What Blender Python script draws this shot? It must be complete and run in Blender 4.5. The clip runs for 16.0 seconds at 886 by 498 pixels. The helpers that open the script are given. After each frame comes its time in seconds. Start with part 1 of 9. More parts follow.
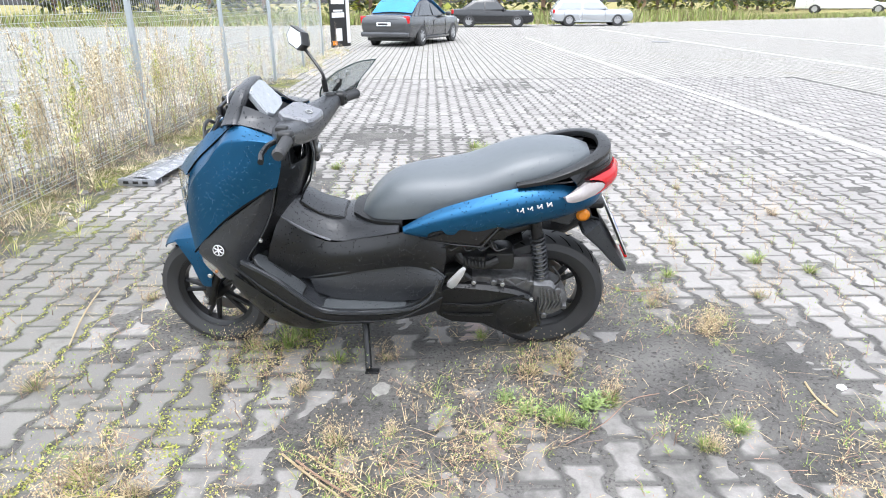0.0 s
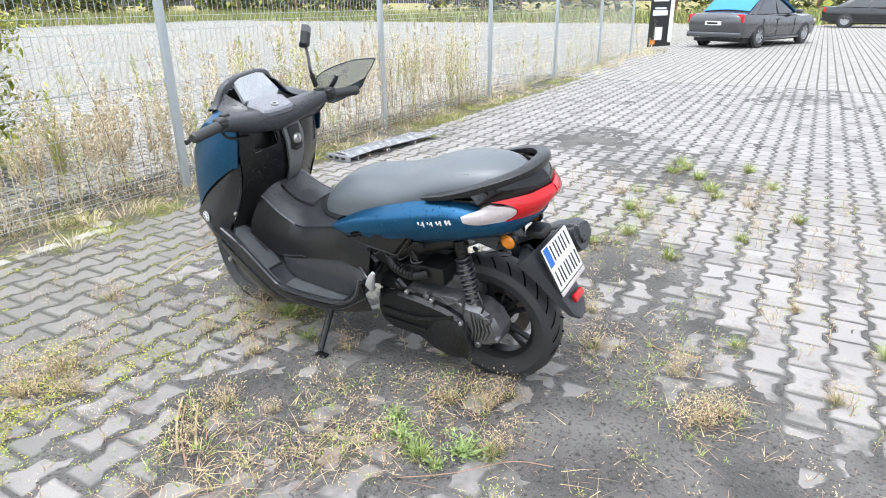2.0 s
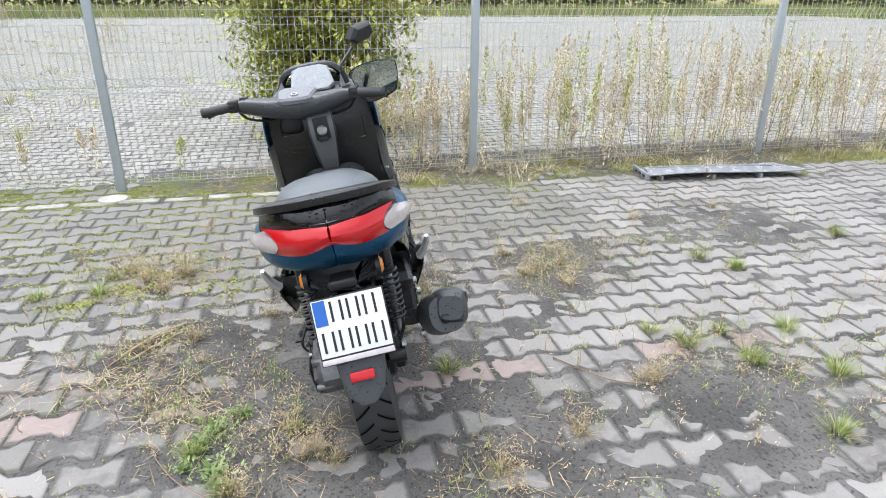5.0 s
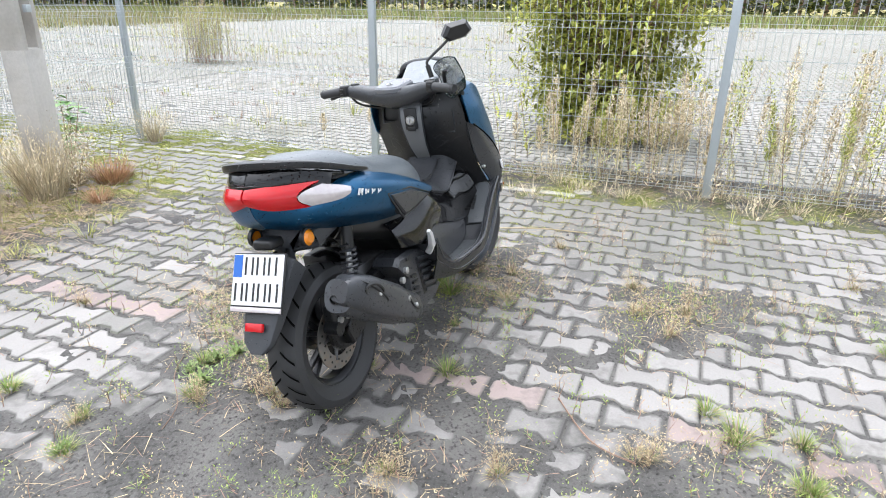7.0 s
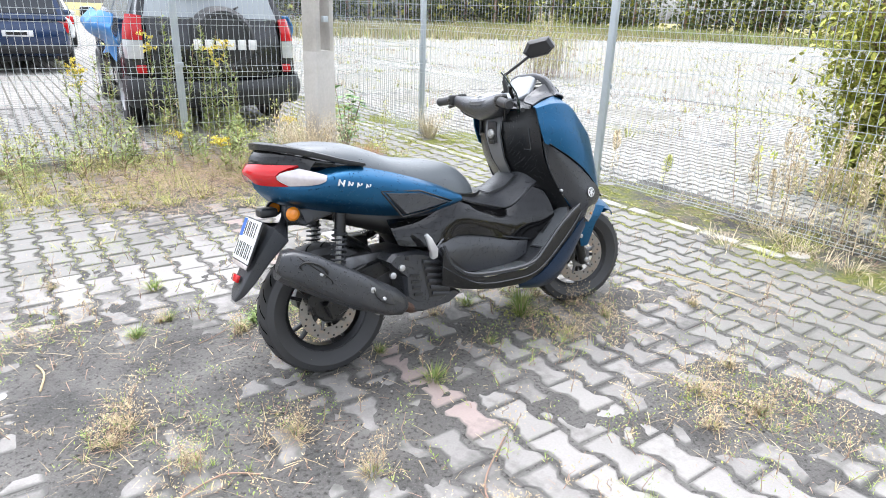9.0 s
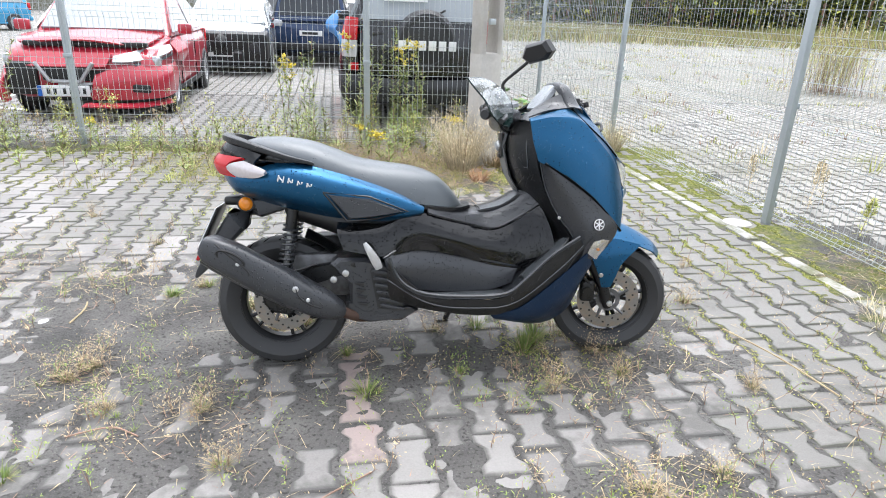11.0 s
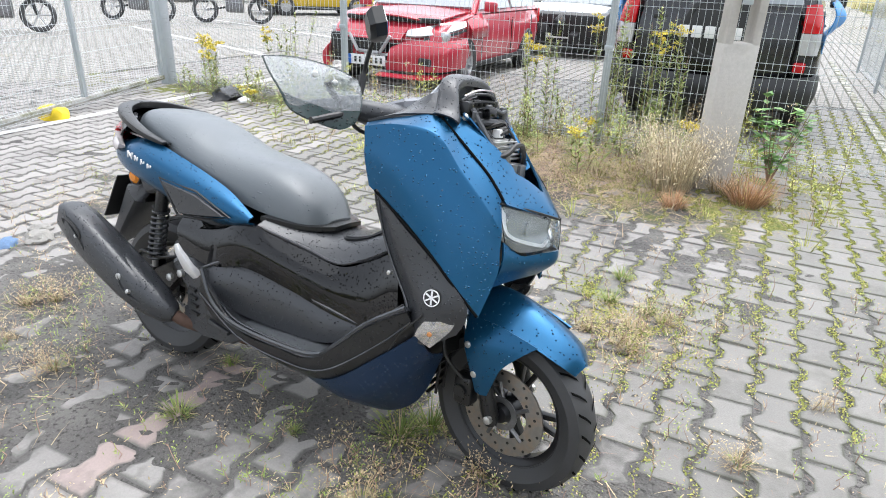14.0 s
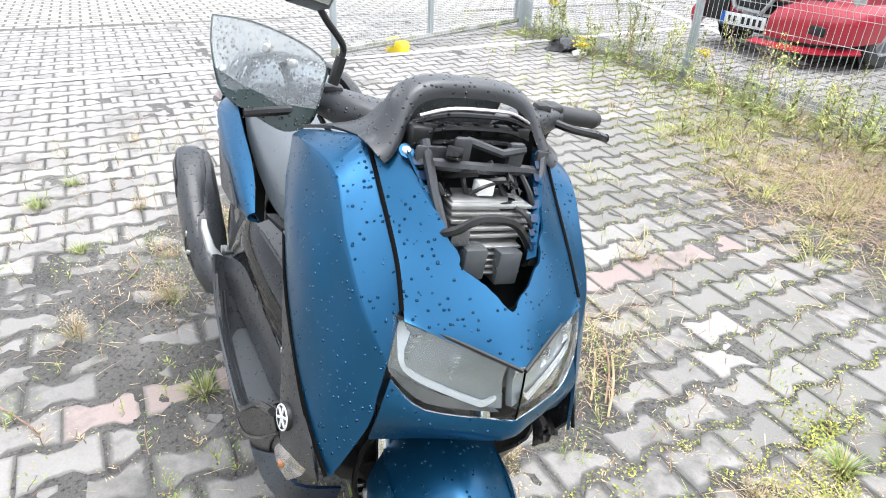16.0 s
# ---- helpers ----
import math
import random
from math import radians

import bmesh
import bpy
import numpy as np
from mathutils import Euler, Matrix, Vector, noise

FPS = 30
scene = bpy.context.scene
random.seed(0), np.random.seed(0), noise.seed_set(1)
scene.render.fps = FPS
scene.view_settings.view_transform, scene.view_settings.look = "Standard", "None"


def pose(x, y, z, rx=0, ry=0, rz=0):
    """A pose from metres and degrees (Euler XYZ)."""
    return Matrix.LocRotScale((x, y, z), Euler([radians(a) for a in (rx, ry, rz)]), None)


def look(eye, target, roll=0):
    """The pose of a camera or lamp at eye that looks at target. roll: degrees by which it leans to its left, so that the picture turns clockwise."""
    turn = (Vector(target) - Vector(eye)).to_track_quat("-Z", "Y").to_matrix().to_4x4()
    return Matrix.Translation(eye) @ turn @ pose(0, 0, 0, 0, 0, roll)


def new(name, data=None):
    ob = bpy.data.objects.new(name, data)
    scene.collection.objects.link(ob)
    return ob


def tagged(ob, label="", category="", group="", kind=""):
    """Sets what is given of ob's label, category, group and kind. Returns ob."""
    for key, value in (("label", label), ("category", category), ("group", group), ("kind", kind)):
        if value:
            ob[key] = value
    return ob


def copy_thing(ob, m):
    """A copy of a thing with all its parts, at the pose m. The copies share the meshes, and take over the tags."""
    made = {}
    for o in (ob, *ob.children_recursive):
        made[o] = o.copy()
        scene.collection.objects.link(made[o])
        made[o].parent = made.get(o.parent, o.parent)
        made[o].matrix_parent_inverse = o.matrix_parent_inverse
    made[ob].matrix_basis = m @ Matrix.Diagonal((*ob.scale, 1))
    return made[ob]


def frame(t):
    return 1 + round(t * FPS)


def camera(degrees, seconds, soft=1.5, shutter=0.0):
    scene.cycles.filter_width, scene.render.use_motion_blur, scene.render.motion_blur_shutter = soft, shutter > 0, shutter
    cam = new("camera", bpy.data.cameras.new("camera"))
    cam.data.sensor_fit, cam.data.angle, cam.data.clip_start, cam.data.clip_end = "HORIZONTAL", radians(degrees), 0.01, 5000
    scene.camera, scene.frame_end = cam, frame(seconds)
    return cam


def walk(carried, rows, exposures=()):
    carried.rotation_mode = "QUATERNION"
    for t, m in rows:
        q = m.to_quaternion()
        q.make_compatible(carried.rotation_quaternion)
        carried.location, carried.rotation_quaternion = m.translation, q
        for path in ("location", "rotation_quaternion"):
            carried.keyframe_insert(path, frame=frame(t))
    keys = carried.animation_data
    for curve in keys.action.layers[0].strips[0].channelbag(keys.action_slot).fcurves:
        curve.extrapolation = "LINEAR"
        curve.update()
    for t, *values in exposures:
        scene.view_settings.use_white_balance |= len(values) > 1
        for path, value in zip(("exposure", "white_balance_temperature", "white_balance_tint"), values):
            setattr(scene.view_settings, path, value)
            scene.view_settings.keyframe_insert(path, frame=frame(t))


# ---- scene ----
cam = camera(70.1, 16.0, soft=1.0)
PATH = [
    (0, (0.266, -2.318, 1.345), (0.262, -0.307, 0.558), -0.3),
    (0.5, (0.599, -2.316, 1.347), (0.285, -0.327, 0.563), -0.3),
    (1, (0.941, -2.175, 1.362), (0.359, -0.249, 0.577), -0.4),
    (1.5, (1.307, -2.061, 1.356), (0.499, -0.219, 0.569), -0.4),
    (2, (1.568, -1.874, 1.344), (0.536, -0.147, 0.557), -0.6),
    (2.5, (1.769, -1.607, 1.360), (0.523, -0.028, 0.575), -0.7),
    (3, (2.052, -1.338, 1.353), (0.579, 0.032, 0.569), -0.7),
    (3.2, (2.115, -1.255, 1.354), (0.571, 0.036, 0.570), -0.6),
    (5.3, (2.420, 0.113, 1.351), (0.427, 0.341, 0.553), 0.2),
    (5.5, (2.424, 0.234, 1.338), (0.418, 0.336, 0.541), 0.3),
    (6, (2.459, 0.588, 1.342), (0.465, 0.337, 0.551), 0.5),
    (6.5, (2.378, 0.859, 1.326), (0.445, 0.308, 0.537), 0.5),
    (7, (2.285, 1.148, 1.327), (0.427, 0.376, 0.543), 0.7),
    (7.5, (2.195, 1.461, 1.336), (0.450, 0.456, 0.553), 1),
    (8, (1.992, 1.647, 1.331), (0.404, 0.408, 0.552), 1.2),
    (8.5, (1.758, 1.900, 1.321), (0.382, 0.420, 0.558), 1.7),
    (9, (1.551, 2.124, 1.334), (0.394, 0.462, 0.582), 2.1),
    (9.2, (1.450, 2.187, 1.329), (0.384, 0.467, 0.575), 2.1),
    (11.3, (0.172, 2.385, 1.356), (0.001, 0.370, 0.594), 2.3),
    (11.5, (0.008, 2.381, 1.329), (-0.056, 0.359, 0.573), 2.4),
    (12, (-0.271, 2.337, 1.354), (-0.113, 0.321, 0.594), 2.5),
    (12.5, (-0.515, 2.116, 1.363), (-0.124, 0.137, 0.591), 2.5),
    (13, (-0.719, 1.953, 1.335), (-0.154, 0.016, 0.562), 2.4),
    (13.5, (-1.009, 1.726, 1.344), (-0.245, -0.138, 0.563), 2.4),
    (14, (-1.139, 1.464, 1.333), (-0.243, -0.305, 0.477), 2.2),
    (14.5, (-1.298, 1.192, 1.339), (-0.143, -0.389, 0.428), 2.3),
    (15, (-1.360, 0.941, 1.326), (0.013, -0.438, 0.389), 2),
    (15.5, (-1.297, 0.663, 1.344), (0.201, -0.502, 0.313), 2.1),
    (16, (-1.269, 0.394, 1.337), (0.415, -0.461, 0.289), 2.1),
]
EXPOSURES = [(0.0, 1.64, 6065, 10), (3.0, 1.48, 6075, 10), (5.5, 1.30, 6080, 10), (7.0, 1.58, 6085, 10), (9.0, 1.80, 6090, 11), (12.0, 1.42, 6150, 10), (13.5, 1.38, 6170, 10), (14.5, 1.72, 6180, 9), (16.0, 1.80, 6185, 9)]
walk(cam, [(t, look(eye, target, roll)) for t, eye, target, roll in PATH], EXPOSURES)

# ---- world, overcast daylight ----
world = bpy.data.worlds.new("world")
scene.world = world
world.use_nodes = True
wn, wl = world.node_tree.nodes, world.node_tree.links
sky = wn.new("ShaderNodeTexSky")
sky.sky_type, sky.sun_disc = "NISHITA", False
sky.sun_elevation, sky.sun_rotation = radians(74), radians(200)
sky.air_density, sky.dust_density = 1.0, 4.0
grey = wn.new("ShaderNodeHueSaturation")
grey.inputs["Saturation"].default_value = 0.22
wl.new(sky.outputs[0], grey.inputs["Color"])
wl.new(grey.outputs[0], wn["Background"].inputs["Color"])
wn["Background"].inputs["Strength"].default_value = 0.15
sun = new("sun", bpy.data.lights.new("sun", "SUN"))
sun.data.energy, sun.data.angle, sun.data.color = 0.5, radians(120), (1.0, 0.98, 0.95)
sun.matrix_world = look((0, 0, 30), (3, 8, 0))
# ---- materials ----
def mat(name, col, rough=0.6, metal=0.0, var=0.12, scale=6.0, fine=90.0, bump=0.06, bscale=160.0, col2=None, mix=(0.45, 0.65),
        edge=None, coat=0.0, trans=0.0, island=0.0, obj=0.0, drops=0.0, alpha=1.0, space="Object", spec=0.5, coat_r=0.08, film=None):
    """Two scales of noise in the colour, fine relief, and optional water drops."""
    m = bpy.data.materials.new(name)
    m.use_nodes = True
    n, l = m.node_tree.nodes, m.node_tree.links
    b = n["Principled BSDF"]
    tc = n.new("ShaderNodeTexCoord")
    if space == "World":
        vec = n.new("ShaderNodeNewGeometry").outputs["Position"]
    else:
        vec = tc.outputs["Object"]

    def noise_tex(s, detail=4.0):
        t = n.new("ShaderNodeTexNoise")
        t.inputs["Scale"].default_value, t.inputs["Detail"].default_value = s, detail
        l.new(vec, t.inputs["Vector"])
        return t.outputs["Fac"]

    def math_node(op, a, c):
        k = n.new("ShaderNodeMath")
        k.operation = op
        for i, v in enumerate((a, c)):
            if isinstance(v, (int, float)):
                k.inputs[i].default_value = v
            else:
                l.new(v, k.inputs[i])
        return k.outputs[0]

    big, small = noise_tex(scale), noise_tex(fine)
    f = math_node("ADD", math_node("MULTIPLY", big, 0.6), math_node("MULTIPLY", small, 0.4))
    v = math_node("ADD", math_node("MULTIPLY", math_node("SUBTRACT", f, 0.5), var * 4), 1.0)
    if island:
        g = n.new("ShaderNodeNewGeometry")
        v = math_node("ADD", v, math_node("MULTIPLY", math_node("SUBTRACT", g.outputs["Random Per Island"], 0.5), island))
    if obj:
        o = n.new("ShaderNodeObjectInfo")
        v = math_node("ADD", v, math_node("MULTIPLY", math_node("SUBTRACT", o.outputs["Random"], 0.5), obj))
    base = n.new("ShaderNodeMix")
    base.data_type = "RGBA"
    base.inputs[6].default_value = (*col, 1)
    base.inputs[7].default_value = (*(col2 or col), 1)
    if col2:
        r = n.new("ShaderNodeMapRange")
        r.inputs["From Min"].default_value, r.inputs["From Max"].default_value = mix
        l.new(big, r.inputs["Value"])
        l.new(r.outputs[0], base.inputs[0])
    else:
        base.inputs[0].default_value = 0
    tone = base.outputs[2]
    if film:  # ragged film of dirt: colour, noise scale, from, to
        fm = n.new("ShaderNodeMapRange")
        fm.inputs["From Min"].default_value, fm.inputs["From Max"].default_value, fm.inputs["To Max"].default_value = film[2], film[3], 0.85
        l.new(math_node("ADD", math_node("MULTIPLY", noise_tex(film[1], 7.0), 0.75), math_node("MULTIPLY", noise_tex(film[1] * 9, 5.0), 0.25)), fm.inputs["Value"])
        fx = n.new("ShaderNodeMix")
        fx.data_type = "RGBA"
        l.new(fm.outputs[0], fx.inputs[0])
        l.new(tone, fx.inputs[6])
        fx.inputs[7].default_value = (*film[0], 1)
        tone = fx.outputs[2]
    if edge:  # dirt creeping in from a paver's rim: colour, from, to
        at = n.new("ShaderNodeAttribute")
        at.attribute_name = "rim"
        em = n.new("ShaderNodeMapRange")
        em.inputs["From Min"].default_value, em.inputs["From Max"].default_value, em.inputs["To Max"].default_value = edge[1], edge[2], 0.9
        l.new(math_node("ADD", at.outputs["Fac"], math_node("ADD", math_node("MULTIPLY", noise_tex(9.0, 5.0), 1.1), math_node("MULTIPLY", noise_tex(55.0, 3.0), 0.5))), em.inputs["Value"])
        ex = n.new("ShaderNodeMix")
        ex.data_type = "RGBA"
        l.new(em.outputs[0], ex.inputs[0])
        l.new(tone, ex.inputs[6])
        ex.inputs[7].default_value = (*edge[0], 1)
        tone = ex.outputs[2]
    hsv = n.new("ShaderNodeHueSaturation")
    l.new(tone, hsv.inputs["Color"])
    l.new(v, hsv.inputs["Value"])
    l.new(hsv.outputs[0], b.inputs["Base Color"])
    ro = math_node("ADD", math_node("MULTIPLY", math_node("SUBTRACT", f, 0.5), 0.35 * min(1.0, var * 9)), rough)
    bp = n.new("ShaderNodeBump")
    bp.inputs["Strength"].default_value, bp.inputs["Distance"].default_value = 1.0, 0.01
    h = math_node("MULTIPLY", noise_tex(bscale, 3.0), bump)
    if drops:
        vo = n.new("ShaderNodeTexVoronoi")
        vo.inputs["Scale"].default_value = 150.0
        l.new(vec, vo.inputs["Vector"])
        bead = n.new("ShaderNodeMapRange")
        bead.inputs["From Min"].default_value, bead.inputs["From Max"].default_value = 0.36, 0.10
        l.new(vo.outputs["Distance"], bead.inputs["Value"])
        sep = n.new("ShaderNodeSeparateColor")
        l.new(vo.outputs["Color"], sep.inputs[0])
        few = math_node("GREATER_THAN", sep.outputs[0], 1.0 - drops)
        wet = math_node("MULTIPLY", bead.outputs[0], few)
        h = math_node("ADD", h, math_node("MULTIPLY", wet, 0.30))
        ro = math_node("MULTIPLY", ro, math_node("SUBTRACT", 1.0, math_node("MULTIPLY", wet, 0.8)))
    l.new(ro, b.inputs["Roughness"])
    l.new(h, bp.inputs["Height"])
    l.new(bp.outputs[0], b.inputs["Normal"])
    b.inputs["Metallic"].default_value = metal
    b.inputs["Coat Weight"].default_value = coat
    b.inputs["Coat Roughness"].default_value = coat_r
    if drops:
        l.new(bp.outputs[0], b.inputs["Coat Normal"])
    b.inputs["Transmission Weight"].default_value = trans
    b.inputs["Specular IOR Level"].default_value = spec
    b.inputs["Alpha"].default_value = alpha
    return m


M_PAVER = mat("concrete_paver", (0.284, 0.270, 0.256), 0.66, var=0.21, scale=2.3, fine=140, bump=0.14, bscale=260, island=0.20, obj=0.20, spec=0.26, space="World", film=((0.16, 0.152, 0.14), 3.2, 0.53, 0.66), edge=((0.125, 0.12, 0.11), 1.30, 2.1))
M_PAVER_RED = mat("red_concrete_paver", (0.305, 0.245, 0.228), 0.7, var=0.15, scale=2.3, fine=140, bump=0.14, bscale=260, island=0.18, obj=0.18, spec=0.26, space="World", film=((0.16, 0.145, 0.135), 3.2, 0.52, 0.66), edge=((0.125, 0.12, 0.11), 1.25, 2.0))
M_PAVER_DIRTY = mat("dirt_covered_paver", (0.255, 0.243, 0.230), 0.7, var=0.22, scale=2.3, fine=140, bump=0.16, bscale=220, island=0.20, obj=0.22, spec=0.26, space="World", film=((0.115, 0.11, 0.102), 2.6, 0.47, 0.60), edge=((0.095, 0.092, 0.086), 0.95, 1.6))
M_PAVER_DAMP = mat("damp_grey_paver", (0.182, 0.174, 0.160), 0.55, var=0.22, scale=2.6, fine=150, bump=0.16, bscale=230, island=0.24, obj=0.24, space="World", film=((0.12, 0.114, 0.10), 3.4, 0.52, 0.66), edge=((0.085, 0.085, 0.065), 1.15, 1.9))
M_PAVER_PALE = mat("neglected_paver", (0.315, 0.303, 0.28), 0.8, var=0.16, scale=1.1, fine=90, bump=0.10, bscale=200, island=0.25, spec=0.25, space="World", film=((0.20, 0.19, 0.15), 0.8, 0.50, 0.66), edge=((0.12, 0.115, 0.09), 1.15, 2.0))
M_PALECONCRETE = mat("pale_dirty_concrete", (0.43, 0.42, 0.395), 0.8, var=0.25, scale=3, fine=60, bump=0.18, col2=(0.28, 0.27, 0.235), obj=0.25, space="World", film=((0.14, 0.145, 0.07), 7.0, 0.44, 0.58))
M_GALV = mat("galvanised_steel", (0.42, 0.46, 0.48), 0.5, 0.35, var=0.08, scale=12, fine=120, bump=0.03)
M_WIRE = mat("galvanised_wire", (0.50, 0.53, 0.54), 0.5, 0.3, var=0.05)
M_POLE = mat("weathered_concrete", (0.50, 0.48, 0.45), 0.85, var=0.16, scale=3, fine=50, bump=0.2, bscale=120, col2=(0.36, 0.34, 0.31))
M_BLUE = mat("matt_blue_plastic_wet", (0.0095, 0.081, 0.178), 0.34, 0.72, var=0.03, scale=4, bump=0.006, bscale=400, coat=0.16, coat_r=0.12, drops=0.22)
# body blue darkened: belly shade put into the colour, reused for the clip tabs
M_SHADEBLUE = mat("shaded_blue_plastic", (0.004, 0.022, 0.060), 0.34, 0.4, var=0.06, scale=6, bump=0.008, coat=0.1, coat_r=0.2, drops=0.2)
M_BLACK = mat("textured_black_plastic", (0.0080, 0.0084, 0.0092), 0.32, var=0.08, bump=0.015, bscale=900, drops=0.26, coat=0.08, coat_r=0.10, spec=0.45)
M_GREYP = mat("matt_dark_grey_plastic", (0.029, 0.031, 0.035), 0.34, var=0.10, bump=0.022, bscale=900, drops=0.36, coat=0.14, coat_r=0.10, spec=0.55)
M_GLOSS = mat("glossy_black_plastic", (0.0022, 0.0022, 0.0027), 0.05, var=0.02, bump=0.0, drops=0.5, spec=0.5)
M_SEAT = mat("dark_grey_vinyl", (0.085, 0.098, 0.108), 0.38, var=0.05, bump=0.022, bscale=1200, drops=0.06, coat=0.3, coat_r=0.36, spec=0.6)
M_PAD = mat("ribbed_grey_rubber", (0.075, 0.081, 0.086), 0.36, var=0.12, bump=0.03, bscale=500, drops=0.2, coat=0.25, coat_r=0.2)
M_TYRE = mat("tyre_rubber", (0.036, 0.0365, 0.038), 0.55, var=0.16, scale=20, bump=0.03, bscale=300)
M_GROOVE = mat("deep_black_groove", (0.003, 0.003, 0.003), 0.9, var=0.02, bump=0.0, spec=0.1)
M_RIM = mat("satin_black_alloy", (0.014, 0.0145, 0.016), 0.32, 0.2, var=0.08, bump=0.01)
M_METAL = mat("bare_aluminium", (0.50, 0.50, 0.49), 0.38, 0.85, var=0.10, scale=25, bump=0.05)
M_CAST = mat("cast_aluminium", (0.20, 0.20, 0.205), 0.46, 0.7, var=0.30, scale=22, bump=0.12, bscale=260, col2=(0.11, 0.11, 0.11))
M_RUST = mat("rusty_steel", (0.085, 0.05, 0.036), 0.8, 0.2, var=0.25, scale=30, bump=0.15)
M_EDGE = mat("wet_rounded_edge", (0.030, 0.033, 0.037), 0.16, var=0.10, bump=0.004, spec=0.7)
M_GUARD = mat("faded_grey_plastic", (0.045, 0.048, 0.053), 0.40, var=0.14, bump=0.02, bscale=900, drops=0.2)
M_CHROME = mat("bright_steel", (0.75, 0.75, 0.75), 0.15, 1.0, var=0.03, bump=0.0)
M_RED = mat("red_lens", (0.47, 0.004, 0.008), 0.10, var=0.025, scale=45, bump=0.012, bscale=220, coat=0.25)
M_WHITEL = mat("clear_lamp_lens", (0.60, 0.55, 0.55), 0.12, 0.35, var=0.16, scale=28, bump=0.02, bscale=160, coat=0.4)
M_AMBER = mat("amber_lens", (0.75, 0.24, 0.01), 0.15, var=0.12, scale=80, bump=0.06, bscale=140, coat=0.4)
M_BULB = mat("amber_bulb", (0.42, 0.17, 0.05), 0.25, var=0.12, scale=80, bump=0.06, coat=0.4)
M_SIGNAL = mat("clear_signal_lens", (0.55, 0.54, 0.53), 0.14, 0.85, var=0.03, scale=70, bump=0.01, bscale=120, coat=0.6)
M_STRIP = mat("frosted_grey_strip", (0.56, 0.58, 0.60), 0.22, 0.15, var=0.06, bump=0.0, coat=0.4)
M_SILVER = mat("silvered_reflector", (0.30, 0.325, 0.345), 0.22, 0.6, var=0.02, scale=14, fine=60, bump=0.0, coat=0.3)
M_WHITE = mat("white_paint", (0.78, 0.78, 0.78), 0.4, var=0.03, bump=0.004)
M_PLATEBLUE = mat("plate_blue", (0.02, 0.12, 0.45), 0.4, var=0.03, bump=0.004)
M_INK = mat("black_paint", (0.012, 0.012, 0.012), 0.4, var=0.03, bump=0.004)
M_DASH = mat("grey_dash_cover", (0.20, 0.205, 0.22), 0.34, 0.25, var=0.05, bump=0.02, bscale=800, drops=0.35)
M_SCREEN = mat("pale_instrument_glass", (0.33, 0.35, 0.37), 0.22, var=0.12, scale=40, bump=0.01, coat=0.4, drops=0.6)
M_MIRROR = mat("mirror_glass", (0.85, 0.86, 0.87), 0.03, 1.0, var=0.0, bump=0.0)


def glass(name, col=(1, 1, 1), rough=0.02):
    m = bpy.data.materials.new(name)
    m.use_nodes = True
    b = m.node_tree.nodes["Principled BSDF"]
    b.inputs["Base Color"].default_value = (*col, 1)
    b.inputs["Roughness"].default_value = rough
    b.inputs["Transmission Weight"].default_value = 1.0
    b.inputs["IOR"].default_value = 1.38
    return m


M_GLASS = glass("clear_glass", (0.95, 0.97, 0.97))
M_SHIELD = mat("smoked_acrylic", (0.66, 0.70, 0.71), 0.06, var=0.03, scale=10, bump=0.002, trans=0.9, coat=0.6, coat_r=0.05, drops=0.6)
M_TINT = mat("tinted_car_glass", (0.02, 0.025, 0.03), 0.06, var=0.03, bump=0.0, coat=0.5)
# car windows whose pale base colour stands in for the sky they mirror
M_SKYGLASS = mat("wet_sky_tinted_car_glass", (0.30, 0.33, 0.35), 0.1, var=0.05, bump=0.003, coat=0.5)


# ---- building helpers ----
def part(name, bm, material, parent=None, label="", smooth=True, mats=()):
    me = bpy.data.meshes.new(name)
    bm.to_mesh(me)
    bm.free()
    for k in (material, *mats):
        me.materials.append(k)
    if smooth:
        me.shade_smooth()
        me.set_sharp_from_angle(angle=radians(34))
    ob = new(name, me)
    if parent:
        ob.parent = parent
    if label:
        ob["label"] = label
    return ob


def empty(name, m, label, category, group="", kind=""):
    e = new(name)
    e.matrix_world = m
    return tagged(e, label, category, group, kind)


def box(bm, c, s, bevel=0.0, m=None, segs=2):
    """A box centred at c with size s, bevelled, then moved by m."""
    r = bmesh.ops.create_cube(bm, size=1.0)
    vs = r["verts"]
    for v in vs:
        v.co = Vector((v.co.x * s[0], v.co.y * s[1], v.co.z * s[2])) + Vector(c)
    if bevel:
        es = list({e for v in vs for e in v.link_edges})
        q = bmesh.ops.bevel(bm, geom=es, offset=bevel, segments=segs, affect="EDGES", profile=0.5)
        vs = list({v for f in q["faces"] for v in f.verts} | {v for v in vs if v.is_valid})
    if m is not None:
        bmesh.ops.transform(bm, matrix=m, verts=vs)
    return vs


def tube(bm, pts, radii, n=10, cap=True):
    """A round bar through pts, with a radius for each."""
    pts = [Vector(p) for p in pts]
    if isinstance(radii, (int, float)):
        radii = [radii] * len(pts)
    rings, up = [], None
    for i, p in enumerate(pts):
        d = (pts[min(i + 1, len(pts) - 1)] - pts[max(i - 1, 0)]).normalized()
        if up is None:
            up = d.orthogonal().normalized()
        else:
            up = (up - d * up.dot(d)).normalized()
        w = d.cross(up)
        rings.append([bm.verts.new(p + (up * math.cos(a) + w * math.sin(a)) * radii[i]) for a in [2 * math.pi * k / n for k in range(n)]])
    skin(bm, rings, True, cap)


def skin(bm, rings, closed=True, cap=True):
    """Faces between successive rings of verts."""
    for a, b in zip(rings, rings[1:]):
        k = len(a)
        for i in range(k if closed else k - 1):
            j = (i + 1) % k
            try:
                bm.faces.new((a[i], a[j], b[j], b[i]))
            except ValueError:
                pass
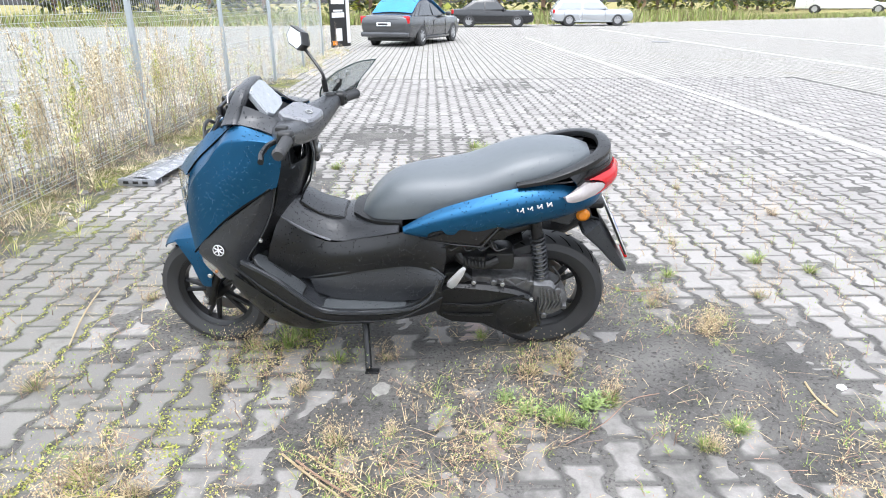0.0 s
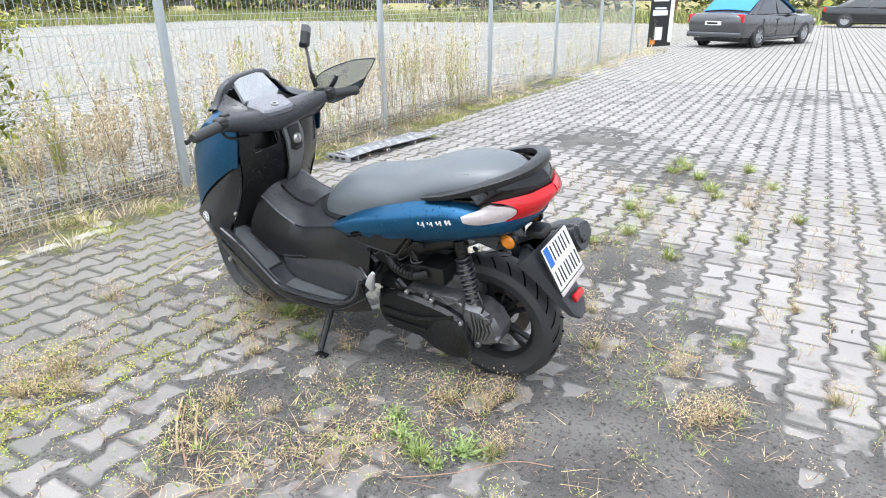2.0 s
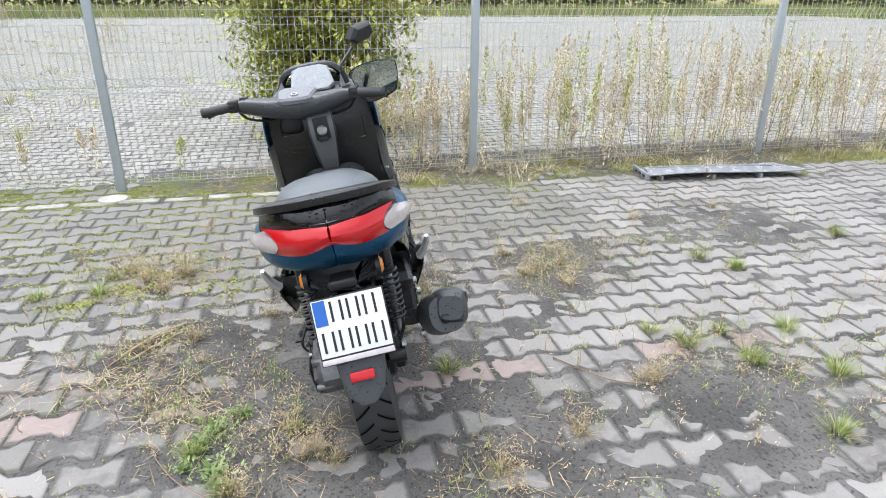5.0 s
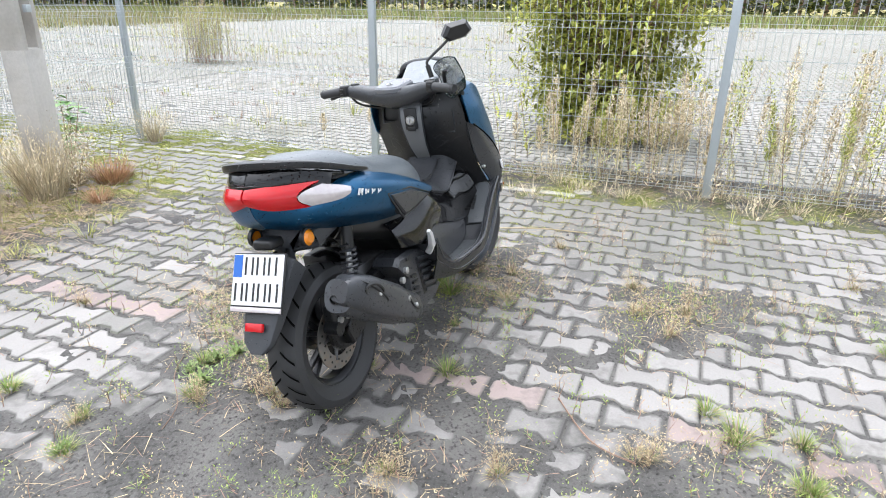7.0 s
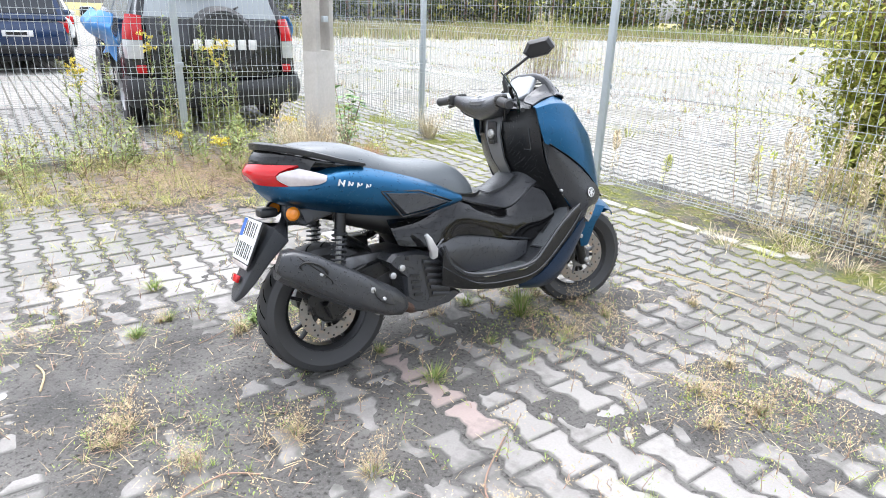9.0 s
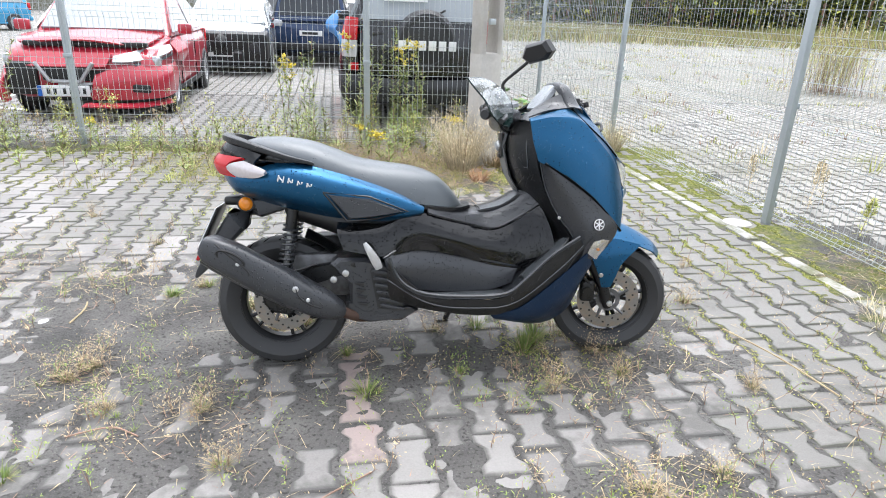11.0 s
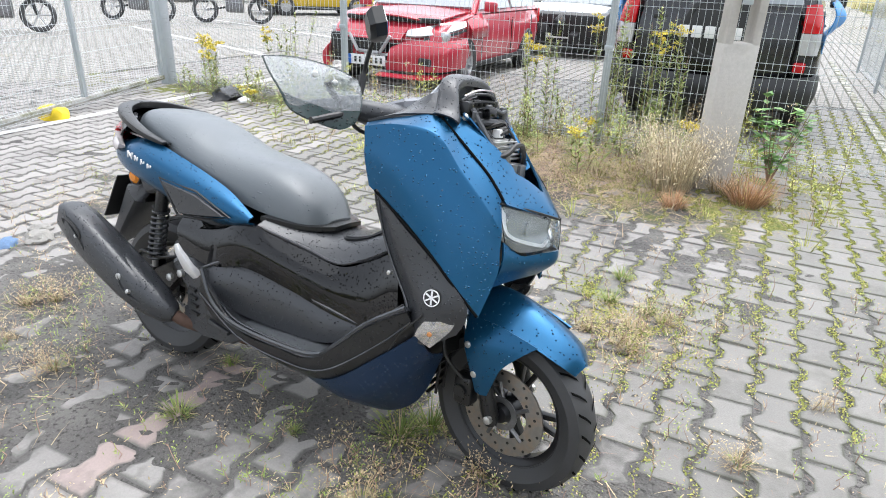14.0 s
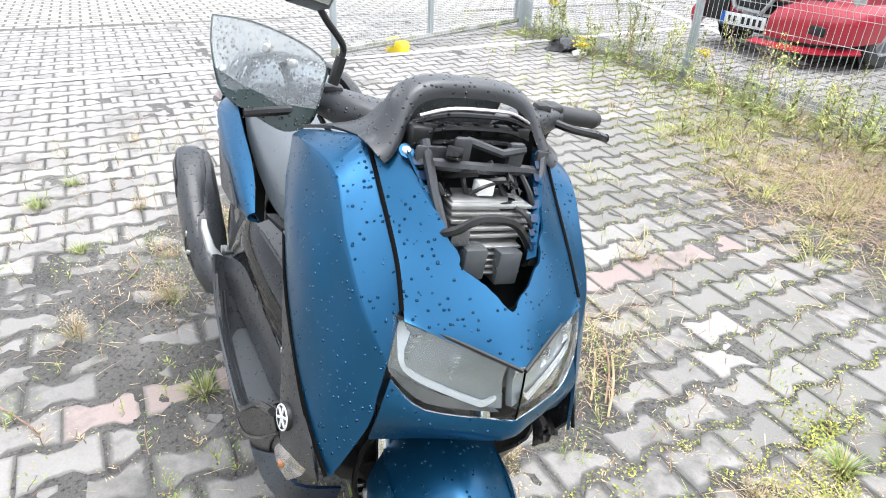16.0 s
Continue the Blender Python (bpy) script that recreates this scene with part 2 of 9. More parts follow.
    if cap:
        for r in (rings[0][::-1], rings[-1]):
            try:
                bm.faces.new(r)
            except ValueError:
                pass


def slab(bm, outline, y0, y1, inset=0.0, axis="y", dome=0.0):
    """An outline of (x, z) points given depth from y0 to y1, the outer side y1 inset and domed."""
    cx = sum(p[0] for p in outline) / len(outline)
    cz = sum(p[1] for p in outline) / len(outline)

    def at(p, y):
        if axis == "y":
            return (p[0], y, p[1])
        if axis == "x":
            return (y, p[0], p[1])
        return (p[0], p[1], y)

    def shrink(p, d):
        v = Vector((p[0] - cx, p[1] - cz))
        k = max(0.0, 1 - d / max(v.length, 1e-6))
        return (cx + v.x * k, cz + v.y * k)

    side = 1 if y1 > y0 else -1
    rings = [[bm.verts.new(at(p, y0)) for p in outline]]
    if inset:
        rings.append([bm.verts.new(at(p, y1 - side * inset)) for p in outline])
        rings.append([bm.verts.new(at(shrink(p, inset), y1)) for p in outline])
    else:
        rings.append([bm.verts.new(at(p, y1)) for p in outline])
    skin(bm, rings)
    bmesh.ops.recalc_face_normals(bm, faces=bm.faces)


def lathe(bm, prof, n=40, axis="y", m=None):
    """Turn (radius, along) points round an axis."""
    rings = []
    made = []
    for k in range(n):
        a = 2 * math.pi * k / n
        c, s = math.cos(a), math.sin(a)
        if axis == "y":
            ring = [bm.verts.new((r * c, h, r * s)) for r, h in prof]
        elif axis == "z":
            ring = [bm.verts.new((r * c, r * s, h)) for r, h in prof]
        else:
            ring = [bm.verts.new((h, r * c, r * s)) for r, h in prof]
        rings.append(ring)
        made += ring
    fs = []
    for i in range(n):
        a, b = rings[i], rings[(i + 1) % n]
        for j in range(len(prof) - 1):
            fs.append(bm.faces.new((a[j], a[j + 1], b[j + 1], b[j])))
    bmesh.ops.recalc_face_normals(bm, faces=fs)
    if m is not None:
        bmesh.ops.transform(bm, matrix=m, verts=made)
    return made
# ---- ground: one sheet of dirt and worn paving, with real pavers near the scooter ----
PX, PY = 0.1474, 0.2101          # spacing of paver columns and rows
PAVER_AT = (0.373, 0.540)         # a paver joint on the red column
TURN = radians(1.1)             # the paving follows the fence
BLOBS = [  # drifts of dark dirt on the paving: x, y, radius, height
    (0.11, -0.38, 0.30, 0.012), (0.59, -0.38, 0.29, 0.012), (1.30, -0.30, 0.35, 0.014), (1.53, -0.02, 0.31, 0.012), (0.92, -0.05, 0.28, 0.010),
    (-0.11, -0.59, 0.26, 0.010), (0.27, -0.70, 0.23, 0.008), (0.78, 0.49, 0.30, 0.010), (1.40, -0.54, 0.28, 0.012), (-0.32, 0.05, 0.28, 0.010),
    (-0.99, 0.16, 0.26, 0.011), (-0.49, 4.54, 0.55, 0.012), (0.67, 3.46, 0.50, 0.011), (-0.97, 2.48, 0.46, 0.011), (-0.86, -1.94, 0.37, 0.01),
    (-0.49, 1.08, 0.30, 0.011), (-0.65, 0.38, 0.18, 0.01), (-0.81, -0.97, 0.23, 0.009), (0.54, -2.54, 0.46, 0.014), (-0.70, -2.75, 0.40, 0.009), (0.15, -2.95, 0.60, 0.013),
    (0.62, 1.32, 0.24, 0.012), (0.78, 1.62, 0.24, 0.012), (0.95, 1.25, 0.20, 0.010), (0.88, 0.58, 0.26, 0.012), (1.12, 0.75, 0.20, 0.010), (1.22, -0.06, 0.32, 0.014), (-0.66, 1.14, 0.26, 0.010), (-0.75, 1.45, 0.20, 0.009), (0.0, -0.85, 0.22, 0.010), (-0.05, 0.25, 0.26, 0.009), (0.30, 0.30, 0.20, 0.008), (1.62, -0.76, 0.23, 0.009), (2.27, -0.92, 0.28, 0.009), (1.46, 0.22, 0.20, 0.010), (3.46, 2.59, 0.46, 0.005), (2.38, 5.62, 0.64, 0.005), (1.30, 8.64, 0.83, 0.007),
]


def fbm(x, y, s, o=0.0):
    return noise.fractal(Vector((x * s, y * s, o)), 1.0, 2.0, 4)


def ground_z(x, y):
    """Height of the dirt: low in the joints, drifted up in patches, banked along the fences."""
    z = -0.0038 + 0.0032 * fbm(x, y, 1.7) + 0.003 * fbm(x, y, 9.0, 3.0) + 0.0022 * fbm(x, y, 31.0, 5.0)
    for bx, by, r, h in BLOBS:
        d2 = ((x - bx) ** 2 + (y - by) ** 2) / (r * r)
        if d2 < 6:
            z += 0.68 * h * math.exp(-d2) * (0.75 + 1.1 * fbm(x, y, 5.0, 7.0))
    for d, w, h in ((x + 2.72 + 0.019 * y, 0.34, 0.045), (y + 4.16, 0.3, 0.03 if 0.5 < x < 5.4 else 0.0)):
        if abs(d) < 3 * w:
            bank = h * math.exp(-(d / w) ** 2) * (0.7 + 0.7 * fbm(x, y, 3.0, 1.0))
            if d == x + 2.72 + 0.019 * y and y < -0.6:
                bank *= max(0.12, 1 + (y + 0.6) * 0.9)
            z += bank
    return z + 0.004 * math.exp(-((x + 1.3) / 1.3) ** 2 - ((y + 4.0) / 2.0) ** 2) * (0.6 + 1.3 * fbm(x, y, 4.0, 3.0))


def spread(lo, hi, step, far):
    """Grid lines, even between lo and hi and wider and wider out to far."""
    mid = list(np.arange(lo, hi, step))
    out, d, a = [], step, hi
    while a < far:
        out.append(a)
        d *= 1.22
        a += d
    left, d, a = [], step, lo - step
    while a > -far:
        left.append(a)
        d *= 1.22
        a -= d
    return left[::-1] + mid + out + [far]


gx, gy = spread(-3.2, 3.3, 0.033, 900.0), spread(-4.3, 3.8, 0.033, 900.0)
gv = []
for y in gy:
    for x in gx:
        near = -14 < x < 10 and -14 < y < 16
        gv.append((x, y, ground_z(x, y) if near else -0.0065))
nx = len(gx)
gf = [(j * nx + i, j * nx + i + 1, (j + 1) * nx + i + 1, (j + 1) * nx + i) for j in range(len(gy) - 1) for i in range(nx - 1)]
gm = bpy.data.meshes.new("ground")
gm.from_pydata(gv, [], gf)
gm.shade_smooth()
ground = tagged(new("ground", gm), "dark gritty dirt between worn grey paving", "ground", kind="structure")


def ground_material():
    m = bpy.data.materials.new("dirt_and_far_paving")
    m.use_nodes = True
    n, l = m.node_tree.nodes, m.node_tree.links
    b = n["Principled BSDF"]
    pos = n.new("ShaderNodeNewGeometry").outputs["Position"]

    def tex(s, d=5.0):
        t = n.new("ShaderNodeTexNoise")
        t.inputs["Scale"].default_value, t.inputs["Detail"].default_value = s, d
        l.new(pos, t.inputs["Vector"])
        return t.outputs["Fac"]

    def ramp(f, a, c, lo, hi):
        r = n.new("ShaderNodeMapRange")
        r.inputs["From Min"].default_value, r.inputs["From Max"].default_value = lo, hi
        l.new(f, r.inputs["Value"])
        k = n.new("ShaderNodeMix")
        k.data_type = "RGBA"
        l.new(r.outputs[0], k.inputs[0])
        for i, v in ((6, a), (7, c)):
            if isinstance(v, tuple):
                k.inputs[i].default_value = (*v, 1)
            else:
                l.new(v, k.inputs[i])
        return k.outputs[2]

    dirt = ramp(tex(3.0), (0.080, 0.078, 0.074), (0.165, 0.157, 0.147), 0.35, 0.68)
    grit = ramp(tex(160.0), dirt, (0.24, 0.23, 0.215), 0.60, 0.80)
    grit = ramp(tex(70.0), (0.045, 0.043, 0.040), grit, 0.30, 0.48)
    # moss and litter, thick by the fences
    sep = n.new("ShaderNodeSeparateXYZ")
    l.new(pos, sep.inputs[0])

    def calc(op, a, c):
        k = n.new("ShaderNodeMath")
        k.operation = op
        for i, v in enumerate((a, c)):
            if isinstance(v, (int, float)):
                k.inputs[i].default_value = v
            else:
                l.new(v, k.inputs[i])
        return k.outputs[0]

    def band(v, c, w):
        return calc("MAXIMUM", 0.0, calc("SUBTRACT", 1.0, calc("DIVIDE", calc("ABSOLUTE", calc("ADD", v, -c), 0), w)))

    wild = calc("MAXIMUM", band(sep.outputs[0], -2.4, 1.3), band(sep.outputs[1], -3.7, 1.9))
    mossy = calc("ADD", calc("MULTIPLY", wild, 0.30), calc("MULTIPLY", tex(2.2), 0.60))
    mossy = calc("ADD", mossy, calc("MULTIPLY", tex(14.0), 0.25))
    corner = calc("MULTIPLY", band(sep.outputs[0], -1.3, 2.0), band(sep.outputs[1], -4.2, 3.4))
    mossy = calc("ADD", mossy, calc("MULTIPLY", corner, 0.42))
    moss = ramp(tex(45.0), (0.085, 0.105, 0.022), (0.20, 0.205, 0.06), 0.35, 0.62)
    near = ramp(mossy, grit, moss, 0.64, 0.76)
    litter = ramp(tex(55.0), (0.085, 0.072, 0.055), (0.33, 0.27, 0.19), 0.38, 0.66)
    lit = calc("ADD", calc("MULTIPLY", wild, 0.30), calc("MULTIPLY", tex(5.0), 0.5))
    near = ramp(lit, near, litter, 0.56, 0.68)
    # far paving, past the modelled pavers
    br = n.new("ShaderNodeTexBrick")
    mp = n.new("ShaderNodeMapping")
    mp.inputs["Rotation"].default_value = (0, 0, radians(90) - TURN)
    l.new(pos, mp.inputs["Vector"])
    l.new(mp.outputs[0], br.inputs["Vector"])
    br.inputs["Scale"].default_value = 1.0
    br.inputs["Brick Width"].default_value, br.inputs["Row Height"].default_value = PY, PX
    br.inputs["Mortar Size"].default_value, br.inputs["Mortar Smooth"].default_value = 0.016, 0.3
    br.inputs["Color1"].default_value, br.inputs["Color2"].default_value = (0.365, 0.35, 0.33, 1), (0.30, 0.29, 0.272, 1)
    br.inputs["Mortar"].default_value = (0.122, 0.117, 0.10, 1)
    far = ramp(tex(0.35), br.outputs["Color"], (0.35, 0.34, 0.315), 0.60, 1.0)
    far = ramp(tex(0.9), far, (0.24, 0.22, 0.16), 0.62, 0.80)
    # the neglected lot past the long fence is greyer and weedier
    old = ramp(tex(0.6), (0.29, 0.283, 0.262), (0.35, 0.34, 0.31), 0.35, 0.65)
    old = ramp(tex(3.5, 8.0), old, (0.20, 0.19, 0.13), 0.56, 0.74)
    joint = n.new("ShaderNodeMix")
    joint.data_type = "RGBA"
    l.new(br.outputs["Fac"], joint.inputs[0])
    l.new(old, joint.inputs[6])
    joint.inputs[7].default_value = (0.12, 0.115, 0.085, 1)
    far = ramp(calc("MULTIPLY", sep.outputs[0], -1.0), far, joint.outputs[2], 2.6, 2.8)
    inside = calc("MINIMUM", calc("LESS_THAN", calc("ABSOLUTE", calc("ADD", sep.outputs[0], 1.0), 0), 7.9), calc("LESS_THAN", calc("ABSOLUTE", calc("ADD", sep.outputs[1], -1.0), 0), 8.9))
    colour = ramp(inside, far, near, 0.0, 1.0)
    # wild grass past the paved lots
    d = calc("MAXIMUM", calc("MULTIPLY", sep.outputs[0], -1.0 / 48), calc("MULTIPLY", sep.outputs[1], 1.0 / 40))
    d = calc("SUBTRACT", d, calc("MULTIPLY", calc("MAXIMUM", calc("ADD", sep.outputs[0], -8.0), 0.0), 0.55 / 40))
    d = calc("MAXIMUM", d, calc("MULTIPLY", calc("MULTIPLY", sep.outputs[1], -1.0 / 31), calc("LESS_THAN", sep.outputs[0], -5.5)))
    d = calc("ADD", d, calc("MULTIPLY", calc("SUBTRACT", tex(0.06), 0.5), 0.25))
    meadow = ramp(tex(0.5), (0.17, 0.17, 0.06), (0.36, 0.30, 0.13), 0.35, 0.65)
    colour = ramp(d, colour, meadow, 0.98, 1.02)
    l.new(colour, b.inputs["Base Color"])
    b.inputs["Roughness"].default_value = 0.9
    b.inputs["Specular IOR Level"].default_value = 0.25
    bp = n.new("ShaderNodeBump")
    bp.inputs["Distance"].default_value = 0.012
    bp.inputs["Strength"].default_value = 0.8
    l.new(calc("ADD", tex(120.0), calc("MULTIPLY", tex(30.0), 0.8)), bp.inputs["Height"])
    l.new(bp.outputs[0], b.inputs["Normal"])
    return m


ground.data.materials.append(ground_material())
# ---- wire panel fences on galvanised posts ----
FENCE_A = (Vector((-2.545, -1.51, 0)), Vector((-0.019, 1, 0)).normalized())   # along the lot
FENCE_H = 2.03


def fence_panel_mesh(width):
    """A welded wire panel with four folded ribs."""
    bm = bmesh.new()
    ribs = (0.10, 0.76, 1.22, 1.88)

    def off(z):
        return max((0.028 * (1 - abs(z - r) / 0.05) for r in ribs if abs(z - r) < 0.05), default=0.0)

    zs = sorted({0.05, FENCE_H, *[r + d for r in ribs for d in (-0.05, 0.0, 0.05)]})
    r = 0.0021
    k = int(width / 0.05)
    for i in range(k + 1):
        x = (i - k / 2) * 0.05
        rings = [[bm.verts.new((x + r * a, off(z) + r * c, z)) for a, c in ((1, 0), (-0.5, 0.87), (-0.5, -0.87))] for z in zs]
        skin(bm, rings, True, False)
    for z in sorted({0.07, 0.30, 0.53, 0.99, 1.43, 1.66, *[q + d for q in ribs for d in (-0.05, 0.0, 0.05)]}):
        tube(bm, [(-width / 2, off(z) + 0.004, z), (width / 2, off(z) + 0.004, z)], 0.0024, 4, False)
    return bm


def post_mesh(w=0.06, d=0.04, h=2.1):
    bm = bmesh.new()
    box(bm, (0, 0, h / 2 - 0.1), (w, d, h + 0.2), 0.004)
    return bm


def fence(name, start, way, count, first=0, w=0.06, d=0.04, bare=()):
    """Posts every 2.72 m with a panel between each two."""
    yaw = math.atan2(way.y, way.x)
    root = empty(name, Matrix(), "galvanised wire mesh panel fence on grey steel posts", "fence")
    panel = post = None
    for i in range(first, first + count + 1):
        m = Matrix.Translation(start + way * 2.72 * i) @ Matrix.Rotation(yaw, 4, "Z")
        if i in bare:
            pass
        elif post is None:
            post = part("post", post_mesh(w, d), M_GALV, root)
            for z in (0.15, 0.83, 1.5):
                bmc = bmesh.new()
                box(bmc, (0, 0.026, z), (0.075, 0.014, 0.035), 0.004)
                part("clamp", bmc, M_GALV, post)
            post.matrix_basis = m
        else:
            o = copy_thing(post, m)
        if i < first + count:
            mp = m @ Matrix.Translation((1.36, 0.028, 0))
            if panel is None:
                panel = tagged(part("wire_panel", fence_panel_mesh(2.7), M_WIRE, root, smooth=False), kind="stuff")
                panel.matrix_basis = mp
            else:
                o = copy_thing(panel, mp)
    return root


fence("mesh_fence", FENCE_A[0], FENCE_A[1], 10, -4)
fence("mesh_fence", Vector((-2.53, -4.14, 0)), Vector((1, 0.006, 0)).normalized(), 2, 0, bare=(0,))
# ---- the scooter: x ahead, y to its left, z up, before it leans on its side stand ----
LEAN, HEADING = radians(-9.5), radians(178.67)
SCOOTER_M = (Matrix.Translation((-0.017, 0.097, 0.0)) @ Matrix.Rotation(HEADING, 4, "Z") @ Matrix.Rotation(LEAN, 4, "X") @ Matrix.Scale(1.08, 4))
scooter = empty("motor_scooter", SCOOTER_M, "wet blue and black scooter on its side stand, front broken open", "scooter")
STEER_AXIS = Vector((-math.sin(radians(26)), 0, math.cos(radians(26))))
STEER_AT = Vector((0.585, 0, 0.23))
STEER = Matrix.Translation(STEER_AT) @ Matrix.Rotation(radians(-11.5), 4, STEER_AXIS) @ Matrix.Translation(-STEER_AT)


def catmull(p, n):
    """Points along a smooth line through p, n steps between each two."""
    p = [Vector(q) for q in p]
    if len(p) < 3:
        return [p[0].lerp(p[-1], i / n) for i in range(n + 1)]
    out = []
    for i in range(len(p) - 1):
        a, b, c, d = p[max(i - 1, 0)], p[i], p[i + 1], p[min(i + 2, len(p) - 1)]
        for k in range(n):
            t = k / n
            out.append(0.5 * ((2 * b) + (c - a) * t + (2 * a - 5 * b + 4 * c - d) * t * t + (3 * b - a - 3 * c + d) * t ** 3))
    out.append(p[-1])
    return out


def surf(bm, rows, n=4, m=4, thick=0.005, s=1, drop=None):
    """A curved panel through a grid of points, given thickness inwards; s = -1 mirrors it; drop(p) cuts holes."""
    rows = [[(x, y * s, z) for x, y, z in r] for r in rows]
    wide = [catmull(r, n) for r in rows]
    cols = [catmull([w[i] for w in wide], m) for i in range(len(wide[0]))]
    vs = [[bm.verts.new(p) for p in c] for c in cols]
    fs, rim = [], set()
    for a, b in zip(vs, vs[1:]):
        for i in range(len(a) - 1):
            q = (a[i], a[i + 1], b[i + 1], b[i])
            if drop:
                c = sum((v.co for v in q), Vector()) / 4
                if drop(c):
                    rim.update(q)
                    continue
            fs.append(bm.faces.new(q if s > 0 else q[::-1]))
    loose = [v for c in vs for v in c if not v.link_faces]
    for v in loose:
        bm.verts.remove(v)
    rim = [v for v in rim if v.is_valid and v.link_faces]
    for _ in range(3):
        spots = {}
        for v in rim:
            near = [e.other_vert(v) for e in v.link_edges if e.is_boundary]
            if len(near) == 2:
                spots[v] = v.co * 0.5 + (near[0].co + near[1].co) * 0.25
        for v, co in spots.items():
            v.co = co
    bmesh.ops.remove_doubles(bm, verts=[v for v in bm.verts if v.is_valid], dist=0.0004)
    fs = [f for f in fs if f.is_valid]
    if thick:
        bmesh.ops.solidify(bm, geom=fs, thickness=thick)


def panel(name, rows, material, s=1, label="", n=4, m=4, thick=0.005, drop=None, parent=None, pose_m=None):
    bm = bmesh.new()
    surf(bm, rows, n, m, thick, s, drop)
    bmesh.ops.recalc_face_normals(bm, faces=bm.faces)
    ob = part(name, bm, material, parent or scooter, label)
    if pose_m is not None:
        ob.matrix_basis = pose_m
    return ob


def loft(bm, sections, n=16):
    """Superelliptic tube through sections: centre, half width, half height, up, squareness."""
    rings = []
    for (c, hw, hh, up, sq) in sections:
        c, up = Vector(c), Vector(up).normalized()
        rings.append((c, hw, hh, up, sq))
    out = []
    for i, (c, hw, hh, up, sq) in enumerate(rings):
        d = (rings[min(i + 1, len(rings) - 1)][0] - rings[max(i - 1, 0)][0]).normalized()
        u = (up - d * up.dot(d)).normalized()
        w = d.cross(u)
        ring = []
        for k in range(n):
            a = 2 * math.pi * k / n
            ca, sa = math.cos(a), math.sin(a)
            ring.append(bm.verts.new(c + w * hw * math.copysign(abs(ca) ** sq, ca) + u * hh * math.copysign(abs(sa) ** sq, sa)))
        out.append(ring)
    skin(bm, out)
    bmesh.ops.recalc_face_normals(bm, faces=bm.faces)


def bolt(at, r=0.007, way=(0, 1, 0), material=None, name="bolt", parent=None, pose_m=None):
    bm = bmesh.new()
    at, way = Vector(at), Vector(way).normalized()
    tube(bm, [at - way * 0.008, at + way * 0.003, at + way * 0.005], [r, r, r * 0.7], 8)
    ob = part(name, bm, material or M_METAL, parent or scooter)
    if pose_m is not None:
        ob.matrix_basis = pose_m
    return ob


# wheels
def wheel(name, at, r, half, rim_r, m, disc_side, disc_r, hub_w):
    prof = [(rim_r - 0.004, -half * 0.62), (rim_r + 0.012, -half * 0.80), (r - 0.035, -half), (r - 0.012, -half * 0.86), (r - 0.003, -half * 0.5), (r, 0),
            (r - 0.003, half * 0.5), (r - 0.012, half * 0.86), (r - 0.035, half), (rim_r + 0.012, half * 0.80), (rim_r - 0.004, half * 0.62), (rim_r - 0.004, -half * 0.62)]
    bm = bmesh.new()
    lathe(bm, prof, 64)
    # tread: slanted grooves as shallow raised lips across the crown
    root = new(name)
    root.parent = scooter
    root.matrix_basis = m @ Matrix.Translation(at)
    tyre = part("tyre", bm, M_TYRE, root, "worn black rubber tyre with slanted grooves")
    bm = bmesh.new()
    for k in range(26):
        for sd in (1, -1):
            a0 = 2 * math.pi * (k + (0.5 if sd > 0 else 0)) / 26
            line = []
            for q in range(6):
                f = q / 5
                a = a0 + 0.16 * f
                y = sd * half * (0.12 + 0.72 * f)
                rr = r + 0.0012 - 0.0125 * max(0.0, abs(y) / half - 0.42) ** 1.5 * 2.2
                line.append(Vector((rr * math.cos(a), y, rr * math.sin(a))))
            w = 0.0040
            ring = []
            for p in line:
                t = Vector((-p.z, 0, p.x)).normalized() * w
                ring.append((bm.verts.new(p + t), bm.verts.new(p - t)))
            for a, b in zip(ring, ring[1:]):
                bm.faces.new((a[0], a[1], b[1], b[0]))
    tagged(part("tread_groove", bm, M_GROOVE, root), kind="stuff")
    bm = bmesh.new()
    lathe(bm, [(rim_r - 0.002, -half * 0.66), (rim_r + 0.006, -half * 0.62), (rim_r - 0.004, -half * 0.55), (rim_r - 0.02, -half * 0.3), (rim_r - 0.02, half * 0.3),
               (rim_r - 0.004, half * 0.55), (rim_r + 0.006, half * 0.62), (rim_r - 0.002, half * 0.66), (rim_r - 0.002, -half * 0.66)], 48)
    part("rim", bm, M_RIM, root, "satin black alloy rim")
    for k in range(5):
        bm = bmesh.new()
        for dv in (-0.13, 0.13):
            a, b = 2 * math.pi * k / 5 + dv * 0.35, 2 * math.pi * k / 5 + dv * 1.25
            loft(bm, [((0.03 * math.cos(a), 0.0, 0.03 * math.sin(a)), 0.010, 0.013, (0, 1, 0), 0.7),
                      (((rim_r - 0.015) * math.cos(b), 0.0, (rim_r - 0.015) * math.sin(b)), 0.007, 0.011, (0, 1, 0), 0.7)], 8)
        part("spoke", bm, M_RIM, root)
    bm = bmesh.new()
    lathe(bm, [(0.0, -hub_w), (0.022, -hub_w), (0.03, -hub_w * 0.6), (0.036, 0), (0.03, hub_w * 0.6), (0.022, hub_w), (0.0, hub_w)], 20)
    part("hub", bm, M_RIM, root)
    y = disc_side * hub_w * 0.72
    bm = bmesh.new()
    lathe(bm, [(disc_r * 0.60, y - 0.002), (disc_r, y - 0.002), (disc_r, y + 0.002), (disc_r * 0.60, y + 0.002), (disc_r * 0.60, y - 0.002)], 40)
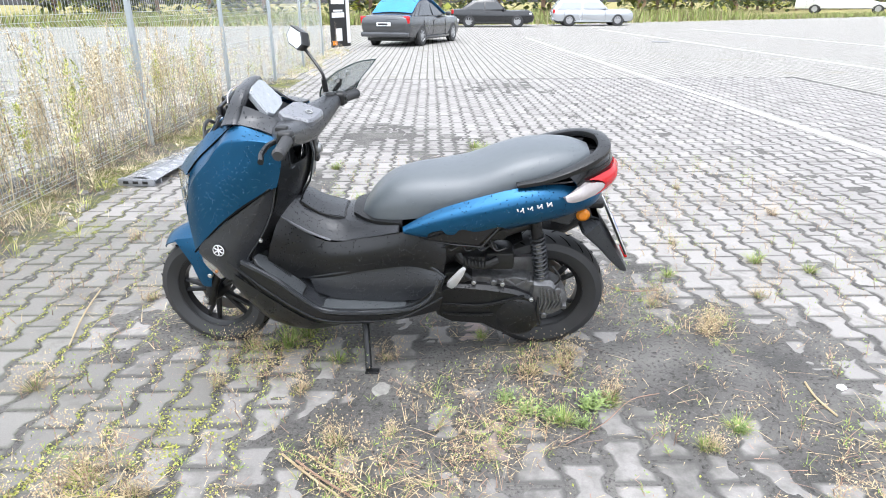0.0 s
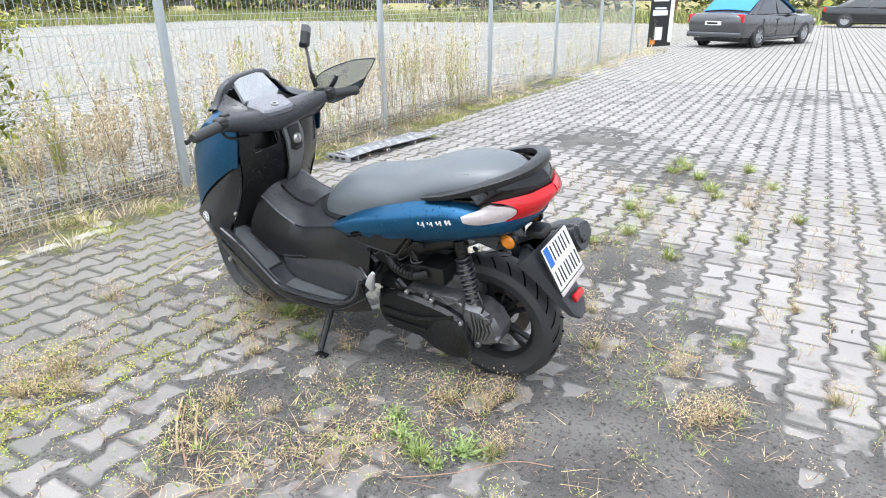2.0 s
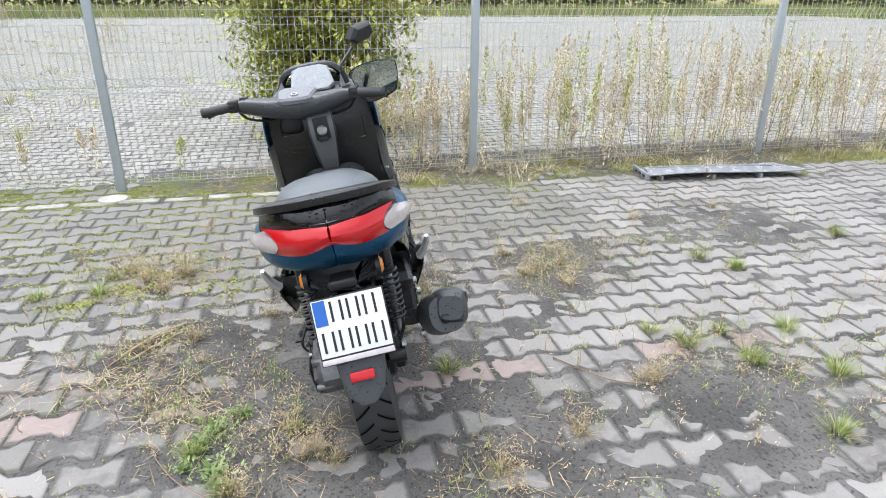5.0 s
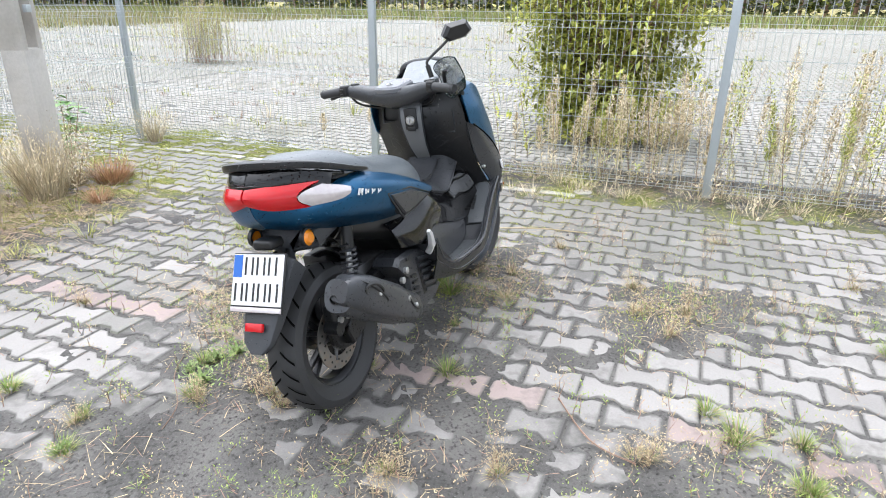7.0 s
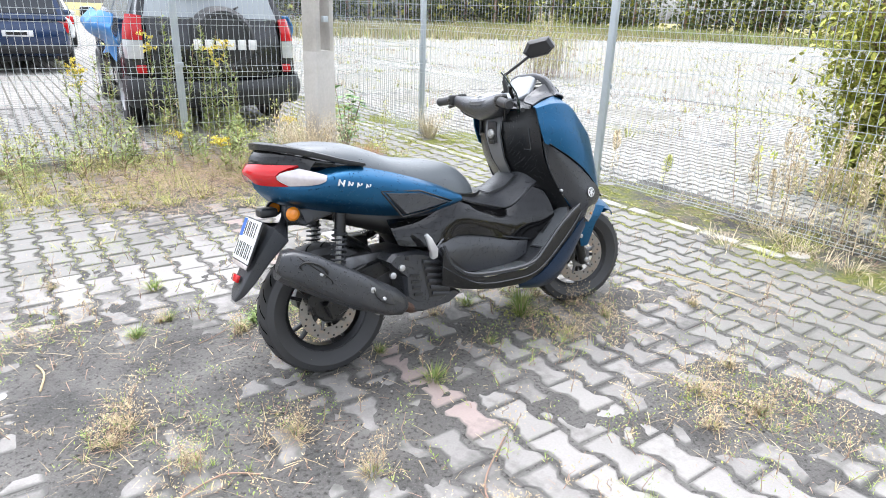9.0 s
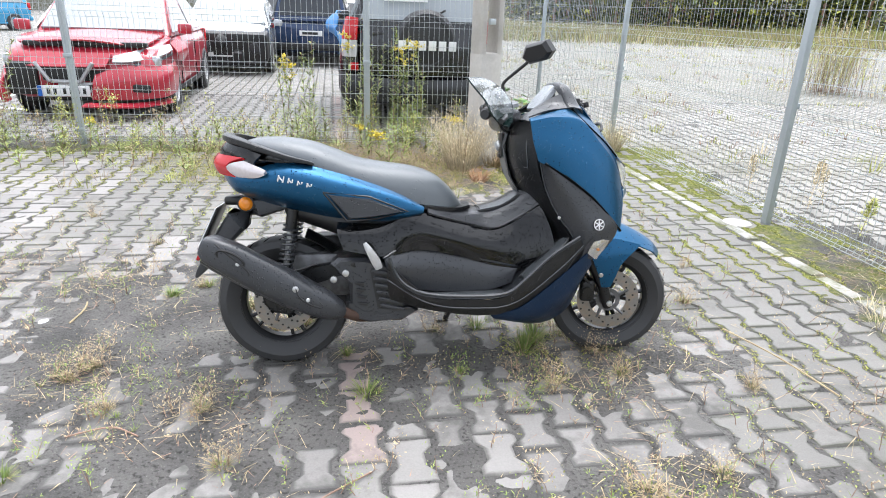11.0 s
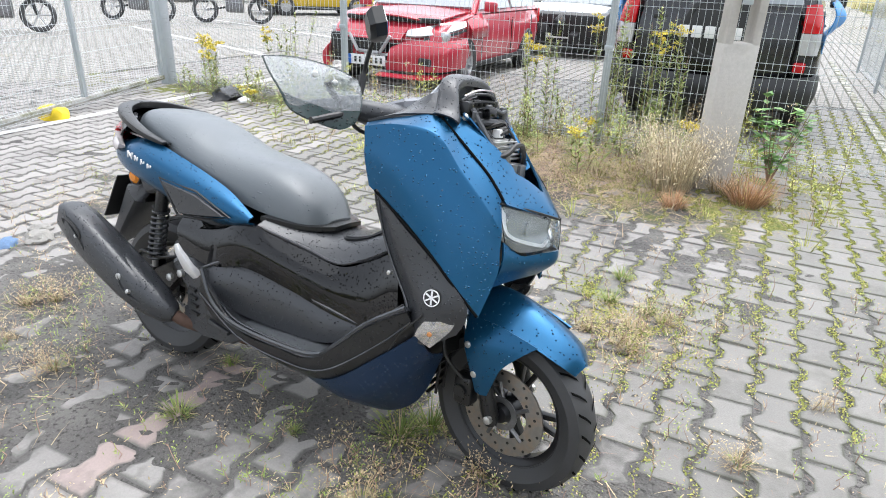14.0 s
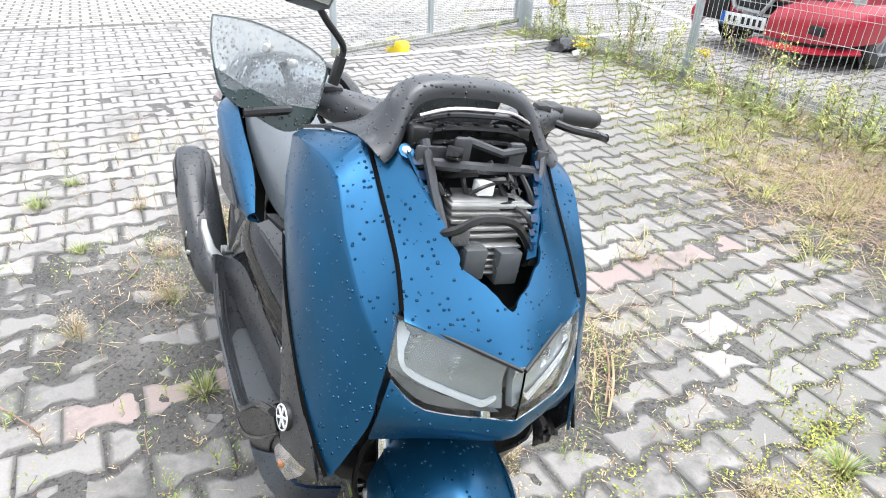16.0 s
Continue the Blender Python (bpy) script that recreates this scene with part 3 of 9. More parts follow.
    disc = part("brake_disc", bm, mat("worn_disc_steel", (0.30, 0.288, 0.27), 0.36, 0.75, var=0.2, scale=30, bump=0.03, col2=(0.33, 0.27, 0.22)), root, "drilled steel brake disc, slightly rusty")
    bm = bmesh.new()
    for k in range(30):
        a, rr = 2 * math.pi * k / 30, disc_r * (0.70 + 0.11 * (k % 3))
        c = Vector((rr * math.cos(a), y + disc_side * 0.0028, rr * math.sin(a)))
        tube(bm, [c - Vector((0, disc_side * 0.002, 0)), c], 0.0042, 6)
    tagged(part("drill_hole", bm, M_INK, root), kind="stuff")
    bm = bmesh.new()
    for k in range(5):
        a = 2 * math.pi * k / 5 + 0.3
        tube(bm, [(0.03 * math.cos(a), y, 0.03 * math.sin(a)), (disc_r * 0.72 * math.cos(a + 0.2), y, disc_r * 0.72 * math.sin(a + 0.2))], 0.006, 6)
    lathe(bm, [(0.030, y + disc_side * 0.004), (0.046, y + disc_side * 0.004), (0.046, y + disc_side * 0.007), (0.030, y + disc_side * 0.007), (0.030, y + disc_side * 0.004)], 32)
    part("disc_carrier", bm, M_CAST, root)
    return root


FRONT, REAR = Vector((0.605, 0, 0.225)), Vector((-0.624, 0, 0.236))
wheel("front_wheel", FRONT, 0.225, 0.050, 0.158, STEER, -1, 0.118, 0.062)
wheel("rear_wheel", REAR, 0.236, 0.060, 0.158, Matrix(), -1, 0.107, 0.060)

# fork
for s in (1, -1):
    bm = bmesh.new()
    tube(bm, [(0.598, s * 0.082, 0.205), (0.594, s * 0.082, 0.225), (0.575, s * 0.082, 0.29), (0.52, s * 0.082, 0.40)], [0.016, 0.021, 0.021, 0.023], 14)
    leg = part("fork_leg", bm, M_BLACK, scooter, "black lower fork leg")
    leg.matrix_basis = STEER
    bm = bmesh.new()
    tube(bm, [(0.52, s * 0.082, 0.40), (0.42, s * 0.082, 0.62)], 0.0155, 12)
    part("fork_tube", bm, M_CHROME, scooter, "bright fork tube").matrix_basis = STEER
    bolt((0.600, s * 0.106, 0.228), 0.011, (0, s, 0), M_METAL, "axle_nut", None, STEER)
bm = bmesh.new()
box(bm, (0.515, -0.085, 0.275), (0.055, 0.045, 0.085), 0.012, segs=3)
tube(bm, [(0.515, -0.075, 0.275), (0.515, -0.115, 0.275)], 0.018, 12)
part("brake_caliper", bm, M_BLACK, scooter, "black front brake caliper").matrix_basis = STEER
bm = bmesh.new()
tube(bm, catmull([(0.515, -0.105, 0.31), (0.47, -0.125, 0.37), (0.46, -0.11, 0.44), (0.47, -0.07, 0.50)], 5), 0.005, 6)
part("brake_hose", bm, M_INK, scooter).matrix_basis = STEER

# front mudguard: arch over the tyre and wings down the fork legs
for k, (name, rows) in enumerate((("mudguard", [
        [(0.775, -0.030, 0.395), (0.785, 0.0, 0.412), (0.775, 0.030, 0.395)],
        [(0.745, -0.062, 0.425), (0.752, 0.0, 0.452), (0.745, 0.062, 0.425)],
        [(0.67, -0.078, 0.455), (0.68, 0.0, 0.495), (0.67, 0.078, 0.455)],
        [(0.60, -0.086, 0.470), (0.60, 0.0, 0.525), (0.60, 0.086, 0.470)],
        [(0.52, -0.086, 0.475), (0.50, 0.0, 0.530), (0.52, 0.086, 0.475)],
        [(0.45, -0.075, 0.46), (0.42, 0.0, 0.49), (0.45, 0.075, 0.46)]]),)):
    panel(name, rows, M_BLUE, 1, "matt blue front mudguard", 6, 5, 0.004, pose_m=STEER)
for s in (1, -1):
    wing = panel("mudguard_wing", [
        [(0.700, 0.078, 0.455), (0.665, 0.095, 0.425), (0.628, 0.108, 0.385), (0.612, 0.112, 0.345), (0.595, 0.110, 0.300)],
        [(0.60, 0.088, 0.478), (0.585, 0.110, 0.430), (0.575, 0.116, 0.385), (0.578, 0.117, 0.345), (0.580, 0.112, 0.297)],
        [(0.51, 0.086, 0.478), (0.515, 0.108, 0.430), (0.530, 0.114, 0.385), (0.548, 0.115, 0.345), (0.562, 0.110, 0.297)]], M_BLUE, s, "", 4, 4, 0.004, pose_m=STEER)
    for p in ((0.556, 0.118, 0.345), (0.530, 0.116, 0.415)):
        bolt((p[0], s * p[1], p[2]), 0.009, (0, s, 0), M_METAL, "bolt", wing)

# front cowl
for s in (1, -1):
    sheet = []
    for top, crease, mid, low in (
            ((0.216, 0.196, 0.898), (0.218, 0.209, 0.890), (0.230, 0.217, 0.82), (0.250, 0.219, 0.757)),
            ((0.295, 0.170, 0.921), (0.304, 0.211, 0.905), (0.325, 0.231, 0.80), (0.350, 0.233, 0.708)),
            ((0.375, 0.148, 0.931), (0.400, 0.196, 0.895), (0.412, 0.228, 0.765), (0.430, 0.236, 0.648)),
            ((0.445, 0.143, 0.873), (0.468, 0.192, 0.826), (0.474, 0.220, 0.705), (0.488, 0.231, 0.583)),
            ((0.510, 0.139, 0.818), (0.526, 0.180, 0.764), (0.530, 0.203, 0.655), (0.535, 0.218, 0.537)),
            ((0.551, 0.141, 0.770), (0.568, 0.153, 0.700), (0.578, 0.170, 0.610), (0.560, 0.205, 0.512))):
        c = Vector(crease)
        sheet.append([top, tuple(c.lerp(Vector(top), 0.5)), tuple(c.lerp(Vector(top), 0.10)), tuple(c.lerp(Vector(mid), 0.05)), tuple(c.lerp(Vector(mid), 0.5)), mid, low])
    panel("front_side_panel", sheet, M_BLUE, s, "matt blue front side panel beaded with rain", 3, 6, 0.005)
    panel("top_cover", [
        [(0.216, 0.194, 0.900), (0.235, 0.12, 0.915), (0.265, 0.10, 0.935)],
        [(0.295, 0.168, 0.924), (0.320, 0.132, 0.945), (0.330, 0.112, 0.975)],
        [(0.375, 0.145, 0.934), (0.385, 0.124, 0.953), (0.375, 0.106, 0.985)]], M_GREYP, s, "wet dark grey upper cover")
    grey_panel = panel("leg_side_panel", [
        [(0.258, 0.195, 0.762), (0.288, 0.198, 0.66), (0.335, 0.203, 0.57), (0.385, 0.215, 0.50), (0.405, 0.228, 0.43)],
        [(0.268, 0.219, 0.756), (0.33, 0.231, 0.665), (0.39, 0.240, 0.585), (0.445, 0.250, 0.52), (0.455, 0.240, 0.425)],
        [(0.275, 0.224, 0.747), (0.365, 0.236, 0.685), (0.45, 0.236, 0.622), (0.54, 0.226, 0.535), (0.515, 0.205, 0.458)]], M_GREYP, s, "dark grey textured leg panel", 5, 5, 0.005)
    bm = bmesh.new()
    q = Matrix.Translation((0.463, s * 0.2485, 0.545)) @ Matrix.Rotation(s * radians(-8), 4, "Z") @ Matrix.Rotation(s * radians(6), 4, "X")
    lathe(bm, [(0.0, s * 0.003), (0.0195, s * 0.003), (0.021, s * 0.0), (0.021, -s * 0.006)], 28, "y", q)
    em = part("badge", bm, M_INK, grey_panel, "round badge, dark with pale spokes")
    bm = bmesh.new()
    lathe(bm, [(0.017, s * 0.0045), (0.0195, s * 0.0045), (0.0195, s * 0.002), (0.017, s * 0.002)], 28, "y", q)
    for k in range(6):
        a = math.pi * k / 3 + 0.5
        vs = box(bm, (0.008, s * 0.0035, 0), (0.016, 0.003, 0.0034), 0, q @ Matrix.Rotation(a, 4, "Y"))
    part("badge_mark", bm, M_WHITE, grey_panel)
    for p in ((0.305, 0.215, 0.70), (0.33, 0.222, 0.565)):
        bolt((p[0], s * p[1], p[2]), 0.006, (-0.3, s, 0), M_METAL, "bolt", grey_panel)
    # front turn signal below the badge
    fwd = 0.0 if s < 0 else 0.022
    ind = panel("front_indicator", [[(0.450, 0.249, 0.485), (0.436, 0.251, 0.462), (0.430, 0.249, 0.445)], [(0.485, 0.240, 0.492), (0.470, 0.247, 0.462), (0.447, 0.245, 0.432)],
                              [(0.516, 0.222, 0.498), (0.507, 0.228, 0.470), (0.465, 0.235, 0.420)]], M_SIGNAL, s, "clear front turn signal with an amber bulb", 3, 3, 0.012)
    bolt((0.466, s * 0.2465, 0.458), 0.006, (0.3, s, 0), M_BULB, "bulb", ind)
    ind.matrix_basis = Matrix.Translation((fwd * 1.4, -fwd, -0.01 if s > 0 else 0))
    # lower blue belly; on the right its shade is put into the colour
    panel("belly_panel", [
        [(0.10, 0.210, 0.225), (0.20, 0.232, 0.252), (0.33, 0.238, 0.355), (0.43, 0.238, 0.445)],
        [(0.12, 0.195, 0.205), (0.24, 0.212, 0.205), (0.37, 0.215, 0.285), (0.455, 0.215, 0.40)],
        [(0.15, 0.14, 0.185), (0.30, 0.150, 0.170), (0.405, 0.150, 0.235), (0.452, 0.14, 0.37)]], M_SHADEBLUE if s < 0 else M_BLACK, s, "blue lower belly panel, its shade in the colour" if s < 0 else "black lower belly panel", 4, 4, 0.005)

# chin below the headlamps
panel("chin", [
    [(0.573, -0.147, 0.680), (0.604, -0.106, 0.648), (0.632, -0.05, 0.650), (0.656, 0.0, 0.653), (0.632, 0.05, 0.650), (0.604, 0.106, 0.648), (0.573, 0.147, 0.680)],
    [(0.582, -0.160, 0.632), (0.608, -0.104, 0.622), (0.634, -0.05, 0.622), (0.654, 0.0, 0.622), (0.634, 0.05, 0.622), (0.608, 0.104, 0.622), (0.582, 0.160, 0.632)],
    [(0.562, -0.158, 0.572), (0.580, -0.10, 0.578), (0.598, -0.05, 0.582), (0.615, 0.0, 0.585), (0.598, 0.05, 0.582), (0.580, 0.10, 0.578), (0.562, 0.158, 0.572)]], M_BLUE, 1, "matt blue chin below the headlamps", 4, 4, 0.005)


# hood between the seams, broken open
def in_hole(c):
    """The hole: wide at the top, narrowing down, with a blunt torn point."""
    if c.z < 0.785:
        return False
    half = 0.108 - 0.048 * (0.93 - c.z) / 0.105 if c.z > 0.825 else 0.060 * (c.z - 0.785) / 0.040
    wob = 0.0025 * math.sin(c.z * 210 + c.y * 30) + 0.002 * math.sin(c.z * 83 + c.y * 140)
    return abs(c.y) < min(half, 0.112) + wob


panel("hood", [
    [(0.382, -0.143, 0.932), (0.430, -0.07, 0.945), (0.44, 0.0, 0.950), (0.430, 0.07, 0.945), (0.382, 0.143, 0.932)],
    [(0.450, -0.138, 0.874), (0.487, -0.07, 0.895), (0.497, 0.0, 0.900), (0.487, 0.07, 0.895), (0.450, 0.138, 0.874)],
    [(0.514, -0.135, 0.819), (0.540, -0.07, 0.828), (0.550, 0.0, 0.832), (0.540, 0.07, 0.828), (0.514, 0.135, 0.819)],
    [(0.556, -0.137, 0.772), (0.590, -0.07, 0.768), (0.605, 0.0, 0.775), (0.590, 0.07, 0.768), (0.556, 0.137, 0.772)],
    [(0.566, -0.138, 0.763), (0.612, -0.06, 0.742), (0.642, 0.0, 0.730), (0.612, 0.06, 0.742), (0.566, 0.138, 0.763)]], M_BLUE, 1,
    "matt blue hood with a jagged broken opening", 30, 28, 0.004, in_hole)
for s in (1, -1):
    bm = bmesh.new()
    tube(bm, catmull([(0.380, s * 0.1455, 0.931), (0.448, s * 0.1405, 0.874), (0.512, s * 0.137, 0.819), (0.555, s * 0.139, 0.771)], 5), 0.0036, 6)
    part("seam_strip", bm, M_GROOVE, scooter)
    # flange with torn tabs along the opening
    panel("opening_flange", [[(0.428, 0.112, 0.940), (0.428, 0.098, 0.925)], [(0.475, 0.092, 0.892), (0.472, 0.080, 0.880)], [(0.532, 0.064, 0.828), (0.526, 0.054, 0.820)]], M_BLUE, s, "torn blue flange", 3, 6, 0.003)
    for k in range(7):
        bm = bmesh.new()
        f = 0.06 + 0.135 * k
        box(bm, (0, 0, 0), (0.013, 0.013 + 0.004 * (k % 2), 0.003), 0.001, Matrix.Translation((0.432 + 0.100 * f, s * (0.101 - 0.044 * f), 0.936 - 0.112 * f)) @ Matrix.Rotation(radians(46), 4, "Y") @ Matrix.Rotation(0.3 * math.sin(5 * k), 4, "X"))
        part("clip_tab", bm, M_SHADEBLUE, scooter, smooth=False)
    bm = bmesh.new()
    lathe(bm, [(0.005, 0.0), (0.011, 0.0), (0.011, 0.003), (0.005, 0.003), (0.005, 0.0)], 20, "z", Matrix.Translation((0.424, s * 0.109, 0.937)) @ Matrix.Rotation(radians(42), 4, "Y"))
    part("screw_eye", bm, M_BLUE, scooter)
    bolt((0.424, s * 0.109, 0.938), 0.007, (0.65, 0, 0.76), M_METAL)

M_KNURL = mat("smoked_clear_plastic", (0.10, 0.105, 0.11), 0.15, 0.3, var=0.3, scale=60, bump=0.08, bscale=90, coat=0.6)
# headlamps
for s in (1, -1):
    lamp = panel("headlamp", [
        [(0.530, 0.146, 0.757), (0.565, 0.085, 0.743), (0.615, 0.004, 0.722)],
        [(0.538, 0.150, 0.722), (0.568, 0.098, 0.700), (0.612, 0.004, 0.690)],
        [(0.552, 0.140, 0.682), (0.580, 0.100, 0.653), (0.625, 0.004, 0.655)]], M_SILVER, s, "clear headlamp with a silvered bowl and white strip", 5, 5, 0.01)
    lens = panel("lens", [
        [(0.548, 0.146, 0.761), (0.592, 0.085, 0.748), (0.647, 0.001, 0.725)],
        [(0.562, 0.147, 0.722), (0.603, 0.100, 0.700), (0.652, 0.001, 0.690)],
        [(0.573, 0.146, 0.681), (0.604, 0.105, 0.650), (0.654, 0.001, 0.655)]], M_GLASS, s, "clear lens", 5, 5, 0.003, parent=lamp)
    lens.visible_shadow = False
    bm = bmesh.new()
    edge = catmull([(0.548, s * 0.140, 0.752), (0.557, s * 0.138, 0.724), (0.570, s * 0.134, 0.697), (0.583, s * 0.114, 0.681), (0.603, s * 0.080, 0.670), (0.622, s * 0.046, 0.662), (0.629, s * 0.034, 0.662), (0.634, s * 0.022, 0.674)], 4)
    rows = []
    for k, p in enumerate(edge):
        f = min(k / 9.0, 1.0)
        wide = (0.014 * (1 - f) + 0.008) * (1.0 if k < len(edge) - 2 else 0.6)
        inward = Vector((0.25, -s * 1.0, 0.05)).lerp(Vector((0.05, -s * 0.25, 1.0)), f).normalized()
        rows.append([bm.verts.new(p), bm.verts.new(p + inward * wide), bm.verts.new(p + inward * wide - Vector((0.006, 0, 0))), bm.verts.new(p - Vector((0.006, 0, 0)))])
    skin(bm, rows)
    bmesh.ops.recalc_face_normals(bm, faces=bm.faces)
    part("light_strip", bm, M_STRIP, lamp, "frosted white light strip")
    # dark lower housing under the strip and a ribbed bowl over it
    panel("lamp_housing", [
        [(0.558, 0.142, 0.690), (0.588, 0.098, 0.670), (0.630, 0.020, 0.660)],
        [(0.562, 0.140, 0.680), (0.594, 0.098, 0.652), (0.634, 0.012, 0.656)]], M_KNURL, s, "smoked lower lamp housing", 4, 3, 0.004, parent=lamp)
    for q, r in (((0.562, 0.108, 0.722), 0.022), ((0.590, 0.058, 0.704), 0.020)):
        bm = bmesh.new()
        lathe(bm, [(0.0, -0.012), (r * 0.5, -0.010), (r, 0.004), (r * 1.1, 0.006)], 20, "x", Matrix.Translation((q[0], s * q[1], q[2])))
        for k in range(5):
            box(bm, (q[0] + 0.001, s * q[1], q[2] - r * 0.7 + k * r * 0.35), (0.004, r * 1.5, 0.002), 0)
        part("reflector_bowl", bm, M_CHROME, lamp, "chromed reflector")
    bm = bmesh.new()
    tube(bm, [(0.552, s * 0.145, 0.764), (0.594, s * 0.085, 0.751), (0.648, s * 0.002, 0.728)], 0.003, 6)
    part("lamp_gasket", bm, M_INK, lamp)

# what shows inside the broken hood
M_STAY = mat("worn_black_steel", (0.055, 0.057, 0.062), 0.42, 0.4, var=0.35, scale=40, bump=0.06, bscale=200)
innards = [
    ("inner_shell", M_INK, lambda bm: surf(bm, [[(0.38, -0.12, 0.955), (0.40, 0, 0.975), (0.38, 0.12, 0.955)], [(0.40, -0.125, 0.84), (0.37, 0, 0.84), (0.40, 0.125, 0.84)],
                                               [(0.47, -0.13, 0.75), (0.47, 0, 0.73), (0.47, 0.13, 0.75)], [(0.55, -0.13, 0.74), (0.60, 0, 0.72), (0.55, 0.13, 0.74)]], 4, 4, 0.003), "black inner shell"),
    ("vent_bracket", M_BLACK, lambda bm: [tube(bm, catmull([(0.400, -0.095, 0.975 - dz), (0.408 + dz * 0.5, -0.05, 0.990 - dz), (0.412 + dz * 0.5, 0.0, 0.993 - dz), (0.408 + dz * 0.5, 0.05, 0.990 - dz), (0.400, 0.095, 0.975 - dz)], 5), 0.0038, 6) for dz in (0.004, 0.020, 0.036)] and
        [box(bm, (0.405, -0.075 + 0.03 * i, 0.968), (0.020, 0.022, 0.014), 0.002) for i in range(6)], "black ribbed bracket"),
    ("bracket_edge", M_WHITEL, lambda bm: tube(bm, catmull([(0.404, -0.088, 0.982), (0.414, -0.05, 0.996), (0.418, 0.0, 0.999), (0.414, 0.05, 0.996), (0.404, 0.088, 0.982)], 5), 0.0024, 6), "pale torn edge"),
    ("vent_cap", M_BLACK, lambda bm: box(bm, (0.41, -0.088, 0.955), (0.03, 0.032, 0.034), 0.006), "black plastic end piece"),
    ("cross_stay", M_STAY, lambda bm: [tube(bm, catmull([(0.432, -0.098, 0.927), (0.448, -0.05, 0.928), (0.456, 0, 0.928), (0.448, 0.05, 0.925), (0.432, 0.105, 0.917)], 5), 0.0085, 8),
                                        box(bm, (0.436, -0.078, 0.938), (0.008, 0.046, 0.026), 0.004, None), box(bm, (0.446, -0.038, 0.948), (0.012, 0.026, 0.040), 0.005), box(bm, (0.446, 0.048, 0.944), (0.012, 0.026, 0.040), 0.005),
                                        box(bm, (0.430, 0.106, 0.930), (0.010, 0.022, 0.040), 0.006), tube(bm, [(0.44, -0.03, 0.962), (0.455, 0.02, 0.950), (0.448, 0.06, 0.955)], 0.006, 7)], "worn black tubular stay"),
    ("side_stay", M_STAY, lambda bm: [tube(bm, [(0.428, 0.108, 0.940), (0.465, 0.092, 0.885), (0.505, 0.080, 0.825)], 0.0075, 8), box(bm, (0.508, 0.078, 0.822), (0.010, 0.018, 0.040), 0.004)], ""),
    ("side_stay", M_STAY, lambda bm: tube(bm, [(0.426, -0.086, 0.955), (0.465, -0.079, 0.900), (0.503, -0.072, 0.853)], 0.0075, 8), ""),
    ("regulator", M_METAL, lambda bm: box(bm, (0.455, 0.003, 0.845), (0.05, 0.118, 0.090), 0.002), "finned aluminium voltage regulator"),
    ("cable", M_INK, lambda bm: [tube(bm, catmull(p, 6), r, 6) for p, r in (([(0.495, -0.085, 0.850), (0.520, -0.068, 0.864), (0.527, -0.035, 0.884), (0.524, 0.018, 0.876), (0.512, 0.062, 0.832), (0.50, 0.07, 0.80)], 0.0062),
        ([(0.43, 0.02, 0.93), (0.46, 0.03, 0.90), (0.45, 0.06, 0.87)], 0.004), ([(0.43, -0.02, 0.93), (0.455, -0.03, 0.905), (0.45, -0.01, 0.88)], 0.004), ([(0.43, 0.06, 0.93), (0.47, 0.07, 0.90), (0.48, 0.085, 0.86)], 0.004))], "black cables"),
    ("connector", M_WHITE, lambda bm: box(bm, (0.462, -0.002, 0.903), (0.020, 0.026, 0.020), 0.003), "white plug connector"),
    ("relay", M_PAD, lambda bm: [box(bm, (0.515, -0.031, 0.818), (0.03, 0.034, 0.046), 0.003)], "grey relay box"),
    ("relay", M_PAD, lambda bm: [box(bm, (0.515, 0.024, 0.810), (0.03, 0.036, 0.050), 0.003)], "grey relay box"),
    ("wire_clip", M_CAST, lambda bm: [box(bm, (0.512, -0.055, 0.853), (0.016, 0.030, 0.026), 0.006)], "grey wire clip"),
]
for name, material, make, lab in innards:
    bm = bmesh.new()
    make(bm)
    bmesh.ops.recalc_face_normals(bm, faces=bm.faces)
    ob = part(name, bm, material, scooter, lab)
    if name == "regulator":
        for i in range(10):
            bm = bmesh.new()
            if i < 5:
                box(bm, (0.462, 0.004, 0.884 - 0.0095 * i), (0.052 + 0.006 * i, 0.128 - 0.002 * (i % 2), 0.0050), 0.001)
            else:
                box(bm, (0.478, 0.002, 0.8765 - 0.0085 * i), (0.041 + 0.005 * i, 0.094, 0.0036), 0.001)
            part("fin", bm, material, ob)

# loose looms and broken clips in the opening
gi = random.Random(21)
for k in range(7):
    a = Vector((gi.uniform(0.43, 0.46), gi.uniform(-0.085, 0.085), gi.uniform(0.84, 0.94)))
    b = a + Vector((gi.uniform(-0.01, 0.04), gi.uniform(-0.07, 0.07), gi.uniform(-0.07, 0.02)))
    m = (a + b) / 2 + Vector((0.025, gi.uniform(-0.02, 0.02), 0.012))
    bm = bmesh.new()
    tube(bm, catmull([a, m, b], 6), gi.choice((0.0028, 0.0038, 0.005)), 6)
    part("loom", bm, M_INK, scooter)
for k in range(9):
    bm = bmesh.new()
    c = Vector((gi.uniform(0.43, 0.47), gi.choice((-1, 1)) * gi.uniform(0.03, 0.09), gi.uniform(0.86, 0.95)))
    box(bm, (0, 0, 0), (gi.uniform(0.012, 0.03), gi.uniform(0.012, 0.03), gi.uniform(0.008, 0.02)), 0.002, Matrix.Translation(c) @ Euler((gi.uniform(-1, 1), gi.uniform(-1, 1), gi.uniform(-1, 1))).to_matrix().to_4x4())
    part("broken_clip", bm, M_GLOSS, scooter)

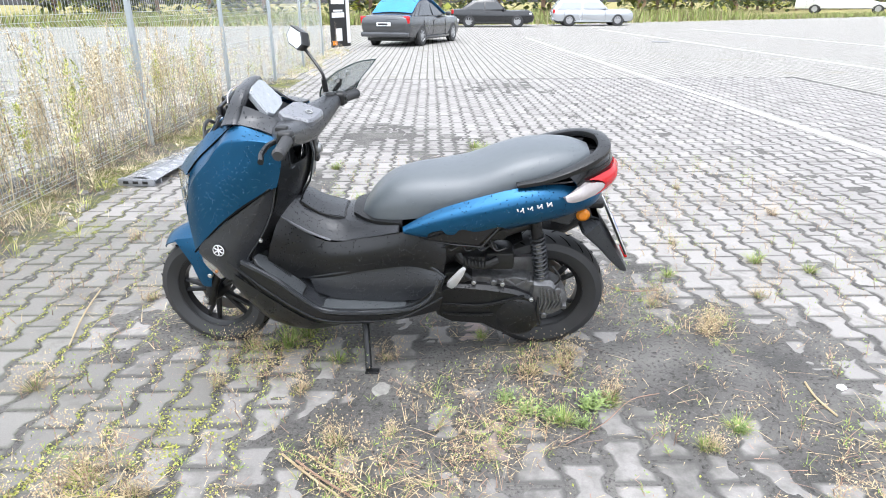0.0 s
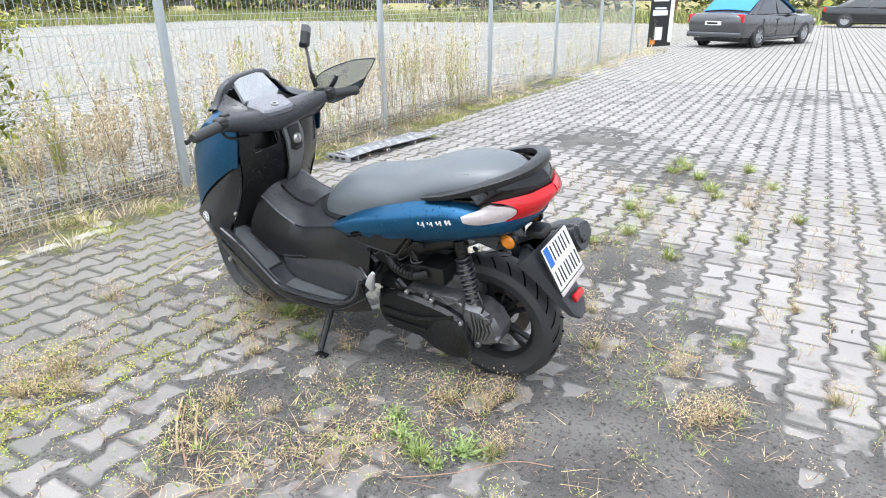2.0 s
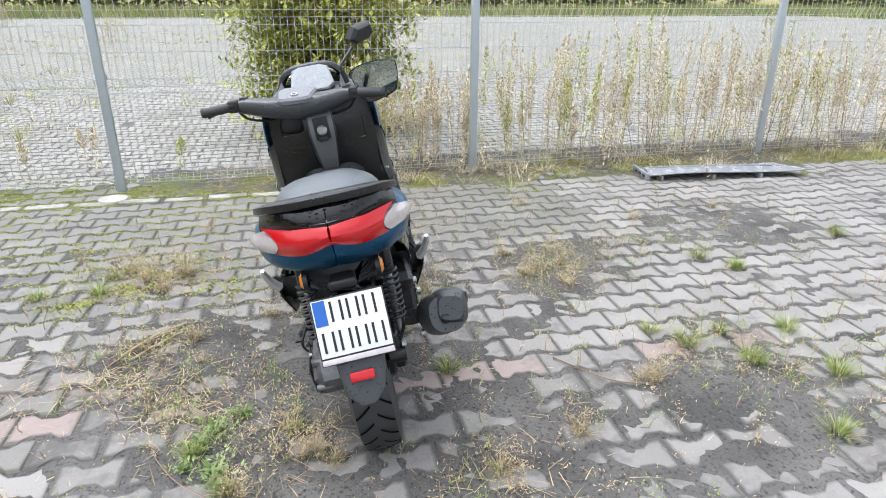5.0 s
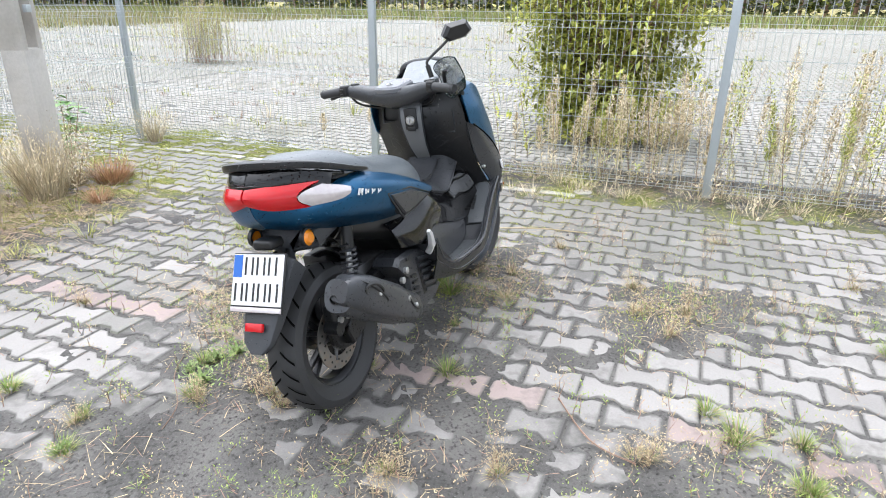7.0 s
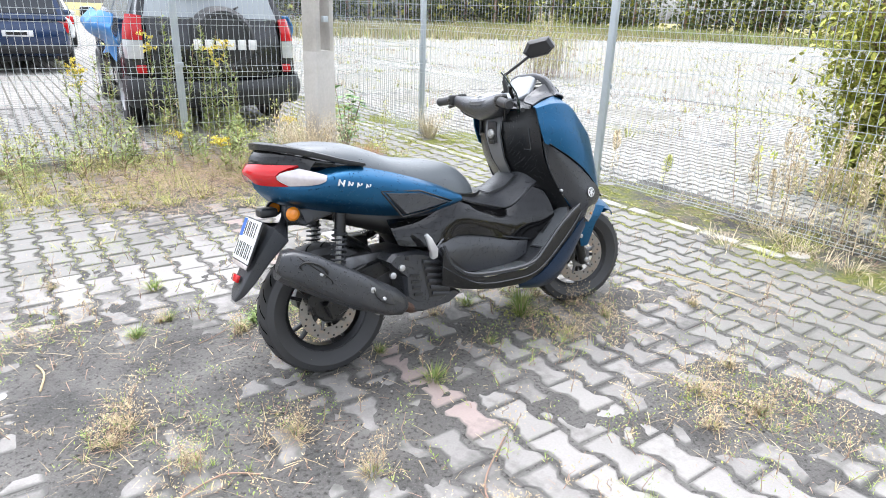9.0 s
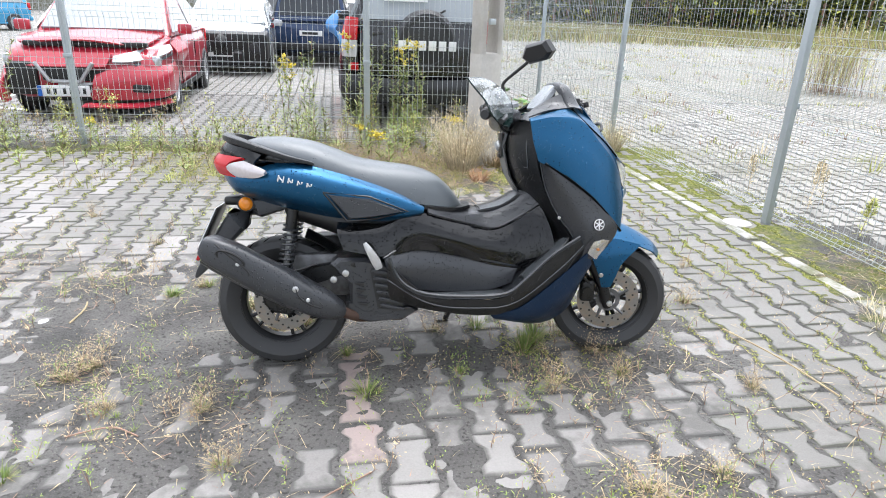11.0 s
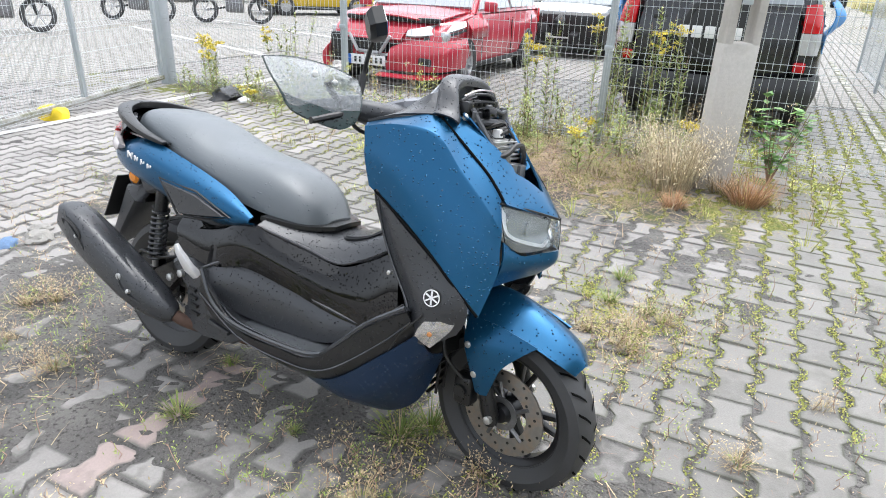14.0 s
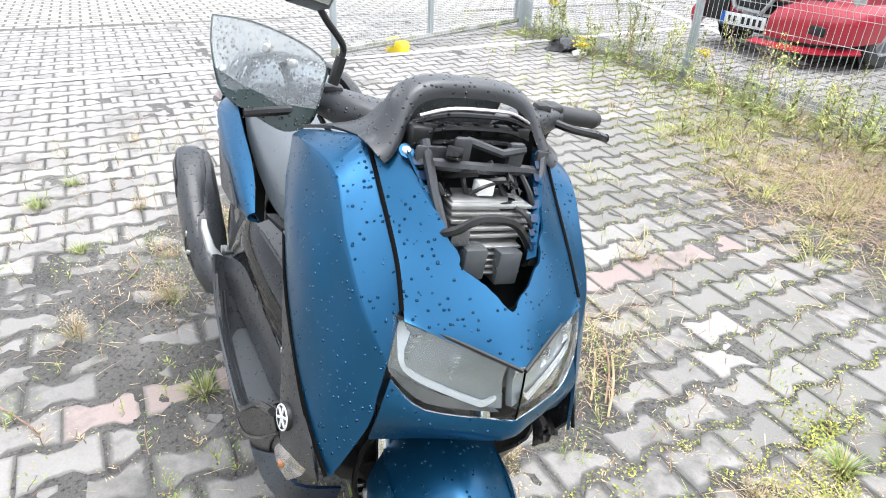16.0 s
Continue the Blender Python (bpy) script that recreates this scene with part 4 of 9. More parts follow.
# screen surround: a black arch over the instrument
arch = [[], [], [], [], []]
flank = [(0.147, 0.07), (0.133, 0.18), (0.119, 0.40), (0.107, 0.66), (0.088, 0.87), (0.050, 0.985)]
for y, h in [(-y, h) for y, h in flank] + [(0.0, 1.0)] + flank[::-1]:
    arch[0].append((0.422 - 0.046 * h, y * 0.93, 0.912 + 0.092 * h))
    arch[1].append((0.420 - 0.046 * h, y * 0.985, 0.918 + 0.102 * h))
    arch[2].append((0.404 - 0.046 * h, y * 1.03, 0.926 + 0.100 * h))
    arch[3].append((0.374 - 0.030 * h, y * 1.07, 0.930 + 0.093 * h))
    arch[4].append((0.362 - 0.022 * h, y * 0.98, 0.926 + 0.082 * h))
panel("screen_surround", arch, M_GREYP, 1, "black arched screen surround", 4, 4, 0.004)
panel("instrument_cowl", [[(0.335, -0.115, 0.935), (0.325, 0.0, 0.95), (0.335, 0.115, 0.935)], [(0.29, -0.12, 0.915), (0.285, 0.0, 0.925), (0.29, 0.12, 0.915)], [(0.24, -0.15, 0.885), (0.235, 0, 0.89), (0.24, 0.15, 0.885)]], M_GREYP, 1, "", 4, 4, 0.006)
bm = bmesh.new()
hexa = [(-0.085, -0.035), (-0.06, -0.055), (0.06, -0.055), (0.085, -0.035), (0.07, 0.045), (0.045, 0.058), (-0.045, 0.058), (-0.07, 0.045)]
slab(bm, [(p[0], p[1]) for p in hexa], 0, 0.02, 0.006, "z")
bmesh.ops.transform(bm, matrix=Matrix.Translation((0.320, 0, 0.965)) @ Matrix.Rotation(radians(-52), 4, "Y") @ Matrix.Rotation(radians(-90), 4, "Z"), verts=bm.verts)
part("instrument", bm, M_SCREEN, scooter, "rain-covered instrument panel")

M_KEYP = mat("satin_grey_plastic", (0.17, 0.175, 0.18), 0.4, 0.3, var=0.05, bump=0.01)
# inner leg shield
def pockets(c):
    return 0.065 < c.y < 0.150 and 0.795 < c.z < 0.865


panel("leg_shield", [
    [(0.240, -0.180, 0.890), (0.205, -0.09, 0.885), (0.195, 0.0, 0.880), (0.205, 0.09, 0.885), (0.240, 0.180, 0.890)],
    [(0.250, -0.195, 0.80), (0.195, -0.10, 0.80), (0.180, 0.0, 0.80), (0.195, 0.10, 0.80), (0.250, 0.195, 0.80)],
    [(0.268, -0.195, 0.70), (0.225, -0.10, 0.70), (0.210, 0.0, 0.69), (0.225, 0.10, 0.70), (0.268, 0.195, 0.70)],
    [(0.330, -0.195, 0.585), (0.29, -0.10, 0.59), (0.275, 0.0, 0.59), (0.29, 0.10, 0.59), (0.330, 0.195, 0.585)],
    [(0.395, -0.215, 0.47), (0.36, -0.12, 0.47), (0.35, 0.0, 0.47), (0.36, 0.12, 0.47), (0.395, 0.215, 0.47)]], M_BLACK, 1, "black textured inner leg shield", 8, 6, 0.005, pockets)
bm = bmesh.new()
box(bm, (0.275, 0.108, 0.83), (0.10, 0.10, 0.085), 0.006)
bmesh.ops.reverse_faces(bm, faces=bm.faces)
part("glove_pocket", bm, M_INK, scooter, "open glove pocket")
bm = bmesh.new()
surf(bm, [[(0.190, -0.042, 0.872), (0.186, 0.042, 0.872)], [(0.172, -0.045, 0.80), (0.170, 0.045, 0.80)], [(0.196, -0.036, 0.70), (0.194, 0.036, 0.70)], [(0.235, -0.028, 0.635), (0.233, 0.028, 0.635)]], 3, 5, 0.006)
key_panel = part("key_panel", bm, M_KEYP, scooter, "dark grey key panel")
bm = bmesh.new()
box(bm, (0.165, 0, 0.805), (0.008, 0.055, 0.085), 0.004)
part("key_surround", bm, M_INK, key_panel)
bm = bmesh.new()
lathe(bm, [(0.0, -0.012), (0.013, -0.012), (0.019, -0.005), (0.019, 0.004), (0.0, 0.004)], 24, "x", Matrix.Translation((0.160, 0, 0.800)))
box(bm, (0.148, 0, 0.800), (0.012, 0.006, 0.024), 0.002)
part("key_knob", bm, M_METAL, key_panel, "silver rotary key knob")
panel("glove_lid", [[(0.206, -0.06, 0.862), (0.232, -0.15, 0.868)], [(0.190, -0.06, 0.80), (0.222, -0.158, 0.80)], [(0.203, -0.062, 0.735), (0.232, -0.155, 0.735)]], M_BLACK, 1, "", 4, 4, 0.005)

for pts in ([(0.204, -0.062, 0.866), (0.230, -0.152, 0.872), (0.220, -0.162, 0.80), (0.230, -0.158, 0.733), (0.201, -0.060, 0.731), (0.187, -0.058, 0.80), (0.204, -0.062, 0.866)],
            [(0.202, 0.062, 0.868), (0.222, 0.152, 0.868), (0.214, 0.155, 0.793), (0.192, 0.062, 0.792), (0.202, 0.062, 0.868)],
            [(0.184, -0.047, 0.872), (0.166, -0.049, 0.80), (0.190, -0.040, 0.70), (0.230, -0.031, 0.635)], [(0.180, 0.047, 0.872), (0.164, 0.049, 0.80), (0.188, 0.040, 0.70), (0.228, 0.031, 0.635)],
            [(0.242, -0.188, 0.80), (0.262, -0.186, 0.70), (0.320, -0.186, 0.59)], [(0.242, 0.188, 0.80), (0.262, 0.186, 0.70), (0.320, 0.186, 0.59)]):
    bm = bmesh.new()
    tube(bm, pts, 0.0028, 6)
    part("moulded_edge", bm, M_EDGE, scooter)
bm = bmesh.new()
box(bm, (0.162, 0, 0.765), (0.010, 0.034, 0.016), 0.003)
part("lock_button", bm, M_INK, key_panel)

# core that fills the body behind the panels
bm = bmesh.new()
loft(bm, [((0.50, 0, 0.60), 0.13, 0.06, (0, 0, 1), 0.6), ((0.45, 0, 0.62), 0.17, 0.12, (0, 0, 1), 0.6), ((0.39, 0, 0.67), 0.17, 0.12, (0, 0, 1), 0.6), ((0.33, 0, 0.76), 0.15, 0.09, (0, 0, 1), 0.6)], 18)
part("front_core", bm, M_INK, scooter)
bm = bmesh.new()
loft(bm, [((0.42, 0, 0.42), 0.11, 0.08, (0, 0, 1), 0.6), ((0.30, 0, 0.37), 0.13, 0.14, (0, 0, 1), 0.6), ((0.10, 0, 0.36), 0.13, 0.13, (0, 0, 1), 0.6), ((-0.15, 0, 0.42), 0.13, 0.13, (0, 0, 1), 0.6), ((-0.34, 0, 0.53), 0.12, 0.07, (0, 0, 1), 0.6)], 18)
part("frame_core", bm, M_INK, scooter)
bm = bmesh.new()
for k in range(7):
    box(bm, (0.44 - 0.006 * k, 0, 0.40 - 0.028 * k), (0.01, 0.20, 0.006), 0.002)
for k in range(5):
    box(bm, (0.42, -0.08 + 0.04 * k, 0.32), (0.008, 0.006, 0.19), 0.002)
part("radiator_grille", bm, M_BLACK, scooter, "black front grille")

M_PEG = mat("pale_cast_footrest", (0.62, 0.62, 0.62), 0.35, 0.4, var=0.1, scale=30, bump=0.03)
# tunnel and floor
panel("tunnel", [
    [(0.285, -0.115, 0.60), (0.262, -0.07, 0.645), (0.258, 0.0, 0.655), (0.262, 0.07, 0.645), (0.285, 0.115, 0.60)],
    [(0.21, -0.125, 0.545), (0.205, -0.08, 0.595), (0.205, 0.0, 0.61), (0.205, 0.08, 0.595), (0.21, 0.125, 0.545)],
    [(0.10, -0.135, 0.515), (0.10, -0.085, 0.555), (0.10, 0.0, 0.57), (0.10, 0.085, 0.555), (0.10, 0.135, 0.515)],
    [(0.0, -0.15, 0.535), (0.0, -0.10, 0.565), (0.0, 0.0, 0.575), (0.0, 0.10, 0.565), (0.0, 0.15, 0.535)],
    [(-0.12, -0.185, 0.575), (-0.12, -0.11, 0.60), (-0.12, 0.0, 0.60), (-0.12, 0.11, 0.60), (-0.12, 0.185, 0.575)]], M_GREYP, 1, "dark grey plastic centre tunnel", 5, 5, 0.006)
panel("fuel_lid", [[(0.225, -0.062, 0.628), (0.224, 0, 0.634), (0.225, 0.062, 0.628)], [(0.16, -0.068, 0.588), (0.16, 0, 0.594), (0.16, 0.068, 0.588)], [(0.085, -0.062, 0.569), (0.085, 0, 0.5745), (0.085, 0.062, 0.569)]], M_GREYP, 1, "fuel filler lid", 5, 5, 0.004)
bm = bmesh.new()
tube(bm, catmull([(0.228, -0.064, 0.627), (0.228, 0, 0.632), (0.228, 0.064, 0.627)], 4) + catmull([(0.16, 0.071, 0.588), (0.082, 0.064, 0.568), (0.082, 0, 0.574), (0.082, -0.064, 0.568), (0.16, -0.071, 0.588), (0.228, -0.064, 0.627)], 4), 0.003, 5)
part("lid_seam", bm, M_INK, scooter)
FLOOR = ((-0.255, 0.425), (-0.215, 0.345), (-0.13, 0.300), (0.03, 0.288), (0.15, 0.297), (0.215, 0.345), (0.30, 0.425), (0.40, 0.492))
for s in (1, -1):
    floor_p = panel("footboard", [[(x, y, z + dz) for y, dz in ((0.125, 0.012), (0.17, 0.0), (0.215, 0.0), (0.245, 0.012), (0.254, 0.004))] for x, z in FLOOR], M_GREYP, s, "dark grey wet footboard with ribbed pads", 3, 4, 0.008)
    panel("floor_skirt", [
        [(-0.258, 0.252, 0.42), (-0.262, 0.245, 0.36), (-0.25, 0.215, 0.285)],
        [(-0.12, 0.254, 0.302), (-0.12, 0.245, 0.275), (-0.12, 0.215, 0.245)],
        [(0.03, 0.254, 0.290), (0.04, 0.246, 0.255), (0.05, 0.215, 0.222)],
        [(0.15, 0.254, 0.300), (0.18, 0.248, 0.272), (0.19, 0.226, 0.240)],
        [(0.30, 0.254, 0.427), (0.33, 0.247, 0.385), (0.345, 0.230, 0.350)],
        [(0.40, 0.248, 0.495), (0.415, 0.243, 0.47), (0.425, 0.232, 0.445)]], M_BLACK, s, "", 4, 4, 0.006)
    bm = bmesh.new()
    tube(bm, catmull([(x, s * 0.251, z + 0.012) for x, z in FLOOR], 4), 0.006, 6)
    part("floor_rim", bm, M_EDGE, scooter)
    for cx, cz, slope, outline in ((0.005, 0.2945, 0.0, [(-0.165, -0.030), (-0.125, 0.030), (-0.02, 0.036), (0.135, 0.036), (0.150, 0.020), (0.150, -0.040), (-0.06, -0.042)]),
                                  (0.292, 0.4150, -43.0, [(-0.095, -0.038), (-0.100, 0.028), (-0.06, 0.036), (0.075, 0.036), (0.105, 0.018), (0.108, -0.020), (0.085, -0.038)])):
        q = Matrix.Translation((cx, s * 0.192, cz)) @ Matrix.Rotation(radians(slope), 4, "Y")
        outline = [(x, -s * y) for x, y in outline]
        bm = bmesh.new()
        slab(bm, outline, -0.004, 0.005, 0.003, "z")
        bmesh.ops.transform(bm, matrix=q, verts=bm.verts)
        pad = part("floor_pad", bm, M_PAD, floor_p, "grey rubber pad")
        bm = bmesh.new()
        for k in range(11):
            box(bm, (-0.03 + 0.0065 * k, -s * 0.024, 0.006), (0.0032, 0.024, 0.004), 0, q)
        tagged(part("pad_rib", bm, M_INK, floor_p), kind="stuff")
        bm = bmesh.new()
        line = [q @ Vector((x * 1.03, y * 1.06, 0.003)) for x, y in outline + outline[:1]]
        tube(bm, line, 0.0028, 5)
        part("pad_rim", bm, M_INK, floor_p)
    # bulge beside the tunnel
    panel("side_bulge", [
        [(-0.27, 0.225, 0.430), (-0.26, 0.238, 0.40), (-0.235, 0.225, 0.355)],
        [(-0.19, 0.190, 0.462), (-0.18, 0.212, 0.40), (-0.17, 0.20, 0.318)],
        [(-0.05, 0.175, 0.443), (-0.04, 0.190, 0.385), (-0.03, 0.185, 0.302)],
        [(0.10, 0.160, 0.402), (0.10, 0.175, 0.36), (0.10, 0.178, 0.304)],
        [(0.21, 0.150, 0.378), (0.20, 0.158, 0.365), (0.185, 0.165, 0.325)]], M_GREYP, s, "", 4, 4, 0.006)
    panel("middle_panel", ([[(-0.425, 0.160, 0.545), (-0.425, 0.190, 0.51), (-0.405, 0.200, 0.455)]] if s < 0 else []) + [
        [(-0.27, 0.185, 0.545), (-0.275, 0.205, 0.50), (-0.265, 0.215, 0.435)],
        [(-0.16, 0.184, 0.580), (-0.15, 0.205, 0.52), (-0.15, 0.200, 0.455)],
        [(0.0, 0.150, 0.540), (0.0, 0.182, 0.49), (0.0, 0.182, 0.425)],
        [(0.12, 0.133, 0.510), (0.12, 0.160, 0.46), (0.13, 0.162, 0.385)],
        [(0.22, 0.122, 0.55), (0.235, 0.150, 0.47), (0.25, 0.16, 0.38)],
        [(0.29, 0.115, 0.60), (0.32, 0.160, 0.52), (0.34, 0.18, 0.43)]], M_GLOSS if s < 0 else M_BLACK, s, "glossy black side panel beaded with rain" if s < 0 else "black side panel, torn at the back", 5, 5, 0.005)
    bm = bmesh.new()
    tube(bm, catmull([(0.285, s * 0.118, 0.60), (0.20, s * 0.128, 0.55), (0.12, s * 0.137, 0.519)] + ([(0.02, s * 0.150, 0.54), (-0.10, s * 0.18, 0.572)] if s < 0 else []), 5), 0.004, 6)
    part("edge_strip", bm, M_GREYP if s < 0 else M_DASH, scooter)
    # folded footrest
    bm = bmesh.new()
    loft(bm, [((-0.29, s * 0.235, 0.405), 0.014, 0.012, (0, 1, 0), 0.6), ((-0.30, s * 0.255, 0.43), 0.016, 0.011, (0, 1, 0), 0.6), ((-0.325, s * 0.268, 0.475), 0.011, 0.008, (0, 1, 0), 0.6), ((-0.335, s * 0.268, 0.492), 0.006, 0.006, (0, 1, 0), 0.6)], 10)
    part("passenger_footrest", bm, M_PEG, scooter, "folded bare aluminium footrest")

# moulded ridges and panel seams
for s in (1, -1):
    for name, material, r, pts in (
            ("moulded_ridge", M_EDGE, 0.0045, [(-0.272, 0.229, 0.432), (-0.19, 0.194, 0.464), (-0.05, 0.179, 0.445), (0.10, 0.164, 0.404), (0.21, 0.154, 0.380)]),
            ("moulded_ridge", M_EDGE, 0.0030, [(-0.215, 0.232, 0.357), (-0.13, 0.233, 0.311), (0.03, 0.233, 0.299), (0.15, 0.233, 0.307), (0.215, 0.233, 0.353), (0.30, 0.233, 0.432), (0.385, 0.233, 0.490)]),
            ("moulded_ridge", M_EDGE, 0.0030, [(0.258, 0.197, 0.764), (0.286, 0.200, 0.66), (0.333, 0.205, 0.57), (0.383, 0.217, 0.50), (0.403, 0.230, 0.432)]),
            ("moulded_ridge", M_EDGE, 0.0026, [(-0.262, 0.247, 0.362), (-0.12, 0.247, 0.277), (0.04, 0.248, 0.257), (0.18, 0.250, 0.274), (0.33, 0.249, 0.387), (0.415, 0.245, 0.472)]),
            ("panel_seam", M_GROOVE, 0.0034, [(0.270, 0.2225, 0.751), (0.352, 0.2345, 0.701), (0.432, 0.2365, 0.644), (0.502, 0.2295, 0.577), (0.560, 0.211, 0.516)]),
            ("panel_seam", M_INK, 0.0026, [(0.345, 0.236, 0.352), (0.385, 0.244, 0.428), (0.420, 0.249, 0.470), (0.446, 0.252, 0.500)])):
        bm = bmesh.new()
        tube(bm, catmull([(x, s * y, z) for x, y, z in pts], 5), r, 6)
        part(name, bm, material, scooter)

# seat
SEAT = ((0.012, 0.598, 0.580, 0.060), (-0.03, 0.655, 0.588, 0.105), (-0.09, 0.702, 0.596, 0.130), (-0.17, 0.727, 0.608, 0.146), (-0.27, 0.740, 0.635, 0.155), (-0.36, 0.756, 0.665, 0.160),
        (-0.44, 0.786, 0.695, 0.160), (-0.52, 0.812, 0.720, 0.152), (-0.61, 0.824, 0.740, 0.138), (-0.69, 0.822, 0.755, 0.112), (-0.745, 0.808, 0.762, 0.070))
bm = bmesh.new()
rings = []
for x, zt, zb, w in SEAT:
    h = zt - zb
    ring = []
    for k in range(17):
        a = math.pi * k / 16
        c, sn = math.cos(a), math.sin(a)
        yy = w * math.copysign(abs(c) ** 0.62, c) * (0.92 + 0.08 * (1 - sn))
        ring.append((x, yy, zb + h * sn ** 0.72))
    rings.append(ring)
dense = [catmull([r[i] for r in rings], 4) for i in range(17)]
vr = [[bm.verts.new(dense[i][j]) for i in range(17)] for j in range(len(dense[0]))]
skin(bm, vr, False, False)
for j in range(len(vr) - 1):
    bm.faces.new((vr[j][0], vr[j + 1][0], vr[j + 1][16], vr[j][16]))
bm.faces.new(vr[0])
bm.faces.new(vr[-1][::-1])
bmesh.ops.recalc_face_normals(bm, faces=bm.faces)
part("seat", bm, M_SEAT, scooter, "dark grey vinyl two-step seat")
panel("seat_base", [[(0.045, -0.06, 0.578), (0.05, 0.0, 0.582), (0.045, 0.06, 0.578)], [(-0.02, -0.115, 0.575), (-0.02, 0, 0.58), (-0.02, 0.115, 0.575)], [(-0.13, -0.165, 0.588), (-0.13, 0, 0.588), (-0.13, 0.165, 0.588)]], M_BLACK, 1, "", 4, 4, 0.012)

# tail
def torn_tail(c):
    """Where the lower edge of the tail panel has broken away on the stand side."""
    return -0.475 < c.x < -0.20 and c.z < 0.600 + 0.010 * math.sin(c.x * 70) + 0.006 * math.sin(c.x * 190) - 0.10 * (c.x + 0.34)


for s in (1, -1):
    tail = panel("tail_panel", [
        [(-0.135, 0.186, 0.596), (-0.136, 0.196, 0.592), (-0.138, 0.196, 0.584), (-0.14, 0.175, 0.578)],
        [(-0.25, 0.172, 0.652), (-0.25, 0.205, 0.632), (-0.25, 0.207, 0.578), (-0.25, 0.165, 0.552)],
        [(-0.42, 0.172, 0.708), (-0.42, 0.212, 0.672), (-0.42, 0.205, 0.605), (-0.42, 0.150, 0.562)],
        [(-0.58, 0.165, 0.742), (-0.58, 0.206, 0.702), (-0.58, 0.192, 0.632), (-0.58, 0.120, 0.590)],
        [(-0.69, 0.142, 0.722), (-0.695, 0.176, 0.692), (-0.69, 0.162, 0.645), (-0.69, 0.085, 0.615)],
        [(-0.765, 0.095, 0.712), (-0.772, 0.120, 0.692), (-0.765, 0.102, 0.652), (-0.75, 0.045, 0.632)],
        [(-0.815, 0.0, 0.742), (-0.825, 0.0, 0.728), (-0.815, 0.0, 0.685), (-0.78, 0.0, 0.645)]], M_BLUE, s, "matt blue tail panel with pale lettering marks", 8, 8, 0.005, None if s < 0 else torn_tail)
    # lettering drawn as slanted bars
    for k, (w, h) in enumerate(((0.026, 0.020), (0.020, 0.015), (0.020, 0.015), (0.020, 0.015))):
        bm = bmesh.new()
        x = (-0.602 + 0.030 * k if s < 0 else -0.512 - 0.030 * k)
        zc = 0.694 - 0.23 * (x + 0.60)
        q = Matrix.Translation((x, s * (0.2115 + 0.055 * (x + 0.60)), zc)) @ Matrix.Rotation(s * radians(-14), 4, "X") @ Matrix.Rotation(radians(14), 4, "Y")
        box(bm, (-w * 0.32, 0, 0), (0.0042, 0.005, h), 0, q)
        box(bm, (w * 0.32, 0, 0), (0.0042, 0.005, h), 0, q)
        box(bm, (0, 0, 0), (w * 0.8, 0.005, 0.0035), 0, q @ Matrix.Rotation(radians(40), 4, "Y"))
        part("letter_mark", bm, M_WHITE, tail, "pale lettering mark")
    drop_y, low = (0.0, 0.0) if s < 0 else (-0.014, -0.022)
    loz = [(-0.455, 0.646), (-0.32, 0.632), (-0.205, 0.588), (-0.30, 0.570), (-0.385, 0.563)]
    bm = bmesh.new()
    slab(bm, [(x, z + low) for x, z in loz], s * (0.190 + drop_y), s * (0.224 + drop_y), 0.006)
    part("side_cover", bm, M_GREYP if s < 0 else M_BLACK, scooter, "dark grey lozenge side cover" if s < 0 else "black side cover hanging loose")
    bm = bmesh.new()
    tube(bm, [(x, s * (0.2165 + drop_y), z + low) for x, z in [(-0.468, 0.652), (-0.32, 0.638), (-0.190, 0.588), (-0.30, 0.564), (-0.392, 0.556), (-0.468, 0.652)]], 0.0038, 6)
    part("cover_seam", bm, M_INK, scooter)
    panel("under_seat", [[(-0.25, 0.16, 0.555), (-0.27, 0.175, 0.50), (-0.29, 0.13, 0.44)], [(-0.42, 0.14, 0.565), (-0.42, 0.145, 0.53), (-0.40, 0.11, 0.49)], [(-0.60, 0.11, 0.59), (-0.60, 0.10, 0.57), (-0.58, 0.07, 0.55)]], M_INK, s, "", 4, 4, 0.006)
    # shock absorber
    shock = new("shock_absorber")
    shock.parent = scooter
    top, low = Vector((-0.575, s * 0.118, 0.585)), Vector((-0.615, s * 0.118, 0.330))
    bm = bmesh.new()
    tube(bm, [top, top.lerp(low, 0.30)], 0.020, 12)
    part("shock_sleeve", bm, M_BLACK, shock)
    bm = bmesh.new()
    tube(bm, [top.lerp(low, 0.25), low], 0.010, 10)
    part("rod", bm, M_METAL, shock, "bright damper rod")
    bm = bmesh.new()
    ax = (low - top).normalized()
    u = ax.orthogonal().normalized()
    w = ax.cross(u)
    tube(bm, [top.lerp(low, 0.22 + 0.66 * k / 108) + (u * math.cos(k * 0.58) + w * math.sin(k * 0.58)) * 0.024 for k in range(109)], 0.0042, 6)
    part("spring", bm, M_GREYP, shock, "dark coil spring")
    # tail lamp halves: clear tip and red body
    lampr = panel("tail_lamp", [[(-0.715, 0.154, 0.750), (-0.775, 0.115, 0.729), (-0.742, 0.132, 0.702)], [(-0.785, 0.090, 0.755), (-0.799, 0.092, 0.731), (-0.789, 0.089, 0.707)],
                                [(-0.808, 0.055, 0.756), (-0.822, 0.056, 0.735), (-0.814, 0.053, 0.715)], [(-0.824, 0.0, 0.751), (-0.832, 0.0, 0.743), (-0.826, 0.0, 0.735)]], M_RED, s, "red tail lamp lens", 4, 4, 0.02)
